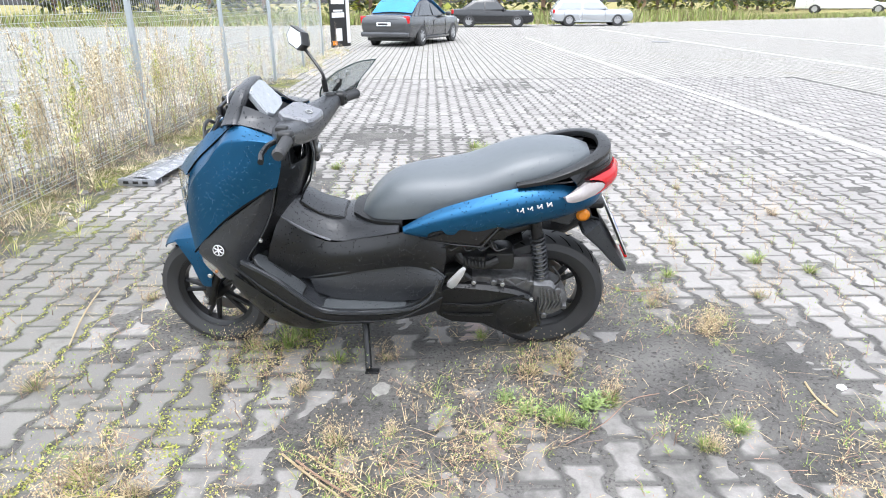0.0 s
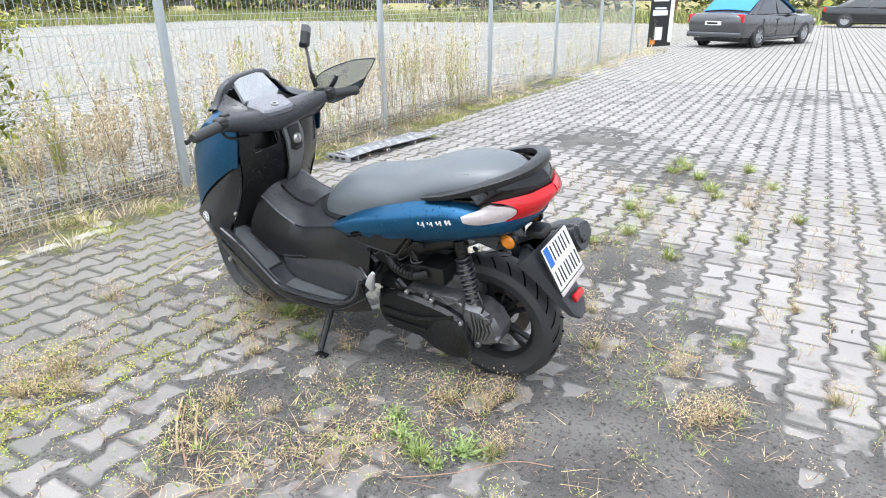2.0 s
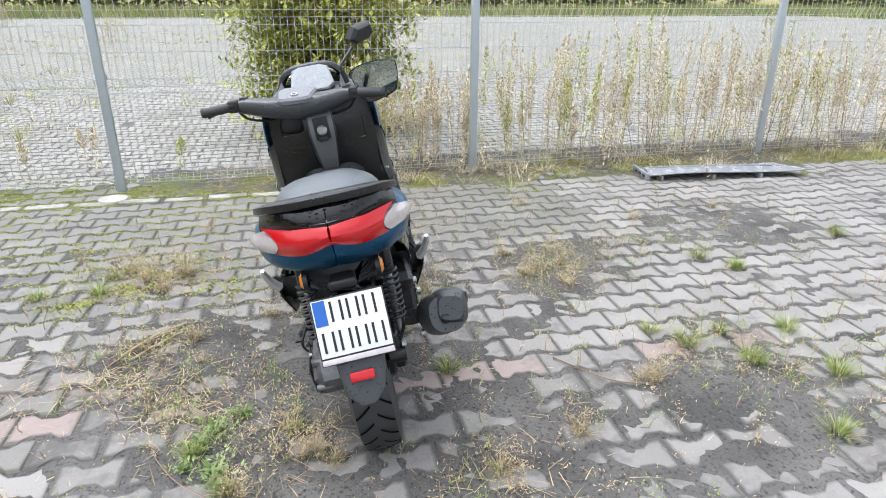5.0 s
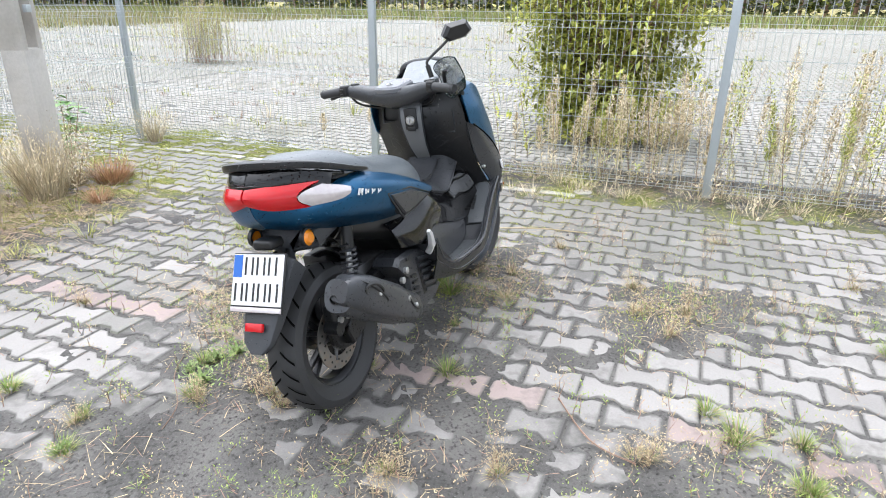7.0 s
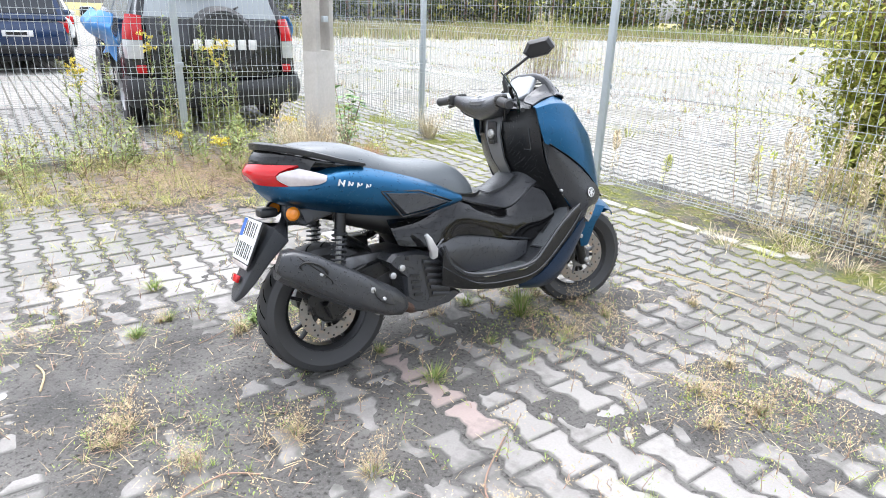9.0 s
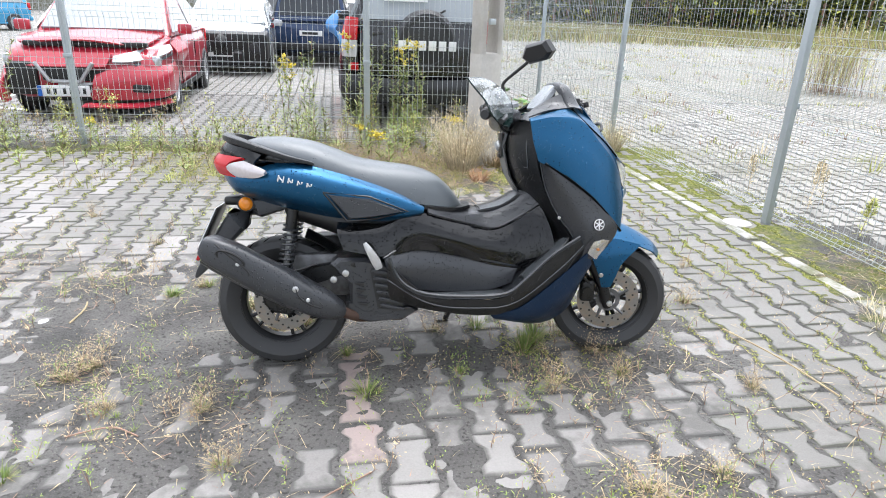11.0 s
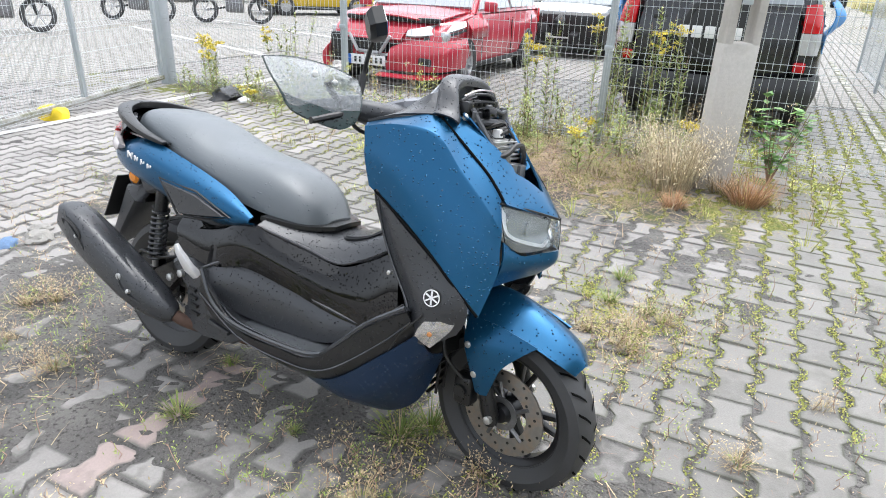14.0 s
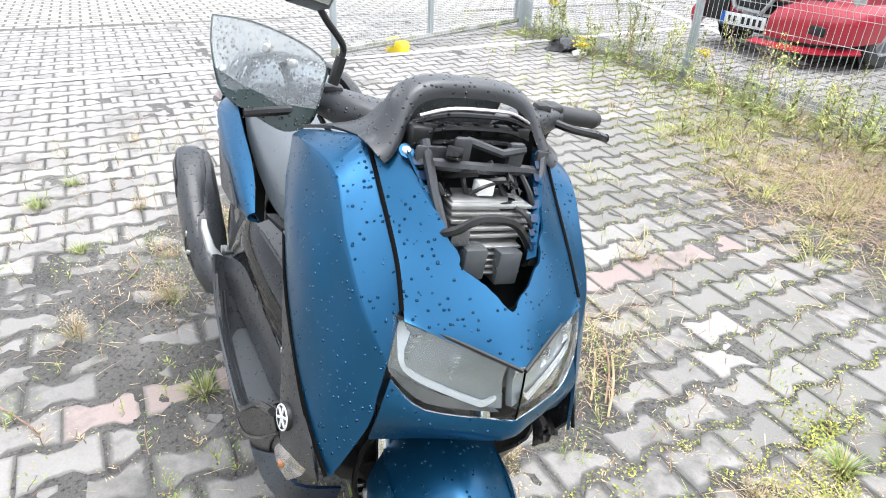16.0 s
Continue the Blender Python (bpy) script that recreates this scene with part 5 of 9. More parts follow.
    panel("clear_lens", [[(-0.645, 0.195, 0.713), (-0.647, 0.196, 0.710), (-0.650, 0.195, 0.707)], [(-0.678, 0.180, 0.728), (-0.690, 0.181, 0.716), (-0.684, 0.179, 0.704)], [(-0.698, 0.166, 0.740), (-0.730, 0.150, 0.722), (-0.715, 0.155, 0.702)],
                         [(-0.712, 0.156, 0.747), (-0.774, 0.116, 0.729), (-0.740, 0.134, 0.703)]], M_WHITEL, s, "clear lens of the turn signal", 4, 4, 0.02, parent=lampr)
    panel("tail_band", [[(-0.826, 0.0, 0.755), (-0.822, 0.0, 0.782), (-0.800, 0.0, 0.806)], [(-0.810, 0.060, 0.758), (-0.804, 0.064, 0.782), (-0.785, 0.070, 0.804)], [(-0.776, 0.104, 0.754), (-0.770, 0.108, 0.778), (-0.752, 0.112, 0.797)],
                        [(-0.738, 0.137, 0.748), (-0.730, 0.140, 0.768), (-0.715, 0.142, 0.786)], [(-0.69, 0.172, 0.737), (-0.68, 0.172, 0.752), (-0.66, 0.168, 0.770)]], M_GLOSS, s, "glossy black band over the tail lamp", 3, 4, 0.006)
    bm = bmesh.new()
    tube(bm, catmull([(-0.776, s * 0.114, 0.722), (-0.801, s * 0.090, 0.724), (-0.824, s * 0.054, 0.729), (-0.834, s * 0.008, 0.741)], 4), 0.0035, 6)
    part("light_bar", bm, M_WHITEL, lampr, "pale light bar")
panel("tail_top", [
    [(-0.50, -0.165, 0.735), (-0.50, 0.0, 0.75), (-0.50, 0.165, 0.735)],
    [(-0.62, -0.170, 0.745), (-0.62, 0.0, 0.765), (-0.62, 0.170, 0.745)],
    [(-0.70, -0.155, 0.752), (-0.72, 0.0, 0.778), (-0.70, 0.155, 0.752)],
    [(-0.775, -0.105, 0.770), (-0.79, 0.0, 0.790), (-0.775, 0.105, 0.770)],
    [(-0.80, -0.075, 0.765), (-0.828, 0.0, 0.768), (-0.80, 0.075, 0.765)]], M_GLOSS, 1, "glossy black tail top", 5, 5, 0.006)
bm = bmesh.new()
rail = catmull([(-0.50, 0.174, 0.742), (-0.58, 0.177, 0.760), (-0.66, 0.166, 0.785), (-0.735, 0.130, 0.808), (-0.783, 0.068, 0.820), (-0.793, 0.0, 0.823), (-0.783, -0.068, 0.820), (-0.735, -0.130, 0.808), (-0.66, -0.166, 0.785), (-0.58, -0.177, 0.760), (-0.50, -0.174, 0.742)], 5)
sec = [(p, 0.010 + 0.011 * math.sin(math.pi * i / (len(rail) - 1)) ** 0.5, 0.004 + 0.008 * math.sin(math.pi * i / (len(rail) - 1)) ** 0.5, (0, 0, 1), 0.42) for i, p in enumerate(rail)]
loft(bm, sec, 12)
part("grab_rail", bm, M_BLACK, scooter, "black grab rail beaded with rain")
for s in (1, -1):
    bm = bmesh.new()
    loft(bm, [((-0.60, s * 0.160, 0.748), 0.008, 0.010, (0, 0, 1), 0.7), ((-0.69, s * 0.135, 0.770), 0.012, 0.016, (0, 0, 1), 0.7), ((-0.75, s * 0.085, 0.785), 0.012, 0.018, (0, 0, 1), 0.7)], 8)
    part("rail_mount", bm, M_GLOSS, scooter)

# rear mudguard, plate, lamps on it
bm = bmesh.new()
loft(bm, [((-0.60, 0, 0.600), 0.105, 0.022, (0.3, 0, 1), 0.45), ((-0.70, 0, 0.585), 0.100, 0.040, (0.4, 0, 1), 0.45), ((-0.775, 0, 0.535), 0.088, 0.042, (0.8, 0, 0.6), 0.45),
          ((-0.835, 0, 0.460), 0.070, 0.030, (0.9, 0, 0.5), 0.45), ((-0.885, 0, 0.390), 0.058, 0.022, (0.9, 0, 0.5), 0.45), ((-0.915, 0, 0.350), 0.048, 0.014, (0.9, 0, 0.5), 0.45), ((-0.933, 0, 0.325), 0.020, 0.006, (0.9, 0, 0.5), 0.5)], 16)
guard = part("rear_mudguard", bm, M_GUARD, scooter, "dark grey rear mudguard")
PLATE = Matrix.Translation((-0.868, -0.002, 0.516)) @ Matrix.Rotation(radians(25.5), 4, "Y")
plate = new("number_plate")
plate.parent = scooter
plate.matrix_basis = PLATE
plate["label"] = "white number plate in a black holder"
bm = bmesh.new()
box(bm, (0.004, 0, -0.004), (0.006, 0.183, 0.166), 0.002)
part("plate_holder", bm, M_INK, plate)
bm = bmesh.new()
box(bm, (-0.001, 0, 0.004), (0.004, 0.176, 0.142), 0.0015)
part("plate_sheet", bm, M_WHITE, plate)
bm = bmesh.new()
box(bm, (-0.001, 0, -0.078), (0.004, 0.178, 0.014), 0.001)
part("holder_strip", bm, M_WHITEL, plate)
bm = bmesh.new()
box(bm, (-0.0035, 0.070, 0.042), (0.002, 0.030, 0.062), 0)
part("blue_field", bm, M_PLATEBLUE, plate)
for row, (z, n, y0) in enumerate(((0.042, 3, 0.030), (-0.030, 4, 0.062))):
    for k in range(n):
        y = y0 - k * 0.041
        bm = bmesh.new()
        for dy in (-0.012, 0.012):
            box(bm, (-0.0036, y + dy, z), (0.002, 0.006, 0.050), 0)
        part("plate_mark", bm, M_INK, plate)
bm = bmesh.new()
box(bm, (-0.905, 0, 0.402), (0.012, 0.060, 0.024), 0.003, None)
bmesh.ops.transform(bm, matrix=Matrix.Translation((-0.918, 0, 0.400)) @ Matrix.Rotation(radians(25), 4, "Y") @ Matrix.Translation((0.905, 0, -0.402)), verts=bm.verts)
part("red_reflector", bm, M_RED, guard, "red rear reflector")
bm = bmesh.new()
box(bm, (-0.79, 0, 0.602), (0.06, 0.07, 0.03), 0.010, segs=3)
part("plate_light", bm, M_INK, guard, "black plate light housing")
for s in (1, -1):
    bm = bmesh.new()
    lathe(bm, [(0.0, s * 0.016), (0.015, s * 0.014), (0.0235, s * 0.006), (0.0235, 0.0), (0.0, 0.0)], 24, "y", Matrix.Translation((-0.735, s * 0.094, 0.600)))
    lens = part("rear_indicator", bm, M_AMBER, guard, "round amber reflector")
    bm = bmesh.new()
    lathe(bm, [(0.0235, s * 0.007), (0.028, s * 0.006), (0.028, -0.006 * s), (0.02, -0.006 * s)], 24, "y", Matrix.Translation((-0.735, s * 0.094, 0.600)))
    part("rear_indicator_ring", bm, M_INK, guard)

# engine, left: cast case with black belt cover
bm = bmesh.new()
cover = [(-0.235, 0.300), (-0.245, 0.335), (-0.30, 0.352), (-0.42, 0.345), (-0.52, 0.325), (-0.575, 0.300), (-0.605, 0.255), (-0.610, 0.200), (-0.585, 0.155), (-0.535, 0.132), (-0.47, 0.140), (-0.40, 0.175), (-0.28, 0.190), (-0.24, 0.215), (-0.228, 0.26)]
slab(bm, cover, 0.07, 0.160, 0.014)
engine = part("belt_cover", bm, M_BLACK, scooter, "black ribbed belt drive cover")
bm = bmesh.new()
lathe(bm, [(0.0, 0.172), (0.062, 0.170), (0.078, 0.160), (0.080, 0.150)], 32, "y", Matrix.Translation((-0.530, 0, 0.215)))
part("clutch_cover", bm, M_BLACK, scooter, "round black clutch cover")
bm = bmesh.new()
tube(bm, catmull([(-0.26, 0.163, 0.275), (-0.38, 0.166, 0.268), (-0.47, 0.166, 0.285), (-0.55, 0.164, 0.312)], 4), 0.006, 6)
tube(bm, catmull([(-0.26, 0.163, 0.235), (-0.36, 0.166, 0.228), (-0.44, 0.166, 0.232)], 4), 0.005, 6)
part("cover_rib", bm, M_BLACK, scooter)
# cast case above and behind the belt cover, with ribs, webs and bosses
bm = bmesh.new()
slab(bm, [(-0.25, 0.340), (-0.27, 0.368), (-0.40, 0.372), (-0.46, 0.360), (-0.53, 0.366), (-0.60, 0.352), (-0.63, 0.325), (-0.60, 0.27), (-0.55, 0.29)], 0.055, 0.128, 0.012)
slab(bm, [(-0.575, 0.352), (-0.64, 0.352), (-0.685, 0.322), (-0.708, 0.275), (-0.700, 0.232), (-0.66, 0.205), (-0.61, 0.195), (-0.585, 0.24), (-0.565, 0.30)], 0.055, 0.140, 0.016)
part("gear_case", bm, M_CAST, scooter, "dirty cast aluminium gear case")
for k in range(6):
    bm = bmesh.new()
    loft(bm, [((-0.605 - 0.014 * k, 0.140, 0.335 - 0.006 * k), 0.0035, 0.007, (0, 1, 0), 0.7), ((-0.615 - 0.014 * k, 0.142, 0.275), 0.0035, 0.010, (0, 1, 0), 0.7), ((-0.605 - 0.012 * k, 0.140, 0.222 + 0.004 * k), 0.0035, 0.007, (0, 1, 0), 0.7)], 6)
    part("case_rib", bm, M_CAST, scooter)
for x, z, r in ((-0.57, 0.352, 0.012), (-0.668, 0.318, 0.014), (-0.625, 0.210, 0.012), (-0.44, 0.352, 0.012), (-0.30, 0.350, 0.011), (-0.695, 0.250, 0.010)):
    bm = bmesh.new()
    tube(bm, [(x, 0.10, z), (x, 0.144, z), (x, 0.148, z)], [r, r, r * 0.75], 10)
    part("case_boss", bm, M_CAST, scooter)
for pts in ([(-0.26, 0.362), (-0.31, 0.330), (-0.355, 0.366), (-0.40, 0.330), (-0.45, 0.360)], [(-0.48, 0.362), (-0.52, 0.335), (-0.56, 0.358)]):
    bm = bmesh.new()
    tube(bm, [(x, 0.132, z) for x, z in pts], 0.005, 6)
    part("case_web", bm, M_CAST, scooter)
bm = bmesh.new()
slab(bm, [(-0.245, 0.352), (-0.265, 0.398), (-0.335, 0.402), (-0.365, 0.372), (-0.34, 0.352)], 0.085, 0.150, 0.008)
slab(bm, [(-0.268, 0.366), (-0.278, 0.388), (-0.328, 0.390), (-0.340, 0.370)], 0.150, 0.156, 0.004)
part("filter_bracket", bm, M_BLACK, scooter, "black bracket over the belt cover")
bm = bmesh.new()
tube(bm, catmull([(-0.655, 0.15, 0.352), (-0.668, 0.158, 0.385), (-0.640, 0.14, 0.42)], 4), 0.004, 6)
tube(bm, [(-0.598, 0.155, 0.30), (-0.598, 0.168, 0.252), (-0.612, 0.160, 0.185)], 0.0045, 6)
part("breather_hose", bm, M_INK, scooter)
# broken black scraps where the side trim has torn away
gt = random.Random(8)
for c, w, h, turn in (((-0.405, 0.190, 0.572), 0.075, 0.062, 0.3), ((-0.455, 0.178, 0.565), 0.060, 0.050, -0.4), ((-0.300, 0.188, 0.535), 0.085, 0.028, 0.15), ((-0.352, 0.176, 0.520), 0.045, 0.040, 0.9), ((-0.430, 0.165, 0.520), 0.05, 0.024, -0.7)):
    bm = bmesh.new()
    rim = [(w * 0.5 * math.cos(a) * gt.uniform(0.65, 1.1), h * 0.5 * math.sin(a) * gt.uniform(0.65, 1.15)) for a in [6.283 * k / 9 for k in range(9)]]
    slab(bm, rim, -0.003, 0.003, 0.001)
    bmesh.ops.transform(bm, matrix=Matrix.Translation(c) @ Euler((gt.uniform(-0.5, 0.3), turn, gt.uniform(-0.5, 0.5))).to_matrix().to_4x4(), verts=bm.verts)
    part("torn_scrap", bm, M_BLACK, scooter, "torn black plastic scrap")
for k in range(4):
    bm = bmesh.new()
    a = Vector((-0.27 - 0.05 * k, 0.165, 0.545))
    tube(bm, catmull([a, a + Vector((-0.02, 0.03, -0.03)), a + Vector((-0.055, 0.02, -0.01 - 0.015 * (k % 2)))], 5), 0.0026, 6)
    part("loose_wire", bm, M_INK, scooter)
for x, z in ((-0.37, 0.362), (-0.47, 0.355), (-0.575, 0.29)):
    bolt((x, 0.158, z), 0.008, (0, 1, 0), M_METAL)
bm = bmesh.new()
tube(bm, catmull([(-0.30, 0.14, 0.50), (-0.33, 0.15, 0.45), (-0.40, 0.15, 0.43), (-0.45, 0.13, 0.44)], 5), 0.016, 10)
for k in range(7):
    c = Vector((-0.335 - 0.012 * k, 0.150, 0.448 - 0.002 * k))
    lathe(bm, [(0.016, -0.002), (0.020, 0.0), (0.016, 0.002)], 12, "x", Matrix.Translation(c))
box(bm, (-0.46, 0.08, 0.43), (0.10, 0.10, 0.07), 0.012)
part("air_hose", bm, M_INK, scooter, "black ribbed air hose")
bm = bmesh.new()
box(bm, (-0.42, 0.0, 0.34), (0.34, 0.15, 0.16), 0.02)
box(bm, (-0.30, 0.0, 0.26), (0.16, 0.22, 0.14), 0.02)
part("crankcase", bm, M_CAST, scooter, "grey crankcase")
bm = bmesh.new()
slab(bm, [(-0.27, 0.46), (-0.23, 0.50), (-0.18, 0.47), (-0.17, 0.40), (-0.24, 0.41)], 0.10, 0.165, 0.01)
part("torn_cover", bm, M_BLACK, scooter, "loose torn cover piece")

# right: radiator cover, silencer, rear caliper
bm = bmesh.new()
slab(bm, [(-0.450, 0.405), (-0.425, 0.425), (-0.335, 0.425), (-0.235, 0.395), (-0.200, 0.330), (-0.195, 0.235), (-0.24, 0.215), (-0.345, 0.225), (-0.385, 0.255), (-0.39, 0.34), (-0.425, 0.375)], -0.10, -0.192, 0.014)
rad = part("radiator_cover", bm, M_GREYP, scooter, "dark grey radiator cover with slanted louvres")
for k in range(6):
    bm = bmesh.new()
    loft(bm, [((-0.312 + 0.006 * k, -0.193, 0.382 - 0.0245 * k), 0.008, 0.007, (0, 0, 1), 0.6), ((-0.225 + 0.005 * k, -0.196, 0.366 - 0.0245 * k), 0.008, 0.007, (0, 0, 1), 0.6)], 8)
    part("slat", bm, M_GREYP, rad)
bm = bmesh.new()
slab(bm, [(-0.318, 0.385), (-0.232, 0.370), (-0.202, 0.240), (-0.292, 0.245)], -0.1905, -0.1935)
part("louvre_gap", bm, M_INK, rad)
for k in range(4):
    bm = bmesh.new()
    loft(bm, [((-0.368 + 0.004 * k, -0.193, 0.340 - 0.024 * k), 0.006, 0.005, (0, 0, 1), 0.6), ((-0.338 + 0.004 * k, -0.195, 0.336 - 0.024 * k), 0.006, 0.005, (0, 0, 1), 0.6)], 8)
    part("slat", bm, M_INK, rad)
bolt((-0.375, -0.193, 0.405), 0.008, (0, -1, 0), M_INK, "bolt", rad)
bm = bmesh.new()
slab(bm, [(-0.40, 0.22), (-0.40, 0.27), (-0.30, 0.255), (-0.17, 0.25), (-0.15, 0.235), (-0.20, 0.205), (-0.32, 0.195)], -0.09, -0.19, 0.01)
part("engine_guard", bm, M_GREYP, scooter, "grey lower engine guard")
bm = bmesh.new()
box(bm, (-0.27, -0.07, 0.192), (0.15, 0.12, 0.022), 0.01)
part("oil_pan", bm, M_RUST, scooter, "rusty underside of the engine")
bm = bmesh.new()
AX = [(-0.838, -0.238, 0.470), (-0.80, -0.238, 0.452), (-0.70, -0.236, 0.398), (-0.58, -0.232, 0.332), (-0.47, -0.225, 0.275), (-0.425, -0.215, 0.250), (-0.41, -0.208, 0.243)]
UP = Vector((-0.47, 0, 0.88))
loft(bm, [(AX[0], 0.044, 0.046, UP, 0.75), (AX[1], 0.050, 0.054, UP, 0.75), (AX[2], 0.053, 0.060, UP, 0.75), (AX[3], 0.053, 0.060, UP, 0.75), (AX[4], 0.046, 0.050, UP, 0.8), (AX[5], 0.034, 0.036, UP, 0.9), (AX[6], 0.022, 0.022, UP, 1.0)], 24)
muffler = part("silencer", bm, M_GREYP, scooter, "matt dark grey silencer")
bm = bmesh.new()
loft(bm, [((-0.846, -0.250, 0.487), 0.030, 0.030, UP, 0.55), ((-0.825, -0.254, 0.478), 0.042, 0.045, UP, 0.55), ((-0.76, -0.257, 0.444), 0.047, 0.054, UP, 0.6), ((-0.70, -0.254, 0.406), 0.047, 0.056, UP, 0.62), ((-0.62, -0.251, 0.360), 0.046, 0.056, UP, 0.66),
          ((-0.55, -0.246, 0.316), 0.043, 0.052, UP, 0.7), ((-0.49, -0.238, 0.280), 0.036, 0.044, UP, 0.75), ((-0.455, -0.230, 0.260), 0.026, 0.030, UP, 0.8)], 24)
part("heat_shield", bm, M_GREYP, muffler, "matt dark grey heat shield with an oval recess")
bm = bmesh.new()
tube(bm, catmull([(-0.80, -0.292, 0.500), (-0.775, -0.303, 0.478), (-0.715, -0.303, 0.425), (-0.700, -0.300, 0.398), (-0.745, -0.293, 0.405), (-0.82, -0.285, 0.442)], 4), 0.0028, 6)
part("shield_seam", bm, M_INK, muffler)
bm = bmesh.new()
tube(bm, catmull([(-0.60, -0.268, 0.405), (-0.565, -0.284, 0.366), (-0.545, -0.290, 0.318), (-0.500, -0.280, 0.285), (-0.452, -0.256, 0.268)], 4), 0.0028, 6)
part("shield_seam", bm, M_INK, muffler)
bm = bmesh.new()
oval = [Vector((-0.755, -0.2995, 0.452)) + Vector((-0.88, 0, 0.47)) * 0.046 * math.cos(a) + Vector((0.40, -0.25, 0.88)) * 0.020 * math.sin(a) for a in [2 * math.pi * k / 20 for k in range(21)]]
tube(bm, oval, 0.0045, 6)
part("shield_slot", bm, M_INK, muffler, "dark oval slot in the shield")
for q in ((-0.733, -0.300, 0.434), (-0.520, -0.286, 0.308)):
    bolt(q, 0.007, (0, -1, 0.2), M_METAL, "bolt", muffler)
bm = bmesh.new()
lathe(bm, [(0.0, 0.0), (0.011, 0.0), (0.012, -0.01), (0.014, -0.01), (0.014, 0.01)], 16, "x", Matrix.Translation((-0.842, -0.232, 0.462)))
part("outlet", bm, M_INK, muffler)
bm = bmesh.new()
tube(bm, catmull([(-0.41, -0.208, 0.243), (-0.38, -0.19, 0.225), (-0.34, -0.15, 0.205), (-0.25, -0.10, 0.20)], 5), 0.018, 12)
part("exhaust_pipe", bm, M_RUST, scooter, "rusty exhaust pipe")
for p in ((-0.44, -0.205, 0.355), (-0.40, -0.20, 0.375), (-0.56, -0.285, 0.345), (-0.50, -0.19, 0.235)):
    bolt(p, 0.012, (0, -1, 0), M_METAL)
bm = bmesh.new()
slab(bm, [(-0.66, 0.27), (-0.62, 0.32), (-0.52, 0.38), (-0.40, 0.40), (-0.38, 0.36), (-0.50, 0.32), (-0.58, 0.24), (-0.64, 0.22)], -0.085, -0.115, 0.006)
part("swing_arm", bm, M_BLACK, scooter, "black swing arm bracket")
bm = bmesh.new()
box(bm, (-0.665, -0.085, 0.325), (0.075, 0.05, 0.085), 0.012, segs=3)
tube(bm, [(-0.70, -0.07, 0.30), (-0.70, -0.118, 0.30)], 0.022, 12)
part("rear_caliper", bm, M_BLACK, scooter, "black rear brake caliper")
bm = bmesh.new()
slab(bm, [(-0.545, 0.245), (-0.56, 0.300), (-0.61, 0.330), (-0.675, 0.325), (-0.70, 0.285), (-0.69, 0.235), (-0.655, 0.205), (-0.60, 0.195)], -0.062, -0.084, 0.008)
part("caliper_bracket", bm, M_BLACK, scooter, "black rear brake bracket")
for q in ((-0.69, -0.120, 0.325), (-0.645, -0.112, 0.318), (-0.624, -0.105, 0.238)):
    bolt(q, 0.010, (0, -1, 0), M_METAL)
bm = bmesh.new()
tube(bm, catmull([(-0.70, -0.11, 0.345), (-0.66, -0.13, 0.375), (-0.58, -0.13, 0.37), (-0.50, -0.12, 0.39)], 5), 0.005, 6)
part("brake_hose", bm, M_INK, scooter)
panel("wheel_hugger", [[(-0.40, -0.058, 0.34), (-0.39, 0, 0.35), (-0.40, 0.058, 0.34)], [(-0.455, -0.062, 0.42), (-0.445, 0, 0.435), (-0.455, 0.062, 0.42)], [(-0.545, -0.06, 0.475), (-0.54, 0, 0.495), (-0.545, 0.06, 0.475)]], M_BLACK, 1, "black inner mudguard", 4, 4, 0.005)

# side stand
bm = bmesh.new()
tube(bm, [(0.03, 0.11, 0.215), (0.02, 0.17, 0.145), (0.005, 0.262, 0.058)], [0.016, 0.013, 0.012], 10)
box(bm, (-0.008, 0.270, 0.051), (0.052, 0.030, 0.009), 0.003, None)
stand = part("side_stand", bm, M_BLACK, scooter, "black side stand, folded out")
bm = bmesh.new()
tube(bm, [Vector((0.045, 0.115, 0.205)).lerp(Vector((0.012, 0.215, 0.10)), k / 60) + Vector((math.cos(k), 0, math.sin(k))) * 0.006 for k in range(61)], 0.0022, 5)
part("stand_spring", bm, M_METAL, stand)

# handlebar, turned to the right
bar = new("handlebar")
bar.parent = scooter
bar.matrix_basis = Matrix.Translation((0, 0.012, -0.022)) @ STEER @ Matrix.Rotation(radians(-2.5), 4, "X")
bar["label"] = "black handlebar turned to one side"


def on_bar(name, make, material, label=""):
    bm = bmesh.new()
    make(bm)
    bmesh.ops.recalc_face_normals(bm, faces=bm.faces)
    return part(name, bm, material, bar, label)


on_bar("bar_cover", lambda bm: loft(bm, [((0.135, -0.235, 0.950), 0.018, 0.016, (0, 0, 1), 0.8), ((0.150, -0.19, 0.945), 0.032, 0.028, (0, 0, 1), 0.75), ((0.175, -0.11, 0.925), 0.052, 0.036, (0, 0, 1), 0.7), ((0.185, 0.0, 0.913), 0.062, 0.045, (0, 0, 1), 0.7),
                                        ((0.175, 0.11, 0.925), 0.052, 0.036, (0, 0, 1), 0.7), ((0.150, 0.19, 0.945), 0.032, 0.028, (0, 0, 1), 0.75), ((0.135, 0.235, 0.950), 0.018, 0.016, (0, 0, 1), 0.8)], 18), M_GREYP, "dark grey handlebar cover")
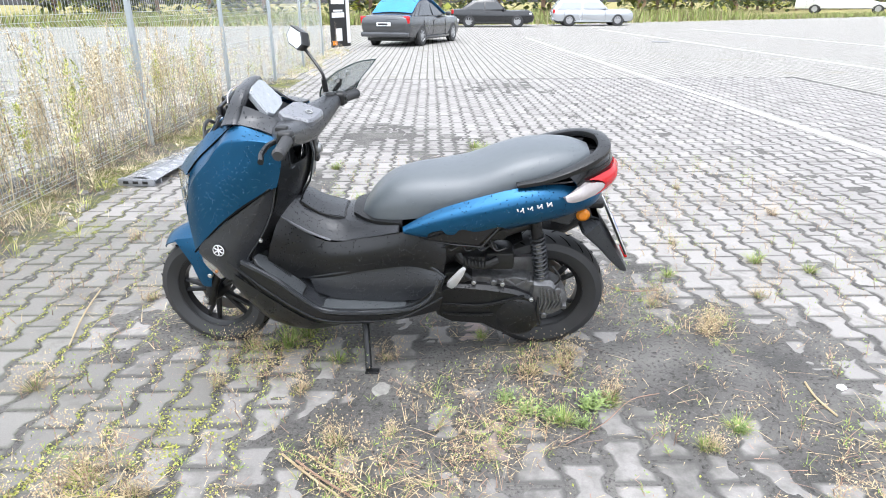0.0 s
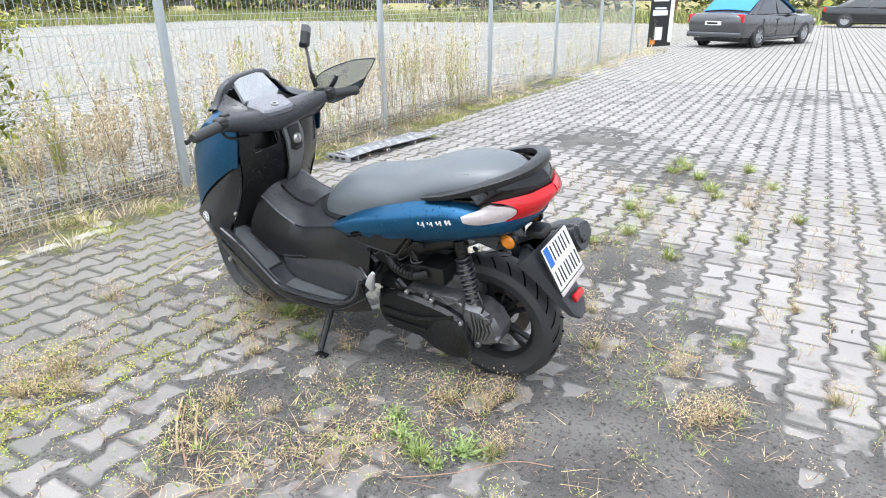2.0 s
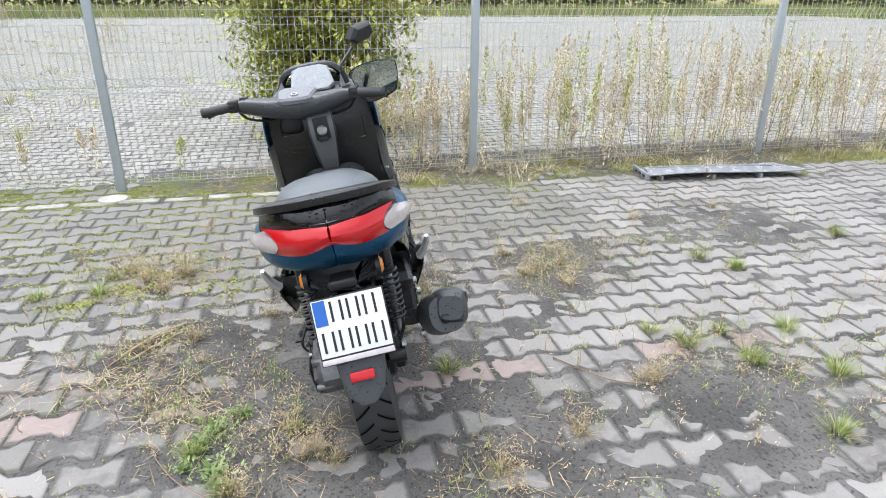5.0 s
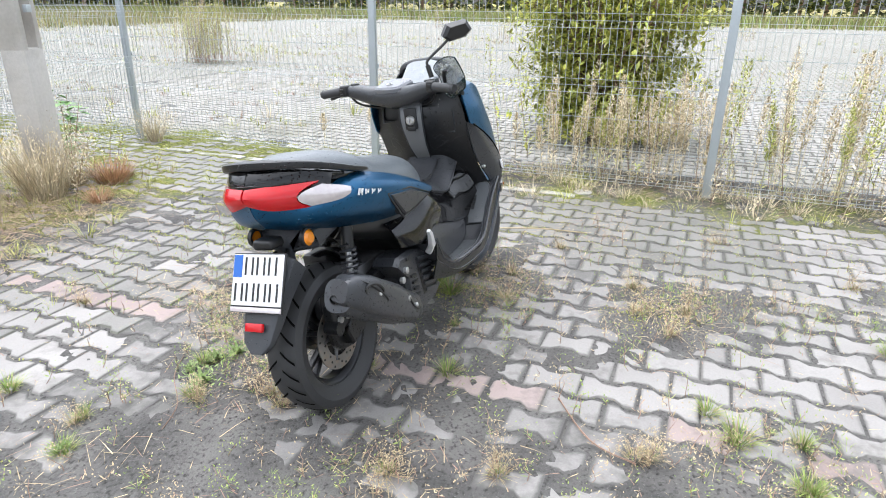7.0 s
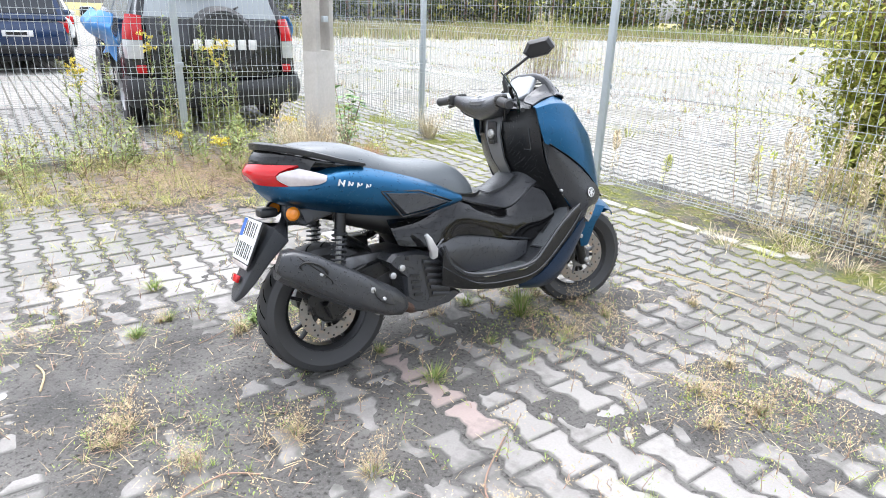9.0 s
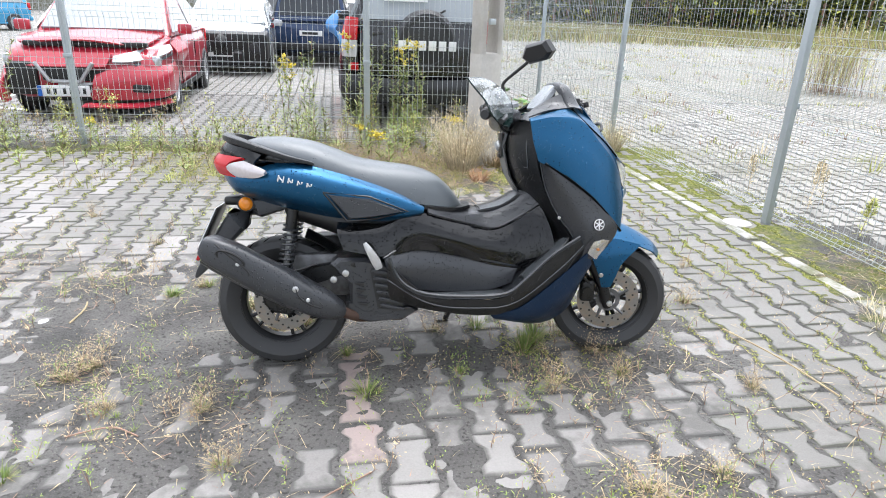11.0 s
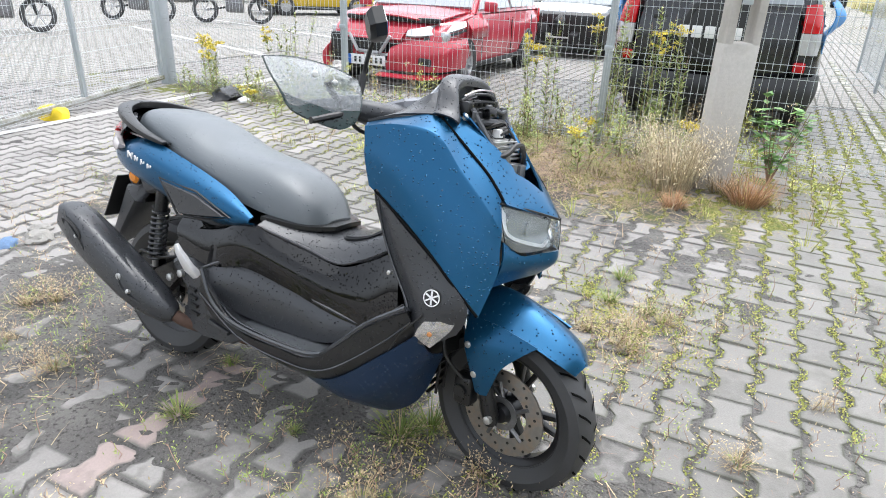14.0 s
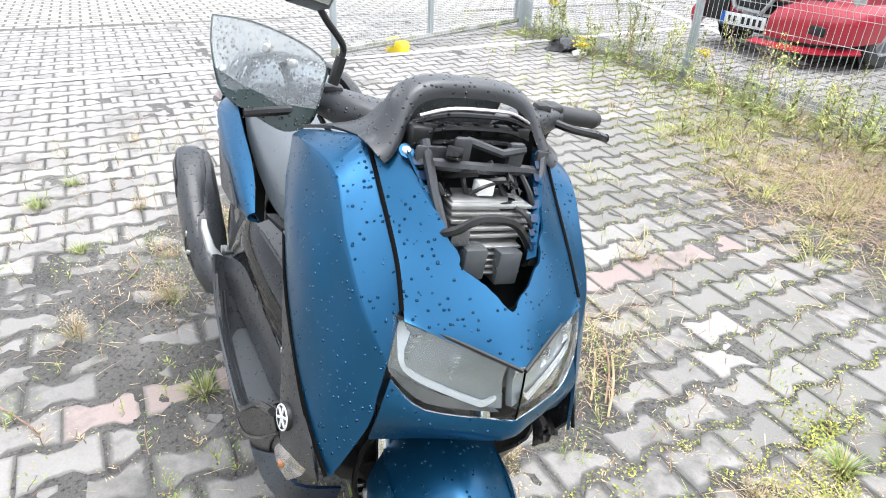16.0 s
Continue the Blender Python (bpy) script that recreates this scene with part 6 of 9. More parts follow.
on_bar("cap", lambda bm: (slab(bm, [(-0.075, 0.030), (-0.062, -0.048), (-0.04, -0.058), (0.04, -0.058), (0.062, -0.048), (0.075, 0.030), (0.052, 0.055), (-0.052, 0.055)], 0, 0.022, 0.008, "z"),
                          bmesh.ops.transform(bm, matrix=Matrix.Translation((0.178, 0, 0.949)) @ Matrix.Rotation(radians(-14), 4, "Y") @ Matrix.Rotation(radians(-90), 4, "Z"), verts=bm.verts)), M_DASH, "light grey handlebar cap beaded with rain")
on_bar("cap_badge", lambda bm: lathe(bm, [(0.008, 0.0), (0.0125, 0.0), (0.0125, 0.003), (0.008, 0.003), (0.008, 0.0)], 24, "z", Matrix.Translation((0.150, 0, 0.966)) @ Matrix.Rotation(radians(-14), 4, "Y")), M_METAL)
for s in (1, -1):
    on_bar("grip", lambda bm: tube(bm, [(0.128, s * 0.222, 0.952), (0.122, s * 0.236, 0.951), (0.121, s * 0.238, 0.951), (0.108, s * 0.322, 0.943), (0.107, s * 0.327, 0.943), (0.104, s * 0.338, 0.942)], [0.015, 0.015, 0.018, 0.017, 0.019, 0.014], 14), M_TYRE, "black rubber grip")
    on_bar("switchgear", lambda bm: [box(bm, (0.130, s * 0.222, 0.952), (0.046, 0.038, 0.046), 0.010, segs=3), box(bm, (0.108, s * 0.224, 0.955), (0.012, 0.022, 0.014), 0.003), box(bm, (0.110, s * 0.226, 0.938), (0.012, 0.016, 0.010), 0.003)], M_INK, "black switch housing")
    on_bar("brake_lever", lambda bm: tube(bm, catmull([(0.155, s * 0.215, 0.945), (0.175, s * 0.25, 0.938), (0.172, s * 0.30, 0.930), (0.160, s * 0.330, 0.922), (0.158, s * 0.338, 0.921)], 5), [0.008] * 19 + [0.006, 0.009], 8), M_BLACK, "brake lever")
    on_bar("control_cable", lambda bm: tube(bm, catmull([(0.15, s * 0.215, 0.925), (0.165, s * 0.19, 0.895), (0.19, s * 0.13, 0.875), (0.21, s * 0.07, 0.87)], 5), 0.005, 6), M_INK)
on_bar("clamp", lambda bm: box(bm, (0.150, -0.195, 0.968), (0.03, 0.035, 0.02), 0.006), M_INK)
on_bar("clamp", lambda bm: box(bm, (0.155, 0.19, 0.968), (0.035, 0.03, 0.022), 0.008), M_INK)
MIRROR_AT = Vector((0.234, -0.216, 1.112))
bm = bmesh.new()
tube(bm, [(0.140, -0.130, 0.955), (0.140, -0.120, 1.0)], 0.0095, 10)
tube(bm, catmull([(0.140, -0.120, 0.998), (0.145, -0.122, 1.02), (0.185, -0.165, 1.06), (0.222, -0.198, 1.095)], 5), 0.0055, 8)
part("mirror_stem", bm, M_INK, scooter, "thin black mirror stem")
MIRROR_M = Matrix.Translation(MIRROR_AT) @ Matrix.Rotation(radians(-49), 4, "Z") @ Matrix.Rotation(radians(17), 4, "X") @ Matrix.Rotation(radians(-8), 4, "Y")
bm = bmesh.new()
slab(bm, [(-0.062, -0.006), (-0.038, -0.032), (0.030, -0.030), (0.058, -0.008), (0.042, 0.030), (-0.036, 0.030)], 0.014, -0.022, 0.012)
bmesh.ops.transform(bm, matrix=MIRROR_M, verts=bm.verts)
mirror = part("mirror_housing", bm, M_INK, scooter, "black angular mirror housing")
bm = bmesh.new()
slab(bm, [(-0.056, -0.005), (-0.034, -0.028), (0.027, -0.026), (0.052, -0.006), (0.038, 0.026), (-0.032, 0.026)], 0.0135, 0.0160)
bmesh.ops.transform(bm, matrix=MIRROR_M, verts=bm.verts)
part("mirror_glass", bm, M_MIRROR, mirror, "mirror glass")
# smoked wind deflector on the brake side
M_BAND = mat("dark_green_acrylic", (0.012, 0.028, 0.026), 0.08, var=0.03, bump=0.0, drops=0.5, spec=0.6)
shield = panel("wind_deflector", [
    [(-0.015, -0.300, 1.018), (0.012, -0.305, 0.985), (0.045, -0.302, 0.948), (0.068, -0.290, 0.908)],
    [(0.040, -0.245, 1.022), (0.062, -0.252, 0.985), (0.085, -0.252, 0.935), (0.100, -0.245, 0.886)],
    [(0.100, -0.178, 1.008), (0.118, -0.188, 0.972), (0.132, -0.198, 0.925), (0.138, -0.200, 0.872)],
    [(0.138, -0.142, 0.985), (0.160, -0.150, 0.955), (0.168, -0.157, 0.925), (0.160, -0.168, 0.890)]], M_SHIELD, 1, "smoked acrylic wind deflector beaded with rain", 4, 4, 0.004)
panel("deflector_band", [[(0.043, -0.306, 0.946), (0.070, -0.293, 0.906)], [(0.085, -0.257, 0.926), (0.103, -0.248, 0.884)], [(0.130, -0.204, 0.915), (0.142, -0.203, 0.870)], [(0.168, -0.162, 0.918), (0.164, -0.171, 0.888)]], M_BAND, 1, "dark lower band", 3, 4, 0.003, parent=shield)
bm = bmesh.new()
tube(bm, catmull([(-0.015, -0.301, 1.018), (0.012, -0.306, 0.985), (0.045, -0.304, 0.948), (0.068, -0.292, 0.908), (0.100, -0.247, 0.886), (0.138, -0.202, 0.872), (0.160, -0.170, 0.890), (0.168, -0.159, 0.925), (0.160, -0.152, 0.955), (0.138, -0.144, 0.985), (0.100, -0.180, 1.009), (0.040, -0.247, 1.023), (-0.015, -0.301, 1.018)], 3), 0.0022, 5)
part("deflector_edge", bm, M_BAND, shield)
for q in ((0.080, -0.228, 0.990), (0.112, -0.192, 0.975)):
    bolt(q, 0.008, (0.8, -0.6, 0.1), M_METAL, "bolt", shield)
bm = bmesh.new()
tube(bm, [(0.125, -0.19, 0.935), (0.105, -0.198, 0.958), (0.100, -0.205, 0.975)], 0.008, 8)
part("deflector_bracket", bm, M_INK, shield)
# ---- white-painted paver row, pole, gate, sign, loose pieces ----
kerb = empty("edging_kerb", Matrix(), "row of dirty white-painted pavers beside the fence", "kerb", kind="structure")
white_paver_mesh = None
for i in range(-46, 2):
    y0 = -0.12 + i * 0.30
    if white_paver_mesh is None:
        bm = bmesh.new()
        # each block is one white-painted paver of the row, not a kerbstone
        box(bm, (0, 0, -0.04), (0.088, 0.272, 0.10), 0.012)
        ob = part("kerb_piece", bm, M_PALECONCRETE, kerb)
        white_paver_mesh = ob.data
    else:
        ob = new("kerb_piece", white_paver_mesh)
        ob.parent = kerb
    ob.matrix_basis = Matrix.Translation((-2.26 - 0.019 * y0, y0, -0.003 + 0.004 * math.sin(i * 2.7))) @ Matrix.Rotation(TURN + 0.02 * math.sin(i * 5.1), 4, "Z")
# painted bay lines
M_LINE = mat("worn_white_line", (0.62, 0.62, 0.60), 0.8, var=0.2, scale=8, fine=80, col2=(0.45, 0.44, 0.43), mix=(0.5, 0.62), space="World")
for x0, y0, x1, y1, w in ((4.55, -0.9, 3.55, 24.0, 0.11), (9.3, 11.0, 8.2, 31.5, 0.12), (14.0, 14.0, 13.0, 32.0, 0.12), (4.44, -0.75, 5.6, -14.0, 0.10), (2.9, -5.7, 12.6, -9.0, 0.11), (4.6, -9.5, 15.0, -12.6, 0.11), (6.5, -13.5, 16, -17, 0.11)):
    d = Vector((x1 - x0, y1 - y0, 0))
    bm = bmesh.new()
    box(bm, (0, 0, 0), (d.length, w, 0.004), 0.0)
    ob = tagged(part("bay_line", bm, M_LINE), "worn white painted bay line", "marking", kind="structure")
    ob.matrix_world = Matrix.Translation((x0 + d.x / 2, y0 + d.y / 2, 0.0035)) @ Matrix.Rotation(math.atan2(d.y, d.x), 4, "Z")
# drain covers
for x, y, r in ((7.9, 21.0, 0.32), (-2.33, -1.52, 0.10), (-2.38, 0.35, 0.07)):
    bm = bmesh.new()
    lathe(bm, [(0.0, 0.008), (r * 0.96, 0.008), (r, 0.0), (r, -0.02)], 28, "z")
    ob = tagged(part("drain_cover", bm, M_CAST if r > 0.2 else M_POLE), "flat round cover set in the paving", "cover")
    ob.matrix_world = Matrix.Translation((x, y, 0.0))

# concrete pole with long slots
pole_m = Matrix.Translation((-0.84, -3.36, 0)) @ Matrix.Rotation(radians(24), 4, "Z")
pole = empty("concrete_pole", pole_m, "weathered grey concrete pole with long slots", "pole")
bm = bmesh.new()
for s in (1, -1):
    box(bm, (s * 0.086, 0, 3.4), (0.058, 0.17, 7.0), 0.014)
box(bm, (0, 0, 0.43), (0.234, 0.174, 1.14), 0.016)
for z0, z1 in ((1.48, 1.80), (2.3, 2.6), (3.3, 3.6)):
    box(bm, (0, 0, (z0 + z1) / 2), (0.13, 0.150, z1 - z0), 0.03)
part("pole_shaft", bm, M_POLE, pole)
bm = bmesh.new()
box(bm, (0.03, 0.11, 1.26), (0.06, 0.03, 0.05), 0.005)
part("bracket", bm, M_GALV, pole, "small rusty steel bracket")

# gate leaf standing open, big gate post
gate_post = empty("gate_post", Matrix.Translation((5.53, -4.05, 0)), "thick square galvanised gate post", "post")
part("post_tube", post_mesh(0.13, 0.13, 2.3), M_GALV, gate_post)
a, b = Vector((5.45, -3.9, 0)), Vector((4.36, -1.28, 0))
gd = b - a
gate = empty("gate_leaf", Matrix.Translation(a) @ Matrix.Rotation(math.atan2(gd.y, gd.x), 4, "Z"), "pale galvanised wire gate leaf standing open", "gate")
gl = gd.length
for x in (0.03, gl / 2 + 0.12, gl - 0.03):
    bm = bmesh.new()
    box(bm, (x, 0, 1.05), (0.05, 0.04, 1.95), 0.004)
    part("gate_upright", bm, M_GALV, gate)
for z in (0.10, 2.0):
    bm = bmesh.new()
    box(bm, (gl / 2, 0, z), (gl, 0.045, 0.05), 0.004)
    part("gate_bar", bm, M_PALECONCRETE if z < 1 else M_GALV, gate)
mesh_ob = part("gate_mesh", fence_panel_mesh(gl - 0.1), M_WIRE, gate, smooth=False)
mesh_ob.matrix_basis = Matrix.Translation((gl / 2, 0, 0))
# fence from the gate post on towards the first post
fence("mesh_fence", Vector((2.91, -4.10, 0)), Vector((1, 0.012, 0)).normalized(), 1, 0, 0.06, 0.04)

# banner on the fence
banner = empty("fence_banner", Matrix.Translation((-2.80, 17.6, 0)) @ Matrix.Rotation(radians(62), 4, "Z"), "black and white banner sign tied to the fence", "sign")
bm = bmesh.new()
box(bm, (0, 0, 1.0), (0.95, 0.01, 1.8), 0.0)
part("banner_sheet", bm, M_INK, banner)
for z, w, h in ((1.55, 0.5, 0.10), (1.36, 0.62, 0.12), (1.12, 0.45, 0.05), (1.0, 0.6, 0.14), (0.45, 0.3, 0.35)):
    bm = bmesh.new()
    box(bm, (-0.08, -0.008, z), (w, 0.006, h), 0.0)
    part("banner_bar", bm, M_WHITE, banner)
bm = bmesh.new()
box(bm, (0.40, -0.008, 1.05), (0.16, 0.006, 1.7), 0.0)
part("banner_edge", bm, M_WHITE, banner)
bm = bmesh.new()
box(bm, (-0.3, -0.008, 0.22), (0.22, 0.006, 0.12), 0.0)
part("banner_spot", bm, M_AMBER, banner)

# dark plastic car part lying by the fence
def lying_part():
    bm = bmesh.new()
    surf(bm, [[(0, -0.02, 0.05), (0.35, -0.01, 0.062), (0.75, 0.0, 0.055), (1.15, 0.01, 0.05), (1.42, -0.05, 0.085)],
              [(0.01, 0.10, 0.075), (0.35, 0.11, 0.080), (0.75, 0.12, 0.078), (1.12, 0.13, 0.066), (1.36, 0.06, 0.06)],
              [(0.02, 0.22, 0.055), (0.35, 0.23, 0.060), (0.75, 0.24, 0.055), (1.10, 0.25, 0.05), (1.28, 0.20, 0.05)],
              [(0.03, 0.30, 0.035), (0.35, 0.34, 0.03), (0.75, 0.36, 0.03), (1.05, 0.35, 0.03), (1.22, 0.30, 0.05)]], 5, 5, 0.006)
    box(bm, (0.0, 0.14, 0.035), (0.03, 0.30, 0.06), 0.006)
    for x in (0.12, 0.55, 0.95):
        box(bm, (x, 0.17, 0.02), (0.02, 0.34, 0.045), 0.004)
    tube(bm, [(0.05, 0.11, 0.083), (0.5, 0.12, 0.087), (1.1, 0.13, 0.076)], 0.010, 6)
    bmesh.ops.recalc_face_normals(bm, faces=bm.faces)
    return bm


# dark plastic, its base grey lifted to hold the sky's sheen on top
ob = tagged(part("car_trim_panel", lying_part(), mat("wet_trim_sky_sheen", (0.25, 0.258, 0.275), 0.26, var=0.12, scale=12, bump=0.03, drops=0.2)), "long dark wet plastic car trim lying by the fence", "car part")
ob.matrix_world = Matrix.Translation((-2.40, 2.60, -0.005)) @ Matrix.Rotation(radians(78), 4, "Z") @ Matrix.Scale(-1, 4, (0, 1, 0))
ob.matrix_world = Matrix.Translation((-2.02, 2.50, -0.005)) @ Matrix.Rotation(radians(84), 4, "Z")
for y in (0.06, 0.14, 0.22):
    bm = bmesh.new()
    box(bm, (-0.017, y, 0.037), (0.006, 0.045, 0.022), 0.003)
    part("slot", bm, M_INK, ob)


def lump(name, at, size, material, label, category, seed, flat=0.55):
    """A rough broken piece."""
    bm = bmesh.new()
    bmesh.ops.create_icosphere(bm, subdivisions=3, radius=1.0)
    for v in bm.verts:
        n = noise.noise(v.co * 1.7 + Vector((seed * 9.1, 0, 0))) * 0.35 + noise.noise(v.co * 5 + Vector((seed, 3, 0))) * 0.10
        v.co *= 1 + n
        v.co = Vector((v.co.x * size, v.co.y * size * 0.75, max(-0.2, v.co.z) * size * flat))
    o = tagged(part(name, bm, material), label, category)
    o.matrix_world = Matrix.Translation((at[0], at[1], ground_z(*at) + size * flat * 0.12)) @ Matrix.Rotation(seed * 1.3, 4, "Z")
    return o


M_STONE = mat("crumbled_concrete", (0.25, 0.24, 0.22), 0.9, var=0.3, scale=25, bump=0.3, bscale=90)
lump("concrete_chunk", (0.03, -0.325), 0.042, M_STONE, "crumbled pale concrete chunk by the side stand", "stone", 1, 0.35)
lump("concrete_chunk", (2.10, -0.27), 0.09, M_STONE, "broken concrete piece on the paving", "stone", 2, 0.5)
lump("concrete_chunk", (2.22, -0.36), 0.06, M_STONE, "broken concrete piece on the paving", "stone", 3, 0.5)
lump("crumpled_cloth", (2.17, -0.14), 0.07, mat("blue_rag", (0.11, 0.18, 0.30), 0.85, var=0.3, scale=20, bump=0.3), "crumpled faded blue rag on the paving", "cloth", 4, 0.4)
lump("yellow_bag", (4.72, -2.05), 0.14, mat("yellow_plastic", (0.75, 0.55, 0.02), 0.5, var=0.15, scale=15, bump=0.2), "bright yellow crumpled plastic by the gate", "bag", 5, 0.9)
lump("black_scrap", (4.25, -3.75), 0.22, M_GLOSS, "black broken plastic scrap in the weeds", "scrap", 6, 0.45)
lump("white_scrap", (3.98, -3.72), 0.09, M_WHITE, "small white plastic scrap", "scrap", 7, 0.5)
lump("leaf_scrap", (1.74, -0.32), 0.022, M_WHITE, "small pale leaf on the dirt", "leaf", 8, 0.3)
gg = random.Random(3)
for i in range(26):
    y = gg.uniform(0.4, 2.6)
    lump("pebble", (-2.33 - 0.019 * y + gg.gauss(0, 0.10), y), gg.uniform(0.012, 0.035), M_STONE, "small pale stone at the fence foot", "stone", i + 10, 0.6)["group"] = "stones at the fence"
# ---- plants ----
def leaf_mat(name, col, col2, var=0.25):
    return mat(name, col, 0.65, var=var, scale=30, fine=200, bump=0.02, col2=col2, mix=(0.35, 0.65), island=0.7, obj=0.25)


M_GRASS = leaf_mat("fresh_grass", (0.17, 0.26, 0.05), (0.30, 0.34, 0.10))
M_STRAW = leaf_mat("dry_straw", (0.50, 0.41, 0.24), (0.36, 0.27, 0.16))
M_PALE = leaf_mat("pale_seed_heads", (0.68, 0.58, 0.42), (0.54, 0.47, 0.31))
M_STEM = leaf_mat("brown_stems", (0.34, 0.21, 0.15), (0.22, 0.14, 0.10))
M_LEAF = leaf_mat("broad_leaf", (0.17, 0.25, 0.07), (0.27, 0.34, 0.13))
M_GOLD = leaf_mat("goldenrod_flower", (0.70, 0.58, 0.06), (0.55, 0.46, 0.09))
M_RUSTY = leaf_mat("rust_brown_grass", (0.55, 0.33, 0.18), (0.38, 0.22, 0.12))
M_BUSH = leaf_mat("shrub_leaf", (0.24, 0.31, 0.05), (0.46, 0.42, 0.08))
M_YELLOWGREEN = leaf_mat("yellow_green_leaf", (0.34, 0.40, 0.10), (0.52, 0.49, 0.16))
M_TREE = leaf_mat("far_foliage", (0.045, 0.075, 0.022), (0.10, 0.12, 0.035))
M_GOLDLEAF = leaf_mat("goldenrod_leaf", (0.15, 0.22, 0.055), (0.32, 0.34, 0.11))
M_DEADSTALK = leaf_mat("dead_brown_stalks", (0.27, 0.18, 0.11), (0.38, 0.28, 0.17))
M_FARSTRAW = leaf_mat("faded_far_straw", (0.36, 0.31, 0.17), (0.26, 0.22, 0.11))
M_FAROLIVE = leaf_mat("far_olive_grass", (0.17, 0.20, 0.06), (0.27, 0.26, 0.10))
M_MOSS = leaf_mat("moss", (0.24, 0.27, 0.045), (0.37, 0.36, 0.09))


class Leaves:
    """Gathers many blades and leaves into one mesh."""

    def __init__(self):
        self.v, self.f, self.m = [], [], []

    def blade(self, base, way, length, width, droop, k=0, segs=3):
        p, d = Vector(base), Vector(way).normalized()
        side = d.cross(Vector((0, 0, 1)))
        side = side.normalized() if side.length > 1e-4 else Vector((1, 0, 0))
        b = len(self.v)
        for i in range(segs):
            w = width * (1 - 0.75 * i / segs) * 0.5
            self.v += [tuple(p - side * w), tuple(p + side * w)]
            p = p + d * (length / segs)
            d = (d + Vector((0, 0, -droop / segs))).normalized()
        self.v.append(tuple(p))
        for i in range(segs - 1):
            a = b + 2 * i
            self.f.append((a, a + 1, a + 3, a + 2))
            self.m.append(k)
        self.f.append((b + 2 * segs - 2, b + 2 * segs - 1, b + 2 * segs))
        self.m.append(k)
        return p

    def leaf(self, at, way, up, length, width, k=0):
        at, d = Vector(at), Vector(way).normalized()
        s = d.cross(Vector(up))
        s = s.normalized() if s.length > 1e-4 else Vector((1, 0, 0))
        n = s.cross(d)
        b = len(self.v)
        self.v += [tuple(at), tuple(at + d * length * 0.45 + s * width / 2 + n * width * 0.1), tuple(at + d * length), tuple(at + d * length * 0.45 - s * width / 2 + n * width * 0.1)]
        self.f.append((b, b + 1, b + 2, b + 3))
        self.m.append(k)

    def stem(self, pts, r, k=0):
        b = len(self.v)
        for i, p in enumerate(pts):
            rr = r * (1 - 0.7 * i / len(pts))
            for a in (0, 2.1, 4.2):
                self.v.append((p[0] + rr * math.cos(a), p[1] + rr * math.sin(a), p[2]))
        for i in range(len(pts) - 1):
            for j in range(3):
                q = b + 3 * i
                self.f.append((q + j, q + (j + 1) % 3, q + 3 + (j + 1) % 3, q + 3 + j))
                self.m.append(k)

    def mesh(self, name, mats):
        me = bpy.data.meshes.new(name)
        me.from_pydata(self.v, [], self.f)
        for k in mats:
            me.materials.append(k)
        me.polygons.foreach_set("material_index", self.m)
        return me


def rnd_dir(g, tilt):
    a = g.uniform(0, 2 * math.pi)
    return Vector((math.cos(a) * tilt, math.sin(a) * tilt, 1.0)).normalized()


def tuft(L, g, x, y, z, r, h, n, k=0, width=0.0035, spread=0.7):
    for _ in range(n):
        a, q = g.uniform(0, 6.283), r * math.sqrt(g.random()) * 0.5
        d = Vector((math.cos(a), math.sin(a), 0)) * spread * g.uniform(0.2, 1.3) + Vector((0, 0, 1))
        L.blade((x + q * math.cos(a), y + q * math.sin(a), z), d, h * g.uniform(0.5, 1.1), width * g.uniform(0.7, 1.3), g.uniform(0.4, 1.6), k)


def weed(L, g, x, y, z, h, ks, kl, seed_heads=True, lean=0.12, leafy=1.0, sz=1.0):
    """A tall thin weed: stem, side twigs and many small leaves or seeds."""
    d = Vector((g.gauss(0, lean), g.gauss(0, lean), 1)).normalized()
    pts = [Vector((x, y, z)) + d * h * t + Vector((g.gauss(0, 0.006), g.gauss(0, 0.006), 0)) for t in (0, 0.3, 0.6, 0.85, 1.0)]
    L.stem(pts, 0.0016 + 0.0012 * h, ks)
    for i in range(int(74 * h * leafy)):
        t = g.uniform(0.15, 1.0)
        p = Vector((x, y, z)) + d * h * t
        a = g.uniform(0, 6.283)
        w = Vector((math.cos(a), math.sin(a), g.uniform(0.1, 1.0)))
        if seed_heads and t > 0.5:
            ln = g.uniform(0.02, 0.11) * (1.25 - t)
            q = p + w.normalized() * ln
            for _ in range(3):
                L.leaf(q + Vector((g.gauss(0, 0.012), g.gauss(0, 0.012), g.gauss(0, 0.02))), (g.gauss(0, 1), g.gauss(0, 1), g.uniform(0.2, 1.4)), (0, 0, 1), g.uniform(0.014, 0.034) * sz, g.uniform(0.007, 0.015) * sz, kl)
        else:
            L.leaf(p, w, (0, 0, 1), g.uniform(0.03, 0.075) * sz, g.uniform(0.006, 0.014) * sz, kl)


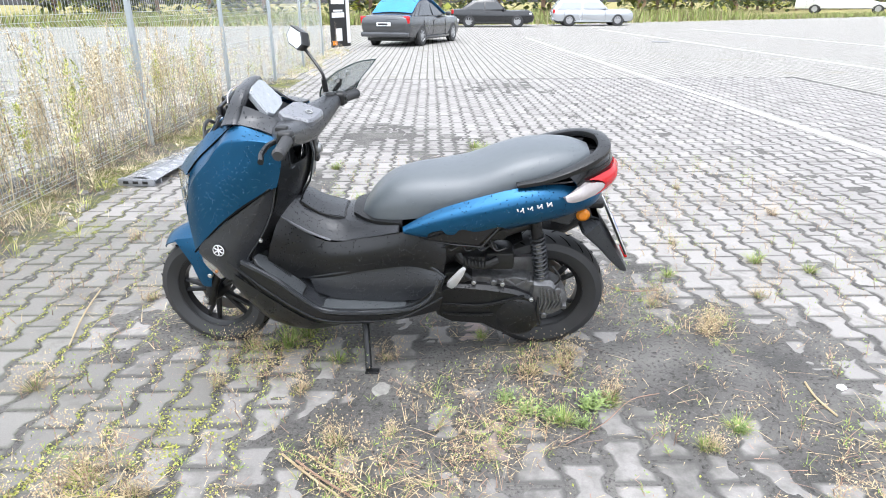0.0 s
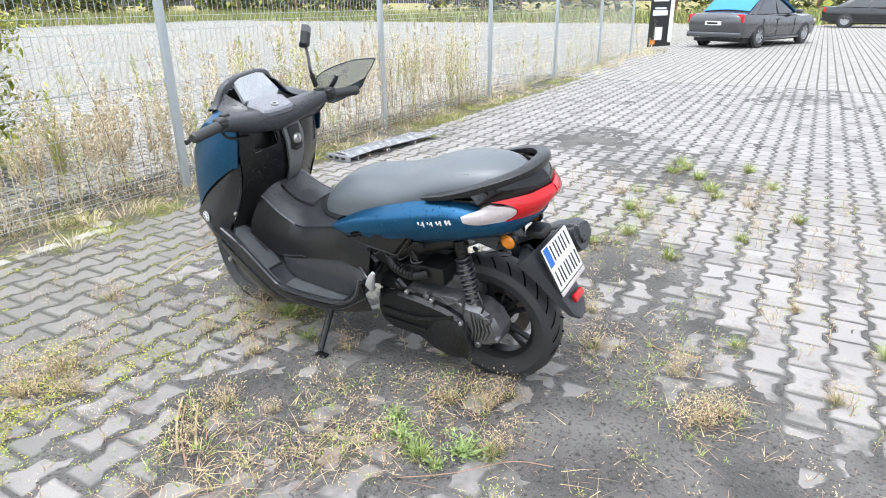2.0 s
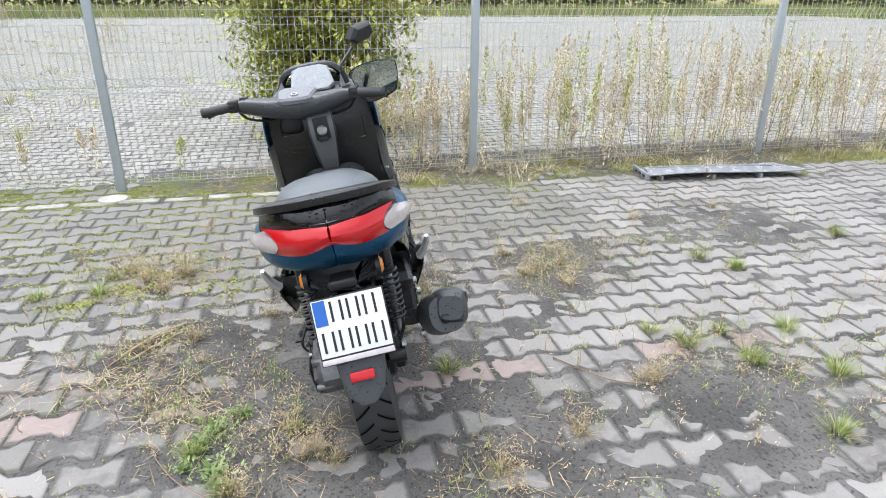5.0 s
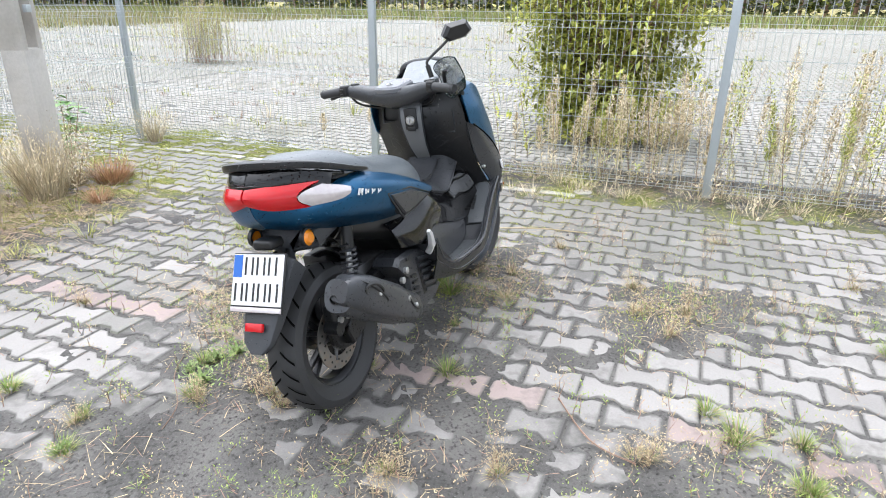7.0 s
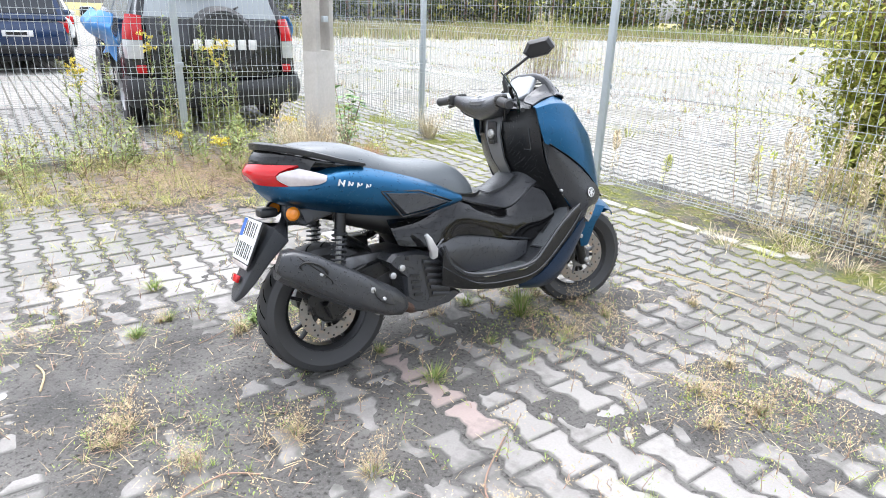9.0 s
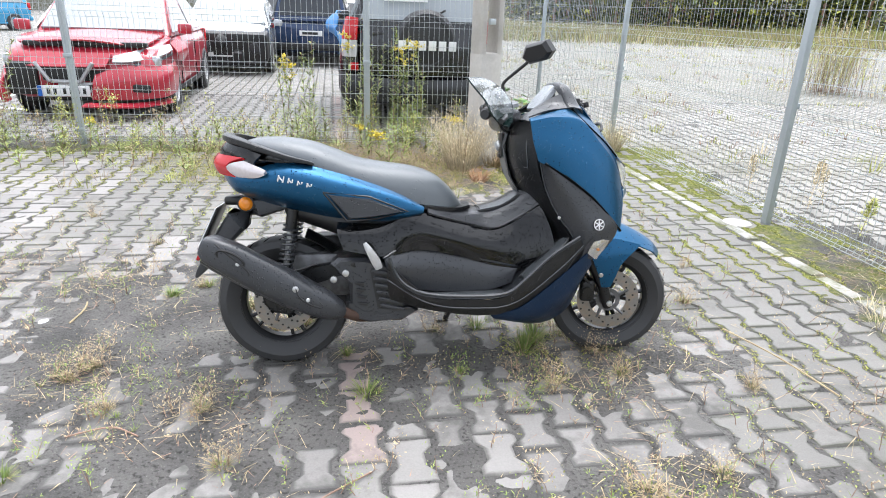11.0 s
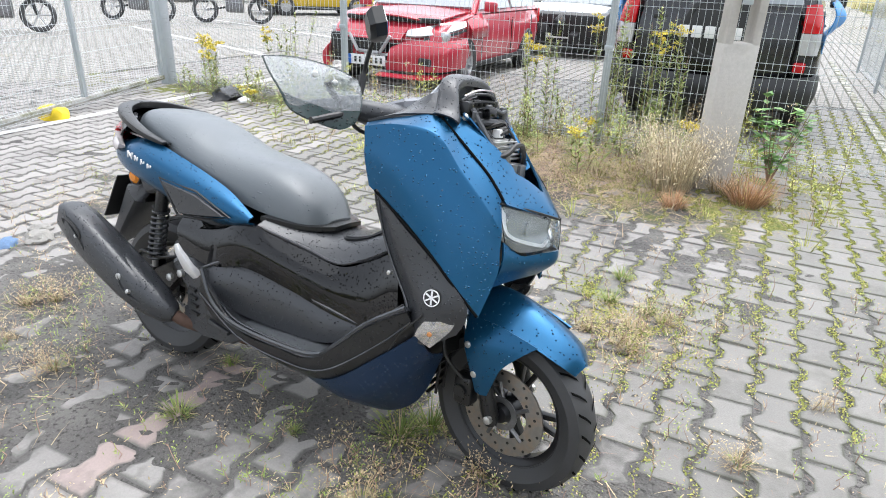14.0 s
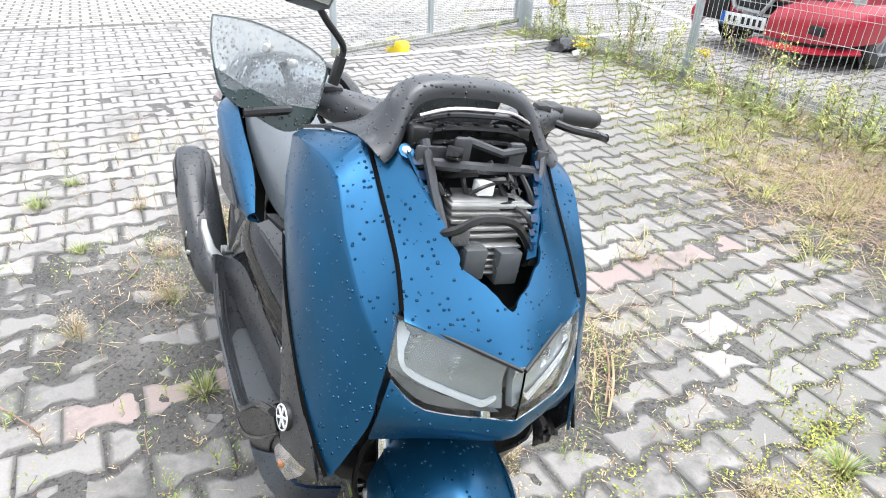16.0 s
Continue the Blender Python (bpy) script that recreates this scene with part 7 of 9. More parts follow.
def goldenrod(L, g, x, y, z, h, bloom=True):
    """Leafy green stem, with a plume of yellow at the top."""
    d = Vector((g.gauss(0, 0.1), g.gauss(0, 0.1), 1)).normalized()
    L.stem([Vector((x, y, z)) + d * h * t for t in (0, 0.5, 1.0)], 0.003, 1)
    for i in range(int(120 * h)):
        t = g.uniform(0.1, 0.97)
        a = g.uniform(0, 6.283)
        L.leaf(Vector((x, y, z)) + d * h * t, (math.cos(a), math.sin(a), g.uniform(-0.1, 0.9)), (0, 0, 1), g.uniform(0.06, 0.12) * (1.15 - 0.6 * t), g.uniform(0.012, 0.021), 0)
    if bloom:
        for _ in range(9):  # arching sprays
            a, t0, ln = g.uniform(0, 6.283), g.uniform(0.80, 1.0), g.uniform(0.07, 0.15)
            w = Vector((math.cos(a), math.sin(a), 0.75)).normalized()
            for j in range(26):
                f = g.random()
                p = Vector((x, y, z)) + d * h * t0 + w * ln * f - Vector((0, 0, 0.05 * f * f))
                L.leaf(p + Vector((g.gauss(0, 0.007), g.gauss(0, 0.007), abs(g.gauss(0, 0.010)))), (g.gauss(0, 1), g.gauss(0, 1), 1), (0, 0, 1), 0.022, 0.014, 2)


g = random.Random(11)
# tufts of grass in the joints, counted
tuft_meshes = []
for i in range(4):
    L = Leaves()
    tuft(L, g, 0, 0, 0, 0.05, 0.085, 90, 0, 0.0032, 0.9)
    tuft(L, g, 0, 0, 0, 0.06, 0.075, 30, 1, 0.003, 1.2)
    tuft_meshes.append(L.mesh("grass_tuft", (M_GRASS, M_STRAW)))
dry_meshes, stalk_meshes = [], []
for i in range(4):
    L = Leaves()
    tuft(L, g, 0, 0, 0, 0.05, 0.09, 64, 1, 0.003, 1.3)
    tuft(L, g, 0, 0, 0, 0.04, 0.06, 22, 0, 0.003, 0.9)
    dry_meshes.append(L.mesh("dry_tuft", (M_GRASS, M_STRAW)))
    L = Leaves()
    for _ in range(5):
        weed(L, g, g.gauss(0, 0.03), g.gauss(0, 0.03), 0, g.uniform(0.06, 0.15), 0, 1, True, 0.35, 3.6, 0.42)
    stalk_meshes.append(L.mesh("seed_stalk", (M_STEM, M_STRAW)))
K8 = 1.08
GREEN = [(0.323, 0.342, 1.1), (0.39, 0.06, 0.7), (-0.15, -0.11, 0.9), (2.04, 0.70, 0.9), (0.53, 3.58, 1.4), (-0.62, 2.80, 1.3), (-0.31, 1.95, 1.0), (1.33, 0.66, 0.8), (1.83, 0.83, 1.1),
         (0.49, 1.48, 1.0), (-0.46, 1.83, 1.1), (-0.31, 1.94, 1.0), (0.32, 1.29, 1.3), (0.62, 1.71, 1.3), (-0.61, -1.33, 1.1), (-0.78, -1.05, 0.9), (0.91, 1.45, 1.2), (0.26, 1.47, 1.0),
         (0.47, 1.46, 1.0), (1.01, -0.97, 1.0), (1.02, -0.61, 0.7), (0.62, -0.49, 0.9), (0.79, -0.39, 0.8), (-0.36, 0.02, 1.4), (-0.30, 0.10, 1.5), (-0.02, 0.23, 0.6), (-0.62, -1.08, 1.1), (1.16, -0.52, 0.9),
         (0.55, 3.25, 1.6), (0.62, 3.4, 1.5), (0.75, 3.15, 1.4), (0.88, 2.85, 1.5), (0.95, 2.7, 1.2), (1.05, 3.55, 1.4), (0.5, 2.2, 1.4), (0.62, 2.05, 1.2), (0.45, 2.6, 1.1), (0.3, 1.75, 1.2), (0.7, 2.45, 1.1), (1.25, 3.1, 1.2), (0.2, 1.2, 1.0), (1.2, 1.9, 1.1), (1.45, 2.4, 1.2)]
DRY = [(0.08, -0.53, 0.7), (-0.08, -0.59, 1.2), (1.35, 0.17, 1.1), (1.66, 0.43, 1.0), (-0.77, -0.73, 1.5), (-1.18, -0.28, 1.3), (0.50, 1.05, 1.0), (0.80, -0.36, 1.1), (0.52, 1.01, 1.1), (1.05, -0.61, 0.9),
       (1.16, 0.36, 1.0), (0.75, 0.67, 1.2), (-0.34, 0.35, 1.3), (-0.58, 0.13, 1.2), (0.44, -1.31, 1.0), (-0.49, -0.02, 1.2), (-1.07, 0.43, 1.0), (0.86, 0.38, 1.2), (1.29, 0.09, 1.1),
       (0.55, -0.2, 1.1), (0.66, -0.14, 1.2), (0.72, -0.08, 1.0), (-0.45, 0.9, 1.3), (-0.5, 1.1, 1.2), (-0.3, 1.05, 1.1), (-0.7, 0.85, 1.0), (-0.74, -0.9, 1.3), (-0.6, -0.8, 1.0), (-0.85, -1.0, 1.2),
       (-0.62, 0.3, 1.1), (0.03, -0.1, 0.9), (-0.25, -0.3, 1.0), (-0.55, -0.25, 0.8), (1.5, 1.1, 0.8), (2.3, 1.6, 0.9), (1.9, 2.2, 0.9), (2.6, 0.4, 0.8), (1.4, -1.2, 0.9), (1.9, -1.7, 1.0), (-1.5, 1.2, 1.0), (-1.4, -0.7, 0.9), (-1.1, 1.8, 1.0),
       (1.15, 2.6, 1.2), (0.9, 2.2, 1.0), (0.35, 2.5, 1.1), (-1.2, 2.4, 1.0)]
for spots, meshes, name, lab in ((GREEN, tuft_meshes, "grass_tuft", "small green grass tuft growing in a paving joint"), (DRY, dry_meshes, "dry_grass_tuft", "small dry yellow grass tuft in a paving joint")):
    for i, (x, y, sc) in enumerate(spots):
        ob = new(name, meshes[i % 4])
        x, y = x * K8, y * K8
        ob.matrix_world = Matrix.Translation((x, y, ground_z(x, y) - 0.004)) @ Matrix.Rotation(g.uniform(0, 6.28), 4, "Z") @ Matrix.Scale(sc * (0.95 if name == "grass_tuft" else 0.72), 4)
        tagged(ob, lab, "grass", "tufts in the paving")
        if name == "dry_grass_tuft":
            stalks = tagged(new("seed_stalk", stalk_meshes[i % 4]), kind="stuff")
            stalks.parent = ob
# broad-leaved rosettes
L = Leaves()
for i in range(26):
    a = g.uniform(0, 6.283)
    L.leaf((g.gauss(0, 0.012), g.gauss(0, 0.012), 0.004), (math.cos(a), math.sin(a), g.uniform(0.15, 1.3)), (0, 0, 1), g.uniform(0.03, 0.10), g.uniform(0.014, 0.030), 0)
for i in range(130):
    L.leaf((g.gauss(0, 0.05), g.gauss(0, 0.05), g.uniform(0.004, 0.07)), (g.gauss(0, 1), g.gauss(0, 1), 0.6), (0, 0, 1), g.uniform(0.012, 0.032), g.uniform(0.006, 0.014), 0)
rosette = L.mesh("broadleaf_weed", (M_LEAF,))
for x, y, sc in ((0.72, -0.41, 1.1), (0.51, -0.43, 0.9), (0.58, -0.47, 0.8), (0.45, -0.36, 0.8), (1.16, -0.53, 0.6), (0.68, -0.50, 0.6)):
    ob = tagged(new("broadleaf_weed", rosette), "low broad-leaved green weed on the dirt", "weed", "broadleaf weeds")
    ob.matrix_world = Matrix.Translation((x * K8, y * K8, ground_z(x * K8, y * K8))) @ Matrix.Rotation(g.uniform(0, 6.28), 4, "Z") @ Matrix.Scale(sc * 0.72, 4)

# litter of straw and small stalks over the paving: past counting
L = Leaves()
STRAW = [(0.37, -0.57, 0.16, 150), (-0.12, -0.69, 0.14, 70), (0.42, -0.48, 0.16, 130), (0.11, -0.78, 0.2, 160), (1.31, 0.16, 0.16, 120), (0.16, -0.84, 0.2, 170), (0.86, 0.38, 0.14, 70), (0.14, -1.03, 0.22, 150),
         (1.50, -0.70, 0.3, 260), (2.06, -0.94, 0.35, 300), (2.27, -0.68, 0.3, 200), (-0.36, -2.65, 0.6, 900), (0.40, -2.25, 0.5, 700), (-0.8, -2.4, 0.5, 500), (0.9, -2.7, 0.5, 500), (-0.46, 1.0, 0.3, 320), (-0.6, 0.35, 0.18, 120), (-0.4, -0.05, 0.2, 150),
         (-0.75, -0.9, 0.22, 260), (0.62, -0.25, 0.25, 160), (-0.7, -0.7, 0.18, 150), (1.2, -0.3, 0.4, 90), (0.75, 0.5, 0.3, 90), (-0.9, 0.15, 0.3, 110), (-1.3, 0.5, 0.3, 130), (1.15, 2.5, 0.4, 200), (0.45, 0.02, 0.2, 60)]
for x, y, r, n in STRAW:
    for _ in range(int(n * 0.6)):
        px, py = x * K8 + g.gauss(0, r * 0.55), y * K8 + g.gauss(0, r * 0.55)
        a = g.uniform(0, 6.283)
        L.blade((px, py, max(0.001, ground_z(px, py)) + g.uniform(0, 0.012)), (math.cos(a), math.sin(a), g.uniform(-0.05, 0.22)), g.uniform(0.03, 0.14), g.uniform(0.0015, 0.004), 0.25, 0 if g.random() < 0.7 else 1, 2)
for _ in range(5200):  # single bits everywhere
    px, py = g.uniform(-2.2, 3.4), g.uniform(-3.6, 3.6)
    a = g.uniform(0, 6.283)
    L.blade((px, py, max(0.0, ground_z(px, py)) + 0.002), (math.cos(a), math.sin(a), 0.04), g.uniform(0.008, 0.05), g.uniform(0.0012, 0.004), 0.1, 1 if g.random() < 0.5 else 0, 1)
for _ in range(1000):  # little stalks standing in the joints
    px, py = g.uniform(-1.8, 3.0), g.uniform(-1.8, 3.2)
    weed(L, g, px, py, -0.004, g.uniform(0.03, 0.12), 1, 0 if g.random() < 0.5 else 2, True, 0.3, 2.2, 0.4)
for x0, y0, rx, ry, n in ((-0.66, 1.20, 0.22, 0.42, 300), (-0.80, 1.75, 0.16, 0.28, 120), (0.42, 1.45, 0.22, 0.30, 190), (0.68, 1.62, 0.16, 0.2, 110), (-0.14, -0.80, 0.22, 0.26, 180), (0.12, -0.88, 0.18, 0.2, 150),
                          (-1.05, -1.08, 0.20, 0.30, 160), (-0.82, -1.05, 0.22, 0.26, 190), (0.40, -0.62, 0.22, 0.20, 220), (-0.47, -0.14, 0.20, 0.16, 190), (1.42, 0.14, 0.22, 0.2, 150), (-0.83, -0.78, 0.2, 0.2, 150),
                          (-0.38, 0.36, 0.26, 0.16, 190), (1.25, 0.46, 0.14, 0.14, 90), (1.02, 0.32, 0.14, 0.16, 100), (0.62, -0.20, 0.22, 0.14, 120), (1.55, -0.85, 0.25, 0.25, 130), (0.2, -0.35, 0.2, 0.12, 70), (0.75, 2.3, 0.3, 0.5, 200), (1.2, 3.2, 0.3, 0.5, 160)):
    for _ in range(n // 2):  # short sprigs, green and dry mixed
        px, py = x0 + g.gauss(0, rx * 0.6), y0 + g.gauss(0, ry * 0.6)
        pz = max(-0.003, ground_z(px, py))
        q = g.random()
        if q < 0.45:
            tuft(L, g, px, py, pz, 0.02, g.uniform(0.015, 0.05), 7, g.choice((0, 2, 2)), 0.0024, 1.2)
        elif q < 0.72:
            weed(L, g, px, py, pz, g.uniform(0.03, 0.10), 1, g.choice((0, 0, 2)), True, 0.35, 3.0, 0.36)
        else:
            a = g.uniform(0, 6.283)
            L.blade((px, py, pz + 0.004), (math.cos(a), math.sin(a), g.uniform(0, 0.3)), g.uniform(0.03, 0.10), 0.0022, 0.3, g.choice((0, 1)), 2)
tagged(new("straw_litter", L.mesh("straw_litter", (M_STRAW, M_STEM, M_GRASS))), "dry straw, stalks and litter scattered over the paving", "litter", kind="stuff")
# fallen stalks and dead leaves along the foot of the long fence
L = Leaves()
for _ in range(9000):
    y = g.uniform(-0.9, 8.0)
    x = -2.62 - 0.019 * y + g.gauss(0, 0.24)
    a = g.gauss(1.57, 0.9)
    L.blade((x, y, max(0.0, ground_z(x, y)) + g.uniform(0, 0.02)), (math.cos(a), math.sin(a), g.uniform(-0.05, 0.5)), g.uniform(0.02, 0.13), g.uniform(0.002, 0.006), 0.4, g.choice((0, 0, 1, 1, 2, 3)), 2)
tagged(new("fence_litter", L.mesh("fence_litter", (M_STRAW, M_STEM, M_PALE, M_GRASS))), "dead stalks and leaves along the fence foot", "litter", kind="stuff")
# moss in the joints towards the fences: low cushions
L = Leaves()
MC, MS = math.cos(TURN), math.sin(TURN)
for step in range(560000):
    if step > 380000:
        px, py = g.uniform(-2.9, -0.3) if g.random() < 0.7 else g.uniform(-2.9, -1.2), g.uniform(-7.5, 0.4)
    elif g.random() < 0.55:
        px, py = -2.95 + abs(g.gauss(0.5, 1.0)), g.uniform(-7.5, 2.5)
        if py > -0.3 and g.random() < 0.65:
            continue
    else:
        px, py = g.uniform(-2.3, 3.6), -3.9 + abs(g.gauss(0, 1.15))
    patch = noise.noise(Vector((px * 1.3, py * 1.3, 9))) + 0.6 * noise.noise(Vector((px * 5, py * 5, 4)))
    if patch < -0.25:
        continue
    dx, dy = px - PAVER_AT[0], py - PAVER_AT[1] - PY / 2
    u, v = dx * MC + dy * MS, -dx * MS + dy * MC
    best = 9.0
    i0 = round(u / PX)
    inside = False
    for i in (i0 - 1, i0, i0 + 1):
        c = v / PY - (0.5 if i % 2 else 0)
        b = abs(c - round(c)) * PY
        hw = 0.0815 if b > 0.0595 else 0.0530 if b < 0.0288 else 0.0530 + 0.0285 * (b - 0.0288) / 0.0307
        if abs(u - i * PX) < hw - 0.011:
            inside = True
    if inside and not (patch > 0.5 and g.random() < 0.25):
        continue
    z = max(-0.003, ground_z(px, py))
    L.leaf((px, py, z), (g.gauss(0, 1), g.gauss(0, 1), g.uniform(0.2, 1.2)), (0, 0, 1), g.uniform(0.006, 0.012), g.uniform(0.005, 0.009), 0)
for x0, y0, r, n in ((-0.78, -1.05, 0.20, 2600), (-0.95, -0.85, 0.14, 900), (-0.55, -1.25, 0.12, 700), (-0.36, 0.02, 0.15, 500), (-0.5, 1.05, 0.2, 500), (1.0, -2.75, 0.3, 2600), (1.5, -3.0, 0.35, 2600), (0.3, -2.55, 0.25, 1500), (-0.62, -0.62, 0.18, 700)):
    for _ in range(n):
        px, py = x0 + g.gauss(0, r * 0.6), y0 + g.gauss(0, r * 0.6)
        if noise.noise(Vector((px * 7, py * 7, 2))) > -0.05:
            L.leaf((px, py, max(0.0, ground_z(px, py))), (g.gauss(0, 1), g.gauss(0, 1), g.uniform(0.2, 1.2)), (0, 0, 1), g.uniform(0.007, 0.014), g.uniform(0.005, 0.010), 0)
tagged(new("joint_moss", L.mesh("joint_moss", (M_MOSS,))), "yellow-green moss growing in the paving joints", "moss", kind="stuff")

# weeds along the long fence
L = Leaves()
for _ in range(340):
    y = g.uniform(0.2, 17.5)
    clump = 0.5 + noise.noise(Vector((y * 1.1, 2, 1))) + 0.5 * noise.noise(Vector((y * 3.7, 5, 1)))
    if g.random() > clump + 0.12:
        continue
    d = abs(g.gauss(0, 0.32)) * (1 if g.random() < 0.25 else -1)
    x = -2.60 - 0.019 * y + d
    h = g.uniform(0.2, 1.0) * (0.45 + 0.7 * min(clump, 1.2)) * (0.45 if d > 0 else 1.0)
    weed(L, g, x, y, ground_z(x, y) if y < 15 else 0, h, 1, 0 if g.random() < 0.8 else 2, True, 0.13, 1.15)
for _ in range(380):
    y = g.uniform(-0.2, 17.5)
    x = -2.56 - 0.019 * y + g.gauss(-0.02, 0.22)
    tuft(L, g, x, y, ground_z(x, y) if y < 15 else 0, 0.16, g.uniform(0.05, 0.19), 26, 0 if g.random() < 0.7 else 2, 0.004, 1.1)
for y0, n in ((-0.15, 3), (0.75, 5), (0.4, 3), (2.3, 6), (3.1, 12), (4.4, 16), (5.6, 20)):
    for _ in range(n):
        x, y = -2.75 + g.gauss(0, 0.16), y0 + g.gauss(0, 0.28)
        weed(L, g, x, y, 0.01, g.uniform(0.5, 1.2), 1, g.choice((0, 0, 2)), True, 0.12, 1.2)
def plume(x, y, h, k):
    """A stalk with a dense spindle of pale seed."""
    d = Vector((g.gauss(0, 0.07), g.gauss(0, 0.07), 1)).normalized()
    L.stem([Vector((x, y, 0)) + d * h * t for t in (0, 0.4, 0.8, 1.0)], 0.0028, 0)
    for _ in range(210):
        t = g.random()
        r = 0.040 * math.sin(math.pi * min(1.0, 0.12 + 0.88 * t)) * math.sqrt(g.random())
        a = g.uniform(0, 6.283)
        p = Vector((x, y, 0)) + d * h * (0.52 + 0.48 * t) + Vector((r * math.cos(a), r * math.sin(a), 0))
        L.leaf(p, (math.cos(a), math.sin(a), g.uniform(0.3, 1.6)), (0, 0, 1), g.uniform(0.018, 0.034), g.uniform(0.008, 0.015), k)
    for _ in range(22):
        a = g.uniform(0, 6.283)
        L.leaf(Vector((x, y, 0)) + d * h * g.uniform(0.08, 0.55), (math.cos(a), math.sin(a), g.uniform(-0.3, 0.7)), (0, 0, 1), g.uniform(0.04, 0.09), g.uniform(0.008, 0.016), k)


for x0, y0, n, hh in ((-2.95, 0.55, 18, 0.85), (-2.9, 1.1, 14, 0.8), (-2.85, 0.1, 6, 0.55), (-2.85, 2.3, 12, 0.8), (-2.9, 3.4, 14, 0.95), (-2.95, 4.6, 18, 1.0), (-3.2, 6.0, 18, 1.0), (-3.1, -1.7, 4, 0.4), (-3.0, 1.75, 16, 1.05), (-3.05, 2.6, 18, 1.15), (-3.0, 3.9, 16, 1.1), (-2.85, 0.75, 12, 0.85)):
    for _ in range(n):
        plume(x0 + g.gauss(0, 0.16), y0 + g.gauss(0, 0.34), hh * g.uniform(0.55, 1.1), 0 if g.random() < 0.85 else 2)
tagged(new("fence_weeds", L.mesh("fence_weeds", (M_PALE, M_STEM, M_YELLOWGREEN))), "tall dry pale weeds and grass along the fence", "weeds", kind="stuff")
# goldenrod and dry growth by the short fence and the corner
L = Leaves()
for _ in range(150):
    x, y = g.uniform(-0.6, 5.2), -4.05 + g.gauss(0.15, 0.42)
    goldenrod(L, g, x, y, 0.0, g.uniform(0.10, 0.50) * (0.7 if x > 1 else 1.0), g.random() < 0.08)
for x, y, h in ((-0.05, -4.5, 1.15), (0.12, -4.45, 1.25), (-0.3, -4.5, 1.05), (0.35, -4.6, 1.1), (0.75, -4.35, 1.1), (1.0, -4.5, 0.95), (3.75, -4.3, 1.1), (3.6, -4.1, 0.8), (4.4, -3.7, 0.6), (4.7, -3.9, 0.7), (-0.4, -4.4, 0.95)):
    for _ in range(3):
        goldenrod(L, g, x + g.gauss(0, 0.08), y + g.gauss(0, 0.08), 0, h * g.uniform(0.75, 1.05), g.random() < 0.28)
tagged(new("goldenrod", L.mesh("goldenrod", (M_GOLDLEAF, M_STEM, M_GOLD))), "green and yellow goldenrod growing through the fence", "weeds", kind="stuff")
L = Leaves()
for _ in range(110):
    x, y = g.uniform(-1.7, 3.8), -3.9 + g.gauss(0.15, 0.5)
    weed(L, g, x, y, 0.0, g.uniform(0.15, 0.6), 1, g.choice((0, 2, 2)), True, 0.22)
for _ in range(160):
    x, y = g.uniform(-1.7, 2.6), -3.5 + g.gauss(0, 0.6)
    tuft(L, g, x, y, ground_z(x, y), 0.14, g.uniform(0.06, 0.17), 22, g.choice((0, 2, 2)), 0.004, 1.0)
for x0, y0, r, n in ((0.25, -3.0, 0.5, 700), (-0.35, -2.80, 0.4, 420), (0.75, -2.95, 0.4, 330), (0.3, -3.6, 0.5, 300), (-0.3, -3.5, 0.4, 160), (1.3, -3.5, 0.5, 260)):
    for _ in range(n):  # a mat of fallen stalks
        x, y, a = x0 + g.gauss(0, r * 0.6), y0 + g.gauss(0, r * 0.5), g.gauss(0.35, 0.7)
        L.blade((x, y, max(0.0, ground_z(x, y)) + g.uniform(0, 0.05)), (math.cos(a), math.sin(a), g.uniform(-0.05, 0.45)), g.uniform(0.03, 0.17), g.uniform(0.002, 0.005), 0.3, g.choice((0, 0, 1, 1, 3)), 2)
for _ in range(120):
    x, y = g.uniform(-0.5, 1.8), -3.2 + g.gauss(0, 0.45)
    tuft(L, g, x, y, ground_z(x, y), 0.14, g.uniform(0.05, 0.16), 30, g.choice((0, 2, 2)), 0.0045, 1.2)
tagged(new("corner_weeds", L.mesh("corner_weeds", (M_STRAW, M_STEM, M_YELLOWGREEN, leaf_mat("dark_rotting_stalks", (0.10, 0.07, 0.05), (0.18, 0.11, 0.08))))), "dry and green weeds by the short fence", "weeds", kind="stuff")
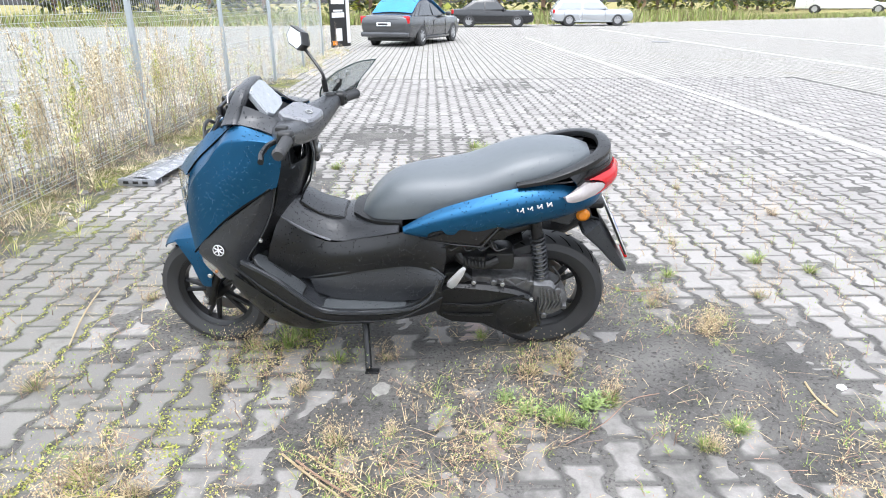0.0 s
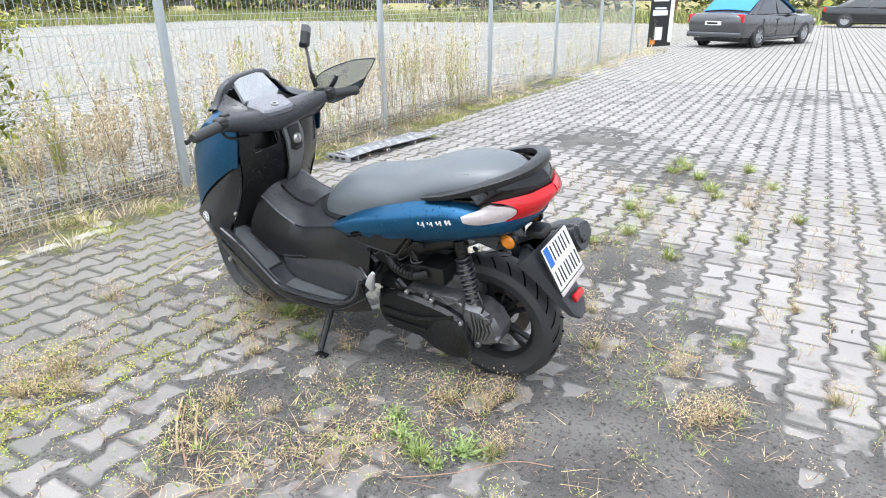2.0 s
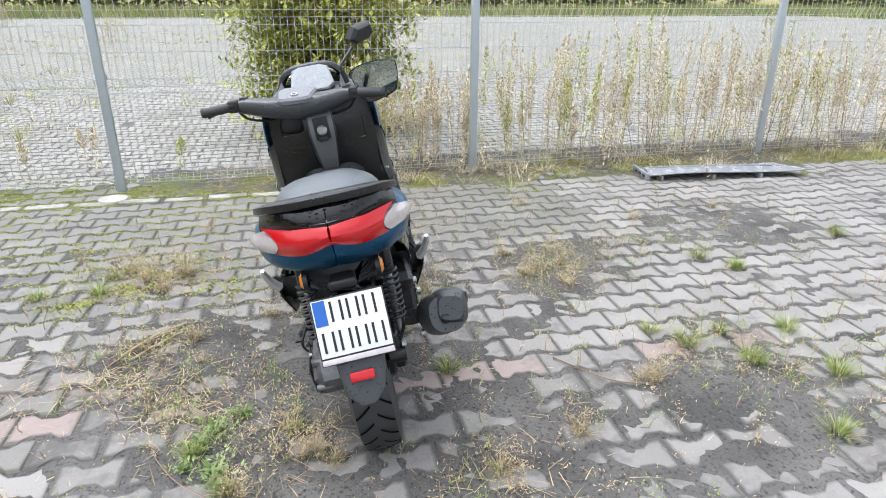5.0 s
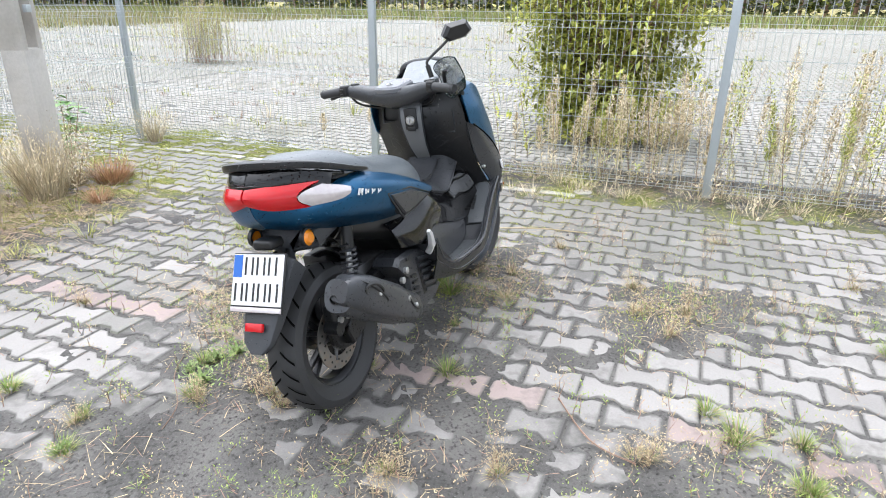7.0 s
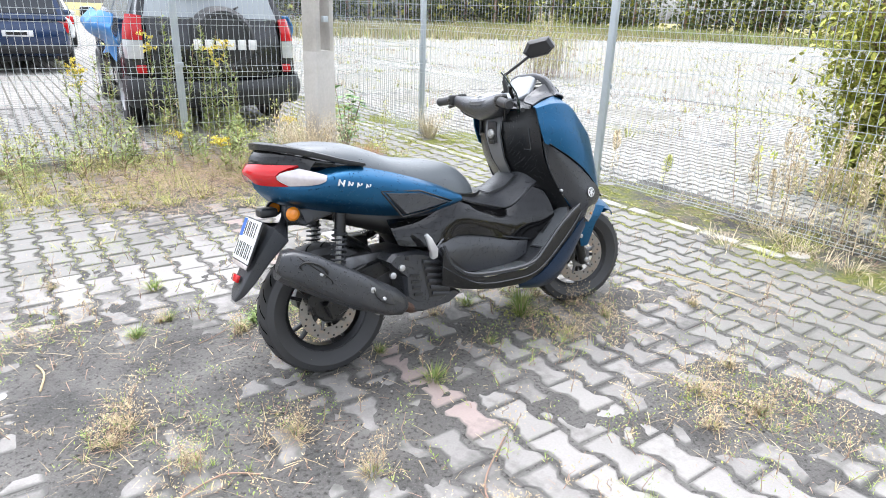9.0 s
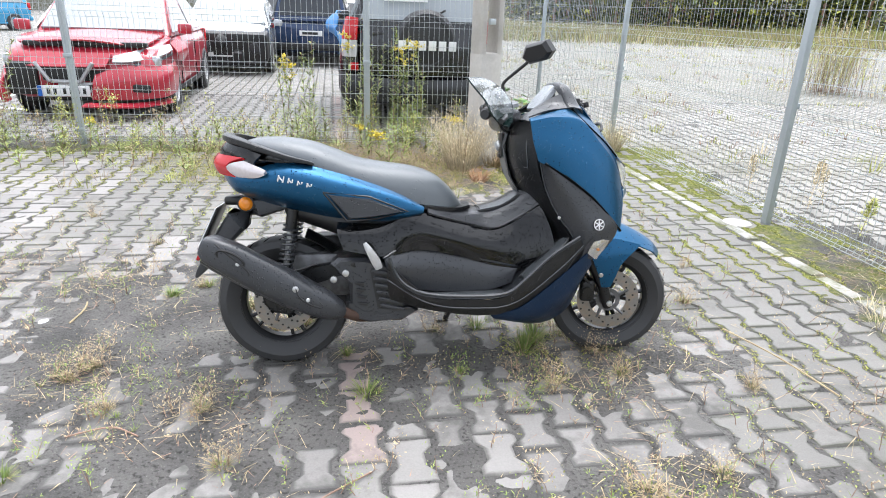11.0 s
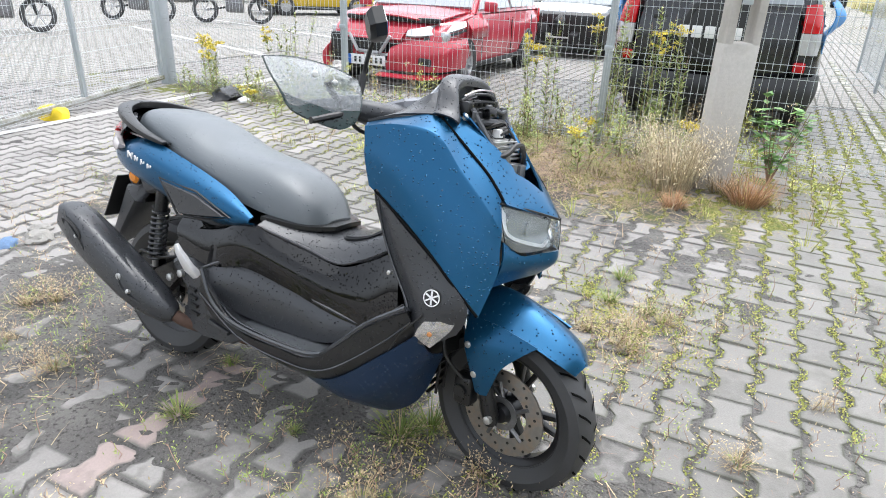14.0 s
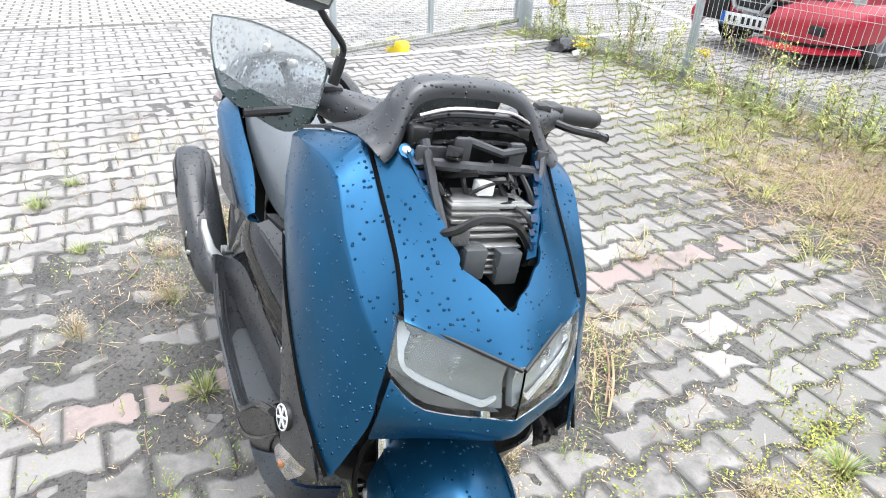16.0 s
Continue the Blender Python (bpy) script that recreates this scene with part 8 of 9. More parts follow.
# dry pale clump at the pole, rust-coloured grass before it, clump at the corner post
for name, x, y, r, h, n, k, lab in (("dry_bush", -0.62, -3.12, 0.26, 0.50, 620, M_PALE, "pale dry bushy clump at the foot of the pole"), ("rust_grass", -1.12, -3.05, 0.22, 0.24, 420, M_RUSTY, "rust-brown dry grass clump"),
                                    ("dry_bush", -2.42, -3.95, 0.14, 0.34, 160, M_PALE, "pale dry clump at a fence post"), ("rust_grass", -0.70, -2.70, 0.14, 0.13, 180, M_RUSTY, "small rust-brown dry grass clump"), ("rust_grass", -0.95, -3.25, 0.2, 0.2, 220, M_STRAW, "yellow dry grass clump")):
    L, heads = Leaves(), Leaves()
    for _ in range(n):
        a, q = g.uniform(0, 6.283), r * math.sqrt(g.random())
        d = Vector((math.cos(a) * g.uniform(0.1, 0.75), math.sin(a) * g.uniform(0.1, 0.75), 1.2 if k is M_PALE else 0.6))
        tip = L.blade((q * 0.5 * math.cos(a), q * 0.5 * math.sin(a), 0), d, h * g.uniform(0.5, 1.1), 0.005, g.uniform(0.1, 0.7), 0)
        if k is M_PALE:
            for _ in range(7):
                heads.leaf(tip + Vector((g.gauss(0, 0.022), g.gauss(0, 0.022), g.gauss(-0.07, 0.06))), (g.gauss(0, 1), g.gauss(0, 1), 0.9), (0, 0, 1), g.uniform(0.014, 0.03), 0.0055, 0)
    clump = tagged(new(name, L.mesh(name, (k,))), lab, "grass")
    clump.matrix_world = Matrix.Translation((x, y, 0))
    if heads.v:
        tagged(new("seed_head", heads.mesh("seed_head", (k,))), kind="stuff").parent = clump

# mat of dead brown stalks before the short fence
L = Leaves()
for _ in range(5200):
    x, y = g.gauss(0.28, 0.55), g.gauss(-3.25, 0.50)
    a = g.uniform(0, 6.283)
    L.blade((x, y, 0.008 + 0.09 * g.random() ** 2), (math.cos(a), math.sin(a), g.uniform(-0.02, 0.22)), g.uniform(0.08, 0.28), g.uniform(0.002, 0.005), 0.25, g.choice((0, 0, 0, 1, 2)), 2)
for _ in range(110):
    tuft(L, g, g.gauss(0.28, 0.6), g.gauss(-3.3, 0.5), 0, 0.05, g.uniform(0.05, 0.16), 9, g.choice((0, 1, 3)), 0.003, 0.9)
tagged(new("dead_stalks", L.mesh("dead_stalks", (M_DEADSTALK, M_STRAW, M_STEM, M_YELLOWGREEN))), "flattened mat of dead brown stalks before the fence", "weeds", kind="stuff")

# broad-leaved sapling beside the pole
L = Leaves()
for i in range(9):
    a = g.uniform(0, 6.283)
    top = Vector((math.cos(a) * 0.16, math.sin(a) * 0.16, g.uniform(0.35, 0.72)))
    L.stem([Vector((0, 0, 0)).lerp(top, t) for t in (0, 0.5, 1)], 0.004, 1)
    for _ in range(13):
        b = g.uniform(0, 6.283)
        L.leaf(Vector((0, 0, 0)).lerp(top, g.uniform(0.25, 1.0)), (math.cos(b), math.sin(b), g.uniform(-0.3, 0.5)), (0, 0, 1), g.uniform(0.07, 0.13), g.uniform(0.045, 0.075), 0)
ob = tagged(new("sapling", L.mesh("sapling", (mat("sapling_leaf", (0.13, 0.28, 0.07), 0.5, var=0.2, scale=20, col2=(0.22, 0.36, 0.10), island=0.5), M_STEM))), "green broad-leaved sapling beside the concrete pole", "plant")
ob.matrix_world = Matrix.Translation((-1.22, -3.62, 0))
# the big shrub behind the long fence
shrub = empty("shrub", Matrix.Translation((-4.55, 0.13, 0)), "large yellow-green leafy shrub behind the fence", "shrub")
L = Leaves()
W = Leaves()
for i in range(34):
    a = g.uniform(0, 6.283)
    top = Vector((math.cos(a) * g.uniform(0.2, 0.9), math.sin(a) * g.uniform(0.25, 0.88), g.uniform(1.2, 2.3)))
    pts = [Vector((math.cos(a) * 0.1, math.sin(a) * 0.1, 0)).lerp(top, t) + Vector((g.gauss(0, 0.03), g.gauss(0, 0.03), 0.12 * math.sin(3.1 * t))) for t in (0, 0.25, 0.5, 0.75, 1)]
    W.stem(pts, 0.022, 0)
    for j in range(58):
        t = g.uniform(0.03, 1.0)
        q = 0.62 + 0.38 * t
        c = Vector((top.x * q, top.y * q, top.z * t)) + Vector((g.gauss(0, 0.17), g.gauss(0, 0.15), g.gauss(0, 0.16)))
        c.z = max(c.z, 0.12)
        w = Vector((g.gauss(0, 1), g.gauss(0, 1), g.uniform(-0.2, 0.8))).normalized()
        for m in range(13):
            sd = Vector((g.gauss(0, 1), g.gauss(0, 1), g.gauss(0, 0.5)))
            L.leaf(c + w * 0.03 * m, sd, (0, 0, 1), g.uniform(0.06, 0.11), g.uniform(0.026, 0.044), 0 if g.random() < 0.86 else 1)
for nm, q, mats, kind in (("branchwork", W, (M_STEM,), ""), ("crown", L, (M_BUSH, M_YELLOWGREEN), "")):
    ob = new(nm, q.mesh(nm, mats))
    ob.parent = shrub

# clumps on the far lot
L = Leaves()
for x, y, n, h in ((-9.4, -9.6, 130, 1.35), (-10.1, -8.5, 30, 0.5), (-24, -7, 40, 0.8), (-30, 2, 30, 0.6), (-12, 9, 14, 0.5), (-33, -14, 40, 1.4), (-38, -20, 40, 1.5), (-8, 4, 10, 0.4), (-6.5, 7.5, 14, 0.5), (-15, -16, 30, 0.7), (-20, -19, 30, 0.8)):
    for _ in range(n):
        weed(L, g, x + g.gauss(0, 0.34), y + g.gauss(0, 0.34), 0, h * g.uniform(0.5, 1.1), 1, g.choice((0, 2, 2)), True, 0.15, 0.8)
for _ in range(240):
    x, y = g.uniform(-30, -3.2), g.uniform(-22, 22)
    tuft(L, g, x, y, 0, 0.2, g.uniform(0.08, 0.3), 16, g.choice((0, 2)), 0.008, 0.7)
for _ in range(1500):
    x, y = -3.4 - 22 * g.random() ** 1.2, g.uniform(-32, -3)
    if fbm(x, y, 0.35, 2.0) > -0.05:
        for k in range(3):
            tuft(L, g, x + g.gauss(0, 0.10), y + 0.2 * k, 0, 0.12, g.uniform(0.04, 0.16), 7, g.choice((0, 1, 2, 2)), 0.008, 0.8)
tagged(new("lot_weeds", L.mesh("lot_weeds", (M_PALE, M_STEM, M_YELLOWGREEN))), "scattered dry weeds on the empty paved lot", "weeds", kind="stuff")
# wild grass band and woods in the distance
L = Leaves()
for _ in range(9000):
    if g.random() < 0.6:
        x, y = -g.uniform(46, 66), g.uniform(-70, 60)
    else:
        x = g.uniform(-46, 60)
        y = g.uniform(39, 50 if x < 24 else 42) + 0.55 * max(0.0, x - 8)
    tall = 0.45 if x > 24 else 1.0
    for _ in range(7):
        L.blade((x + g.gauss(0, 0.5), y + g.gauss(0, 0.5), 0), (g.gauss(0, 0.35), g.gauss(0, 0.35), 1), tall * g.uniform(0.3, 1.1), g.uniform(0.03, 0.09), 0.5, g.choice((0, 1, 1, 2, 2)), 2)
for _ in range(4500):
    x, y = -6 - 52 * g.random() ** 1.3, -g.uniform(28, 66)
    for _ in range(6):
        L.blade((x + g.gauss(0, 0.4), y + g.gauss(0, 0.4), 0), (g.gauss(0, 0.4), g.gauss(0, 0.4), 1), g.uniform(0.2, 0.8), g.uniform(0.02, 0.06), 0.5, g.choice((0, 0, 0, 0, 1, 2)), 2)
tagged(new("far_grass", L.mesh("far_grass", (M_FARSTRAW, M_FAROLIVE, M_GRASS))), "tall dry grass at the edge of the lots", "grass", kind="stuff")
L = Leaves()
for i in range(205):
    if i < 95:
        x, y = -g.uniform(66, 84), -95 + 175 * i / 95
    elif i < 150:
        x = -60 + 150 * (i - 95) / 55
        y = g.uniform(50, 66) + 0.9 * max(0.0, x - 8)
    else:
        x, y = -64 + 46 * (i - 150) / 55, -g.uniform(66, 80)
    h = g.uniform(5, 10)
    L.stem([(x, y, 0), (x, y, h * 0.5), (x, y, h * 0.85)], 0.22, 2)
    for _ in range(420):
        a, t = g.uniform(0, 6.283), g.random()
        r = 2.6 * math.sqrt(g.random()) * (0.55 + 0.8 * math.sin(3.0 * (t * 0.9 + 0.08)))
        L.leaf((x + r * math.cos(a), y + r * math.sin(a), 0.3 + t * h), (g.gauss(0, 1), g.gauss(0, 1), g.gauss(0, 0.7)), (0, 0, 1), g.uniform(0.4, 0.9), g.uniform(0.3, 0.7), 0 if g.random() < 0.75 else 1)
tagged(new("far_woods", L.mesh("far_woods", (M_TREE, M_BUSH, M_STEM))), "dark green wood beyond the lots", "trees", kind="stuff")
# twigs lying about
for pts, r in (([(-0.17, -0.69, 0.01), (-0.07, -0.78, 0.012), (0.04, -0.87, 0.006)], 0.004), ([(-0.2, -0.72, 0.012), (-0.08, -0.83, 0.02), (0.07, -0.93, 0.012)], 0.0035), ([(-0.01, -0.9, 0.01), (-0.14, -0.8, 0.02), (-0.25, -0.69, 0.012)], 0.004),
               ([(-1.31, 0.0, 0.008), (-1.39, 0.28, 0.02), (-1.46, 0.56, 0.008)], 0.004), ([(0.66, -0.64, 0.008), (0.80, -0.55, 0.018), (0.93, -0.41, 0.014), (1.05, -0.36, 0.008)], 0.0018), ([(1.62, -0.5, 0.008), (1.6, -0.4, 0.015), (1.62, -0.29, 0.008)], 0.004),
               ([(1.1, 0.55, 0.01), (1.2, 0.5, 0.015), (1.33, 0.53, 0.008)], 0.003), ([(0.35, 0.8, 0.01), (0.55, 0.95, 0.015), (0.6, 1.1, 0.01)], 0.003)):
    bm = bmesh.new()
    tube(bm, catmull(pts, 5), r, 5)
    tagged(part("twig", bm, M_STRAW if r > 0.0036 else M_STEM), "thin dry twig lying on the paving", "twig", "twigs on the paving")
# ---- parked cars ----
M_CARTYRE, M_DARKTRIM = M_TYRE, mat("black_car_trim", (0.018, 0.018, 0.019), 0.55, var=0.08)
M_HUBCAP = mat("silver_hubcap", (0.42, 0.42, 0.43), 0.35, 0.6, var=0.06, bump=0.01)
M_CLEARLAMP = mat("clear_car_lamp", (0.55, 0.56, 0.57), 0.1, 0.4, var=0.15, scale=20, bump=0.02, coat=0.5)


def paint(name, col, rough=0.25, metal=0.2):
    return mat(name, col, rough, metal, var=0.05, scale=2, fine=40, bump=0.003, coat=0.7)


def car_wheel(parent, x, y, r, s, spoked):
    root = new("wheel")
    root.parent = parent
    root.matrix_basis = Matrix.Translation((x, y, r))
    bm = bmesh.new()
    w = 0.10
    lathe(bm, [(r * 0.62, -w), (r * 0.92, -w), (r, -w * 0.7), (r, w * 0.7), (r * 0.92, w), (r * 0.62, w)], 28)
    part("tyre", bm, M_CARTYRE, root)
    bm = bmesh.new()
    lathe(bm, [(0.0, s * w * 0.72), (r * 0.14, s * w * 0.8), (r * 0.2, s * w * 0.6), (r * 0.55, s * w * 0.55), (r * 0.60, s * w * 0.95), (r * 0.64, s * w * 0.95), (r * 0.64, s * w * 0.3)], 28)
    for k in range(spoked):
        an = 2 * math.pi * k / spoked
        box(bm, (r * 0.36, s * w * 0.70, 0), (r * 0.46, 0.03, r * 0.10), 0.006, Matrix.Rotation(an, 4, "Y"))
    part("rim", bm, M_HUBCAP, root)
    bm = bmesh.new()
    lathe(bm, [(r * 0.66, s * w * 0.4), (r * 1.17, s * w * 0.4), (r * 1.17, s * w * 0.48), (r * 0.66, s * w * 0.48)], 28)
    part("arch_gap", bm, M_INK, root)


def strip(name, parent, c, size, material, bevel=0.012, label="", rot=None):
    bm = bmesh.new()
    box(bm, (0, 0, 0), size, bevel)
    ob = part(name, bm, material, parent, label)
    ob.matrix_basis = Matrix.Translation(c) @ (rot or Matrix())
    return ob


def car(name, at, yaw, label, colour, L, W, H, hood, screen, roof0, roof1, back, belt=0.58, nose=0.72, deck=None, wheel_r=0.30, base=0.60, glass_m=None, spoked=9, tail="red", dark_low=False):
    """x is ahead. hood, screen, roof0, roof1, back: where hood, windscreen, roof and rear window begin and end, as shares of the length from the tail."""
    root = empty(name, Matrix.Translation((at[0], at[1], 0)) @ Matrix.Rotation(radians(yaw), 4, "Z"), label, "car", "parked cars")
    X = lambda f: (f - 0.5) * L
    hw, zb, zn = W / 2, H * belt, H * nose * 0.80
    deck = deck or belt
    gm = glass_m or M_TINT
    # lower body
    prof = [(0.0, H * deck * 0.55, H * deck * 0.86, 0.86), (0.015, H * 0.26, H * deck * 0.97, 0.92), (0.06, H * 0.17, H * deck, 0.97), (0.22, H * 0.15, H * deck, 1.0), (0.5, H * 0.14, zb, 1.0),
            (screen, H * 0.14, zb, 1.0), (screen + 0.08, H * 0.14, zb * 0.97, 0.995), (0.90, H * 0.15, zn * 1.03, 0.98), (0.965, H * 0.16, zn * 0.93, 0.93), (0.99, H * 0.20, zn * 0.80, 0.86), (1.0, H * 0.27, zn * 0.60, 0.78)]
    bm = bmesh.new()
    rings = []
    for f, z0, z1, w in prof:
        y = hw * w
        zz = [(0.0, z0), (0.80, z0), (0.94, z0 + 0.05), (1.0, z0 + (z1 - z0) * 0.40), (0.985, z0 + (z1 - z0) * 0.72), (0.93, z0 + (z1 - z0) * 0.94), (0.80, z1), (0.4, z1 + 0.018), (0.0, z1 + 0.025)]
        half = [(X(f), y * q, z) for q, z in zz]
        rings.append([bm.verts.new(p) for p in half] + [bm.verts.new((p[0], -p[1], p[2])) for p in half[-2:0:-1]])
    long = [catmull([r[i].co for r in rings], 4) for i in range(len(rings[0]))]
    for r in rings:
        for v in r:
            bm.verts.remove(v)
    skin(bm, [[bm.verts.new(p) for p in st] for st in zip(*long)])
    bmesh.ops.recalc_face_normals(bm, faces=bm.faces)
    body = part("body", bm, colour, root)
    # cabin
    tw = hw * 0.74
    pts = [(screen, zb, hw * 0.93), (roof0, H * 0.985, tw), ((roof0 + roof1) / 2, H, tw), (roof1, H * 0.97, tw * 0.98), (back, H * deck, hw * 0.90)]
    bm = bmesh.new()
    low = [(screen, zb), (roof0, zb), ((roof0 + roof1) / 2, zb), (roof1, zb), (back, H * deck)]
    rings = []
    for (f, z, w), (fl, zl) in zip(pts, low):
        c = [(X(f), -hw * 0.93, min(zl, z) - 0.02), (X(f), -w, z - 0.055), (X(f), -w * 0.95, z - 0.018), (X(f), -w * 0.80, z), (X(f), 0, z + 0.025), (X(f), w * 0.80, z), (X(f), w * 0.95, z - 0.018), (X(f), w, z - 0.055), (X(f), hw * 0.93, min(zl, z) - 0.02)]
        rings.append([bm.verts.new(p) for p in c])
    skin(bm, rings, False, True)
    bmesh.ops.recalc_face_normals(bm, faces=bm.faces)
    part("cabin", bm, colour, root)

    def quad(nm, p, off, material=gm, parent=root):
        lift = 0.008 if nm == "side_window" else 0.028
        p = [Vector(q) for q in p]
        n = (p[1] - p[0]).cross(p[3] - p[0]).normalized()
        c = sum(p, Vector()) / 4
        if n.dot(Vector(off)) < 0:
            n = -n
        bm = bmesh.new()
        lo = [bm.verts.new(q - n * 0.02) for q in p]
        hi = [bm.verts.new(q + n * lift) for q in p]
        skin(bm, [lo, hi])
        bmesh.ops.recalc_face_normals(bm, faces=bm.faces)
        return part(nm, bm, material, parent)

    i0, i1 = 0.06, 0.94

    def mixp(a, b, t):
        return tuple(a[k] + (b[k] - a[k]) * t for k in range(3))

    a0, a1 = (X(screen), hw * 0.84, zb), (X(roof0), tw * 0.88, H * 0.985)
    quad("windscreen", [mixp(a0, a1, i0), mixp(a0, a1, i1), (mixp(a0, a1, i1)[0], -mixp(a0, a1, i1)[1], mixp(a0, a1, i1)[2]), (mixp(a0, a1, i0)[0], -mixp(a0, a1, i0)[1], mixp(a0, a1, i0)[2])], (1, 0, 1))
    b0, b1 = (X(back), hw * 0.80, H * deck), (X(roof1), tw * 0.86, H * 0.97)
    quad("rear_window", [mixp(b0, b1, 0.12), mixp(b0, b1, 0.90), (mixp(b0, b1, 0.90)[0], -mixp(b0, b1, 0.90)[1], mixp(b0, b1, 0.90)[2]), (mixp(b0, b1, 0.12)[0], -mixp(b0, b1, 0.12)[1], mixp(b0, b1, 0.12)[2])], (-1, 0, 0.4))
    mid = (screen + back) / 2 + 0.02
    zt = H * 0.90
    for s in (1, -1):
        yb, yt = s * hw * 0.945, s * (tw + (hw * 0.93 - tw) * 0.14)
        fr = lambda f0, f1, t: X(f0 + (f1 - f0) * t)
        front_low, front_top = screen - 0.02, roof0 + 0.005
        quad("side_window", [(X(front_low), yb, zb + 0.03), (X(front_top), yt, zt), (X(mid + 0.012), yt, zt), (X(mid + 0.012), yb, zb + 0.03)], (0, s, 0.2))
        quad("side_window", [(X(mid - 0.012), yb, zb + 0.03), (X(mid - 0.012), yt, zt), (X(roof1 + 0.03), yt, zt), (X(back + 0.05), yb, zb + 0.03)], (0, s, 0.2))
        for f in (front_low - 0.01, mid, back + 0.13):
            strip("door_seam", root, (X(f), s * hw * 0.996, H * 0.36), (0.008, 0.012, H * 0.38), M_INK, 0)
        strip("sill", root, (0, s * hw * 0.985, H * 0.17), (L * 0.5, 0.03, 0.07), M_DARKTRIM if dark_low else colour)
        strip("door_handle", root, (X(mid + 0.03), s * hw * 1.0, zb * 0.86), (0.16, 0.03, 0.03), colour)
        mir = strip("wing_mirror", root, (X(screen - 0.03), s * (hw + 0.09), zb + 0.07), (0.10, 0.18, 0.13), colour, 0.03)
        strip("headlamp", root, (X(0.955), s * hw * 0.74, zn * 0.80), (0.16, hw * 0.42, 0.13), M_CLEARLAMP, 0.04, "clear headlamp")
        strip("tail_lamp", root, (X(0.022), s * hw * 0.84, H * deck * 0.86), (0.12, hw * 0.22, H * 0.16), M_RED, 0.03, "red tail lamp")
        for f in (0.5 - base / 2 + 0.01, 0.5 + base / 2 + 0.01):
            car_wheel(root, X(f), s * (hw - 0.09), wheel_r, s, spoked)
    strip("grille", root, (X(0.992), 0, zn * 0.60), (0.07, hw * 0.9, 0.14), M_INK, 0.02)
    strip("front_plate", root, (X(1.0) + 0.012, 0, zn * 0.45), (0.03, 0.50, 0.11), M_WHITE, 0.004)
    strip("front_plate_bars", root, (X(1.0) + 0.030, 0.02, zn * 0.45), (0.006, 0.34, 0.055), M_INK, 0)
    strip("air_intake", root, (X(0.992), 0, H * 0.24), (0.06, hw * 1.2, 0.10), M_INK, 0.02)
    strip("rear_plate", root, (X(0.0) - 0.005, 0, H * deck * 0.72), (0.03, 0.50, 0.11), M_WHITE, 0.004)
    strip("rear_plate_bars", root, (X(0.0) - 0.022, 0.02, H * deck * 0.72), (0.006, 0.34, 0.055), M_INK, 0)
    strip("rear_bumper", root, (X(0.012), 0, H * 0.26), (0.14, W * 0.93, 0.16), M_DARKTRIM if dark_low else colour, 0.05)
    strip("underside", root, (0, 0, H * 0.15), (L * 0.86, W * 0.86, 0.10), M_INK, 0.02)
    return root, X, zn, hw, zb


P_RED = paint("red_car_paint", (0.44, 0.022, 0.042), 0.3, 0.0)
P_BLACK = paint("black_car_paint", (0.012, 0.013, 0.015), 0.2)
P_NAVY = paint("navy_car_paint", (0.012, 0.035, 0.10), 0.2)
P_YELLOW = paint("yellow_car_paint", (0.52, 0.36, 0.02))
P_SKY = paint("light_blue_car_paint", (0.06, 0.32, 0.55))
P_WHITE = paint("white_car_paint", (0.70, 0.71, 0.72))
P_GREY = paint("grey_car_paint", (0.085, 0.088, 0.095), 0.25, 0.5)
P_SILVER = paint("silver_car_paint", (0.45, 0.47, 0.49), 0.25, 0.5)
M_CARPLASTIC = mat("dull_black_car_plastic", (0.022, 0.023, 0.025), 0.45, var=0.12, bump=0.02, bscale=500)
M_TARP = mat("blue_tarpaulin", (0.03, 0.22, 0.55), 0.45, var=0.2, scale=6, bump=0.5, bscale=12)

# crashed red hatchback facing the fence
red_car, X, zn, hw, zb = car("red_hatchback", (3.46, -7.52), 93, "crashed red hatchback with crumpled front bumper and bent hood", P_RED, 4.0, 1.74, 1.47, 0.9, 0.73, 0.56, 0.16, 0.03, 0.62, 0.69, 0.62, 0.31, 0.635, M_SKYGLASS, 9, dark_low=True)
bm = bmesh.new()
surf(bm, [[(X(0.735), -0.74, zb + 0.01), (X(0.725), 0.0, zb + 0.045), (X(0.735), 0.74, zb + 0.01)], [(X(0.85), -0.74, zb - 0.01), (X(0.85), 0.0, zb + 0.05), (X(0.85), 0.74, zb - 0.02)],
          [(X(0.93), -0.70, zb - 0.04), (X(0.945), 0.0, zb + 0.02), (X(0.93), 0.70, zb - 0.06)], [(X(0.958), -0.64, zb - 0.07), (X(0.985), 0.05, zb - 0.03), (X(0.955), 0.66, zb - 0.11)]], 6, 5, 0.02)
bmesh.ops.recalc_face_normals(bm, faces=bm.faces)
part("bent_hood", bm, P_RED, red_car, "red hood bent at its front edge")
strip("hood_gap", red_car, (X(0.955), 0.05, zn * 1.02), (0.10, 1.30, 0.06), M_INK, 0.02)


def panel_on(name, rows, material, label="", thick=0.015, owner=red_car):
    """A curved sheet fixed to a car."""
    bm = bmesh.new()
    surf(bm, rows, 5, 5, thick)
    bmesh.ops.recalc_face_normals(bm, faces=bm.faces)
    return part(name, bm, material, owner, label)


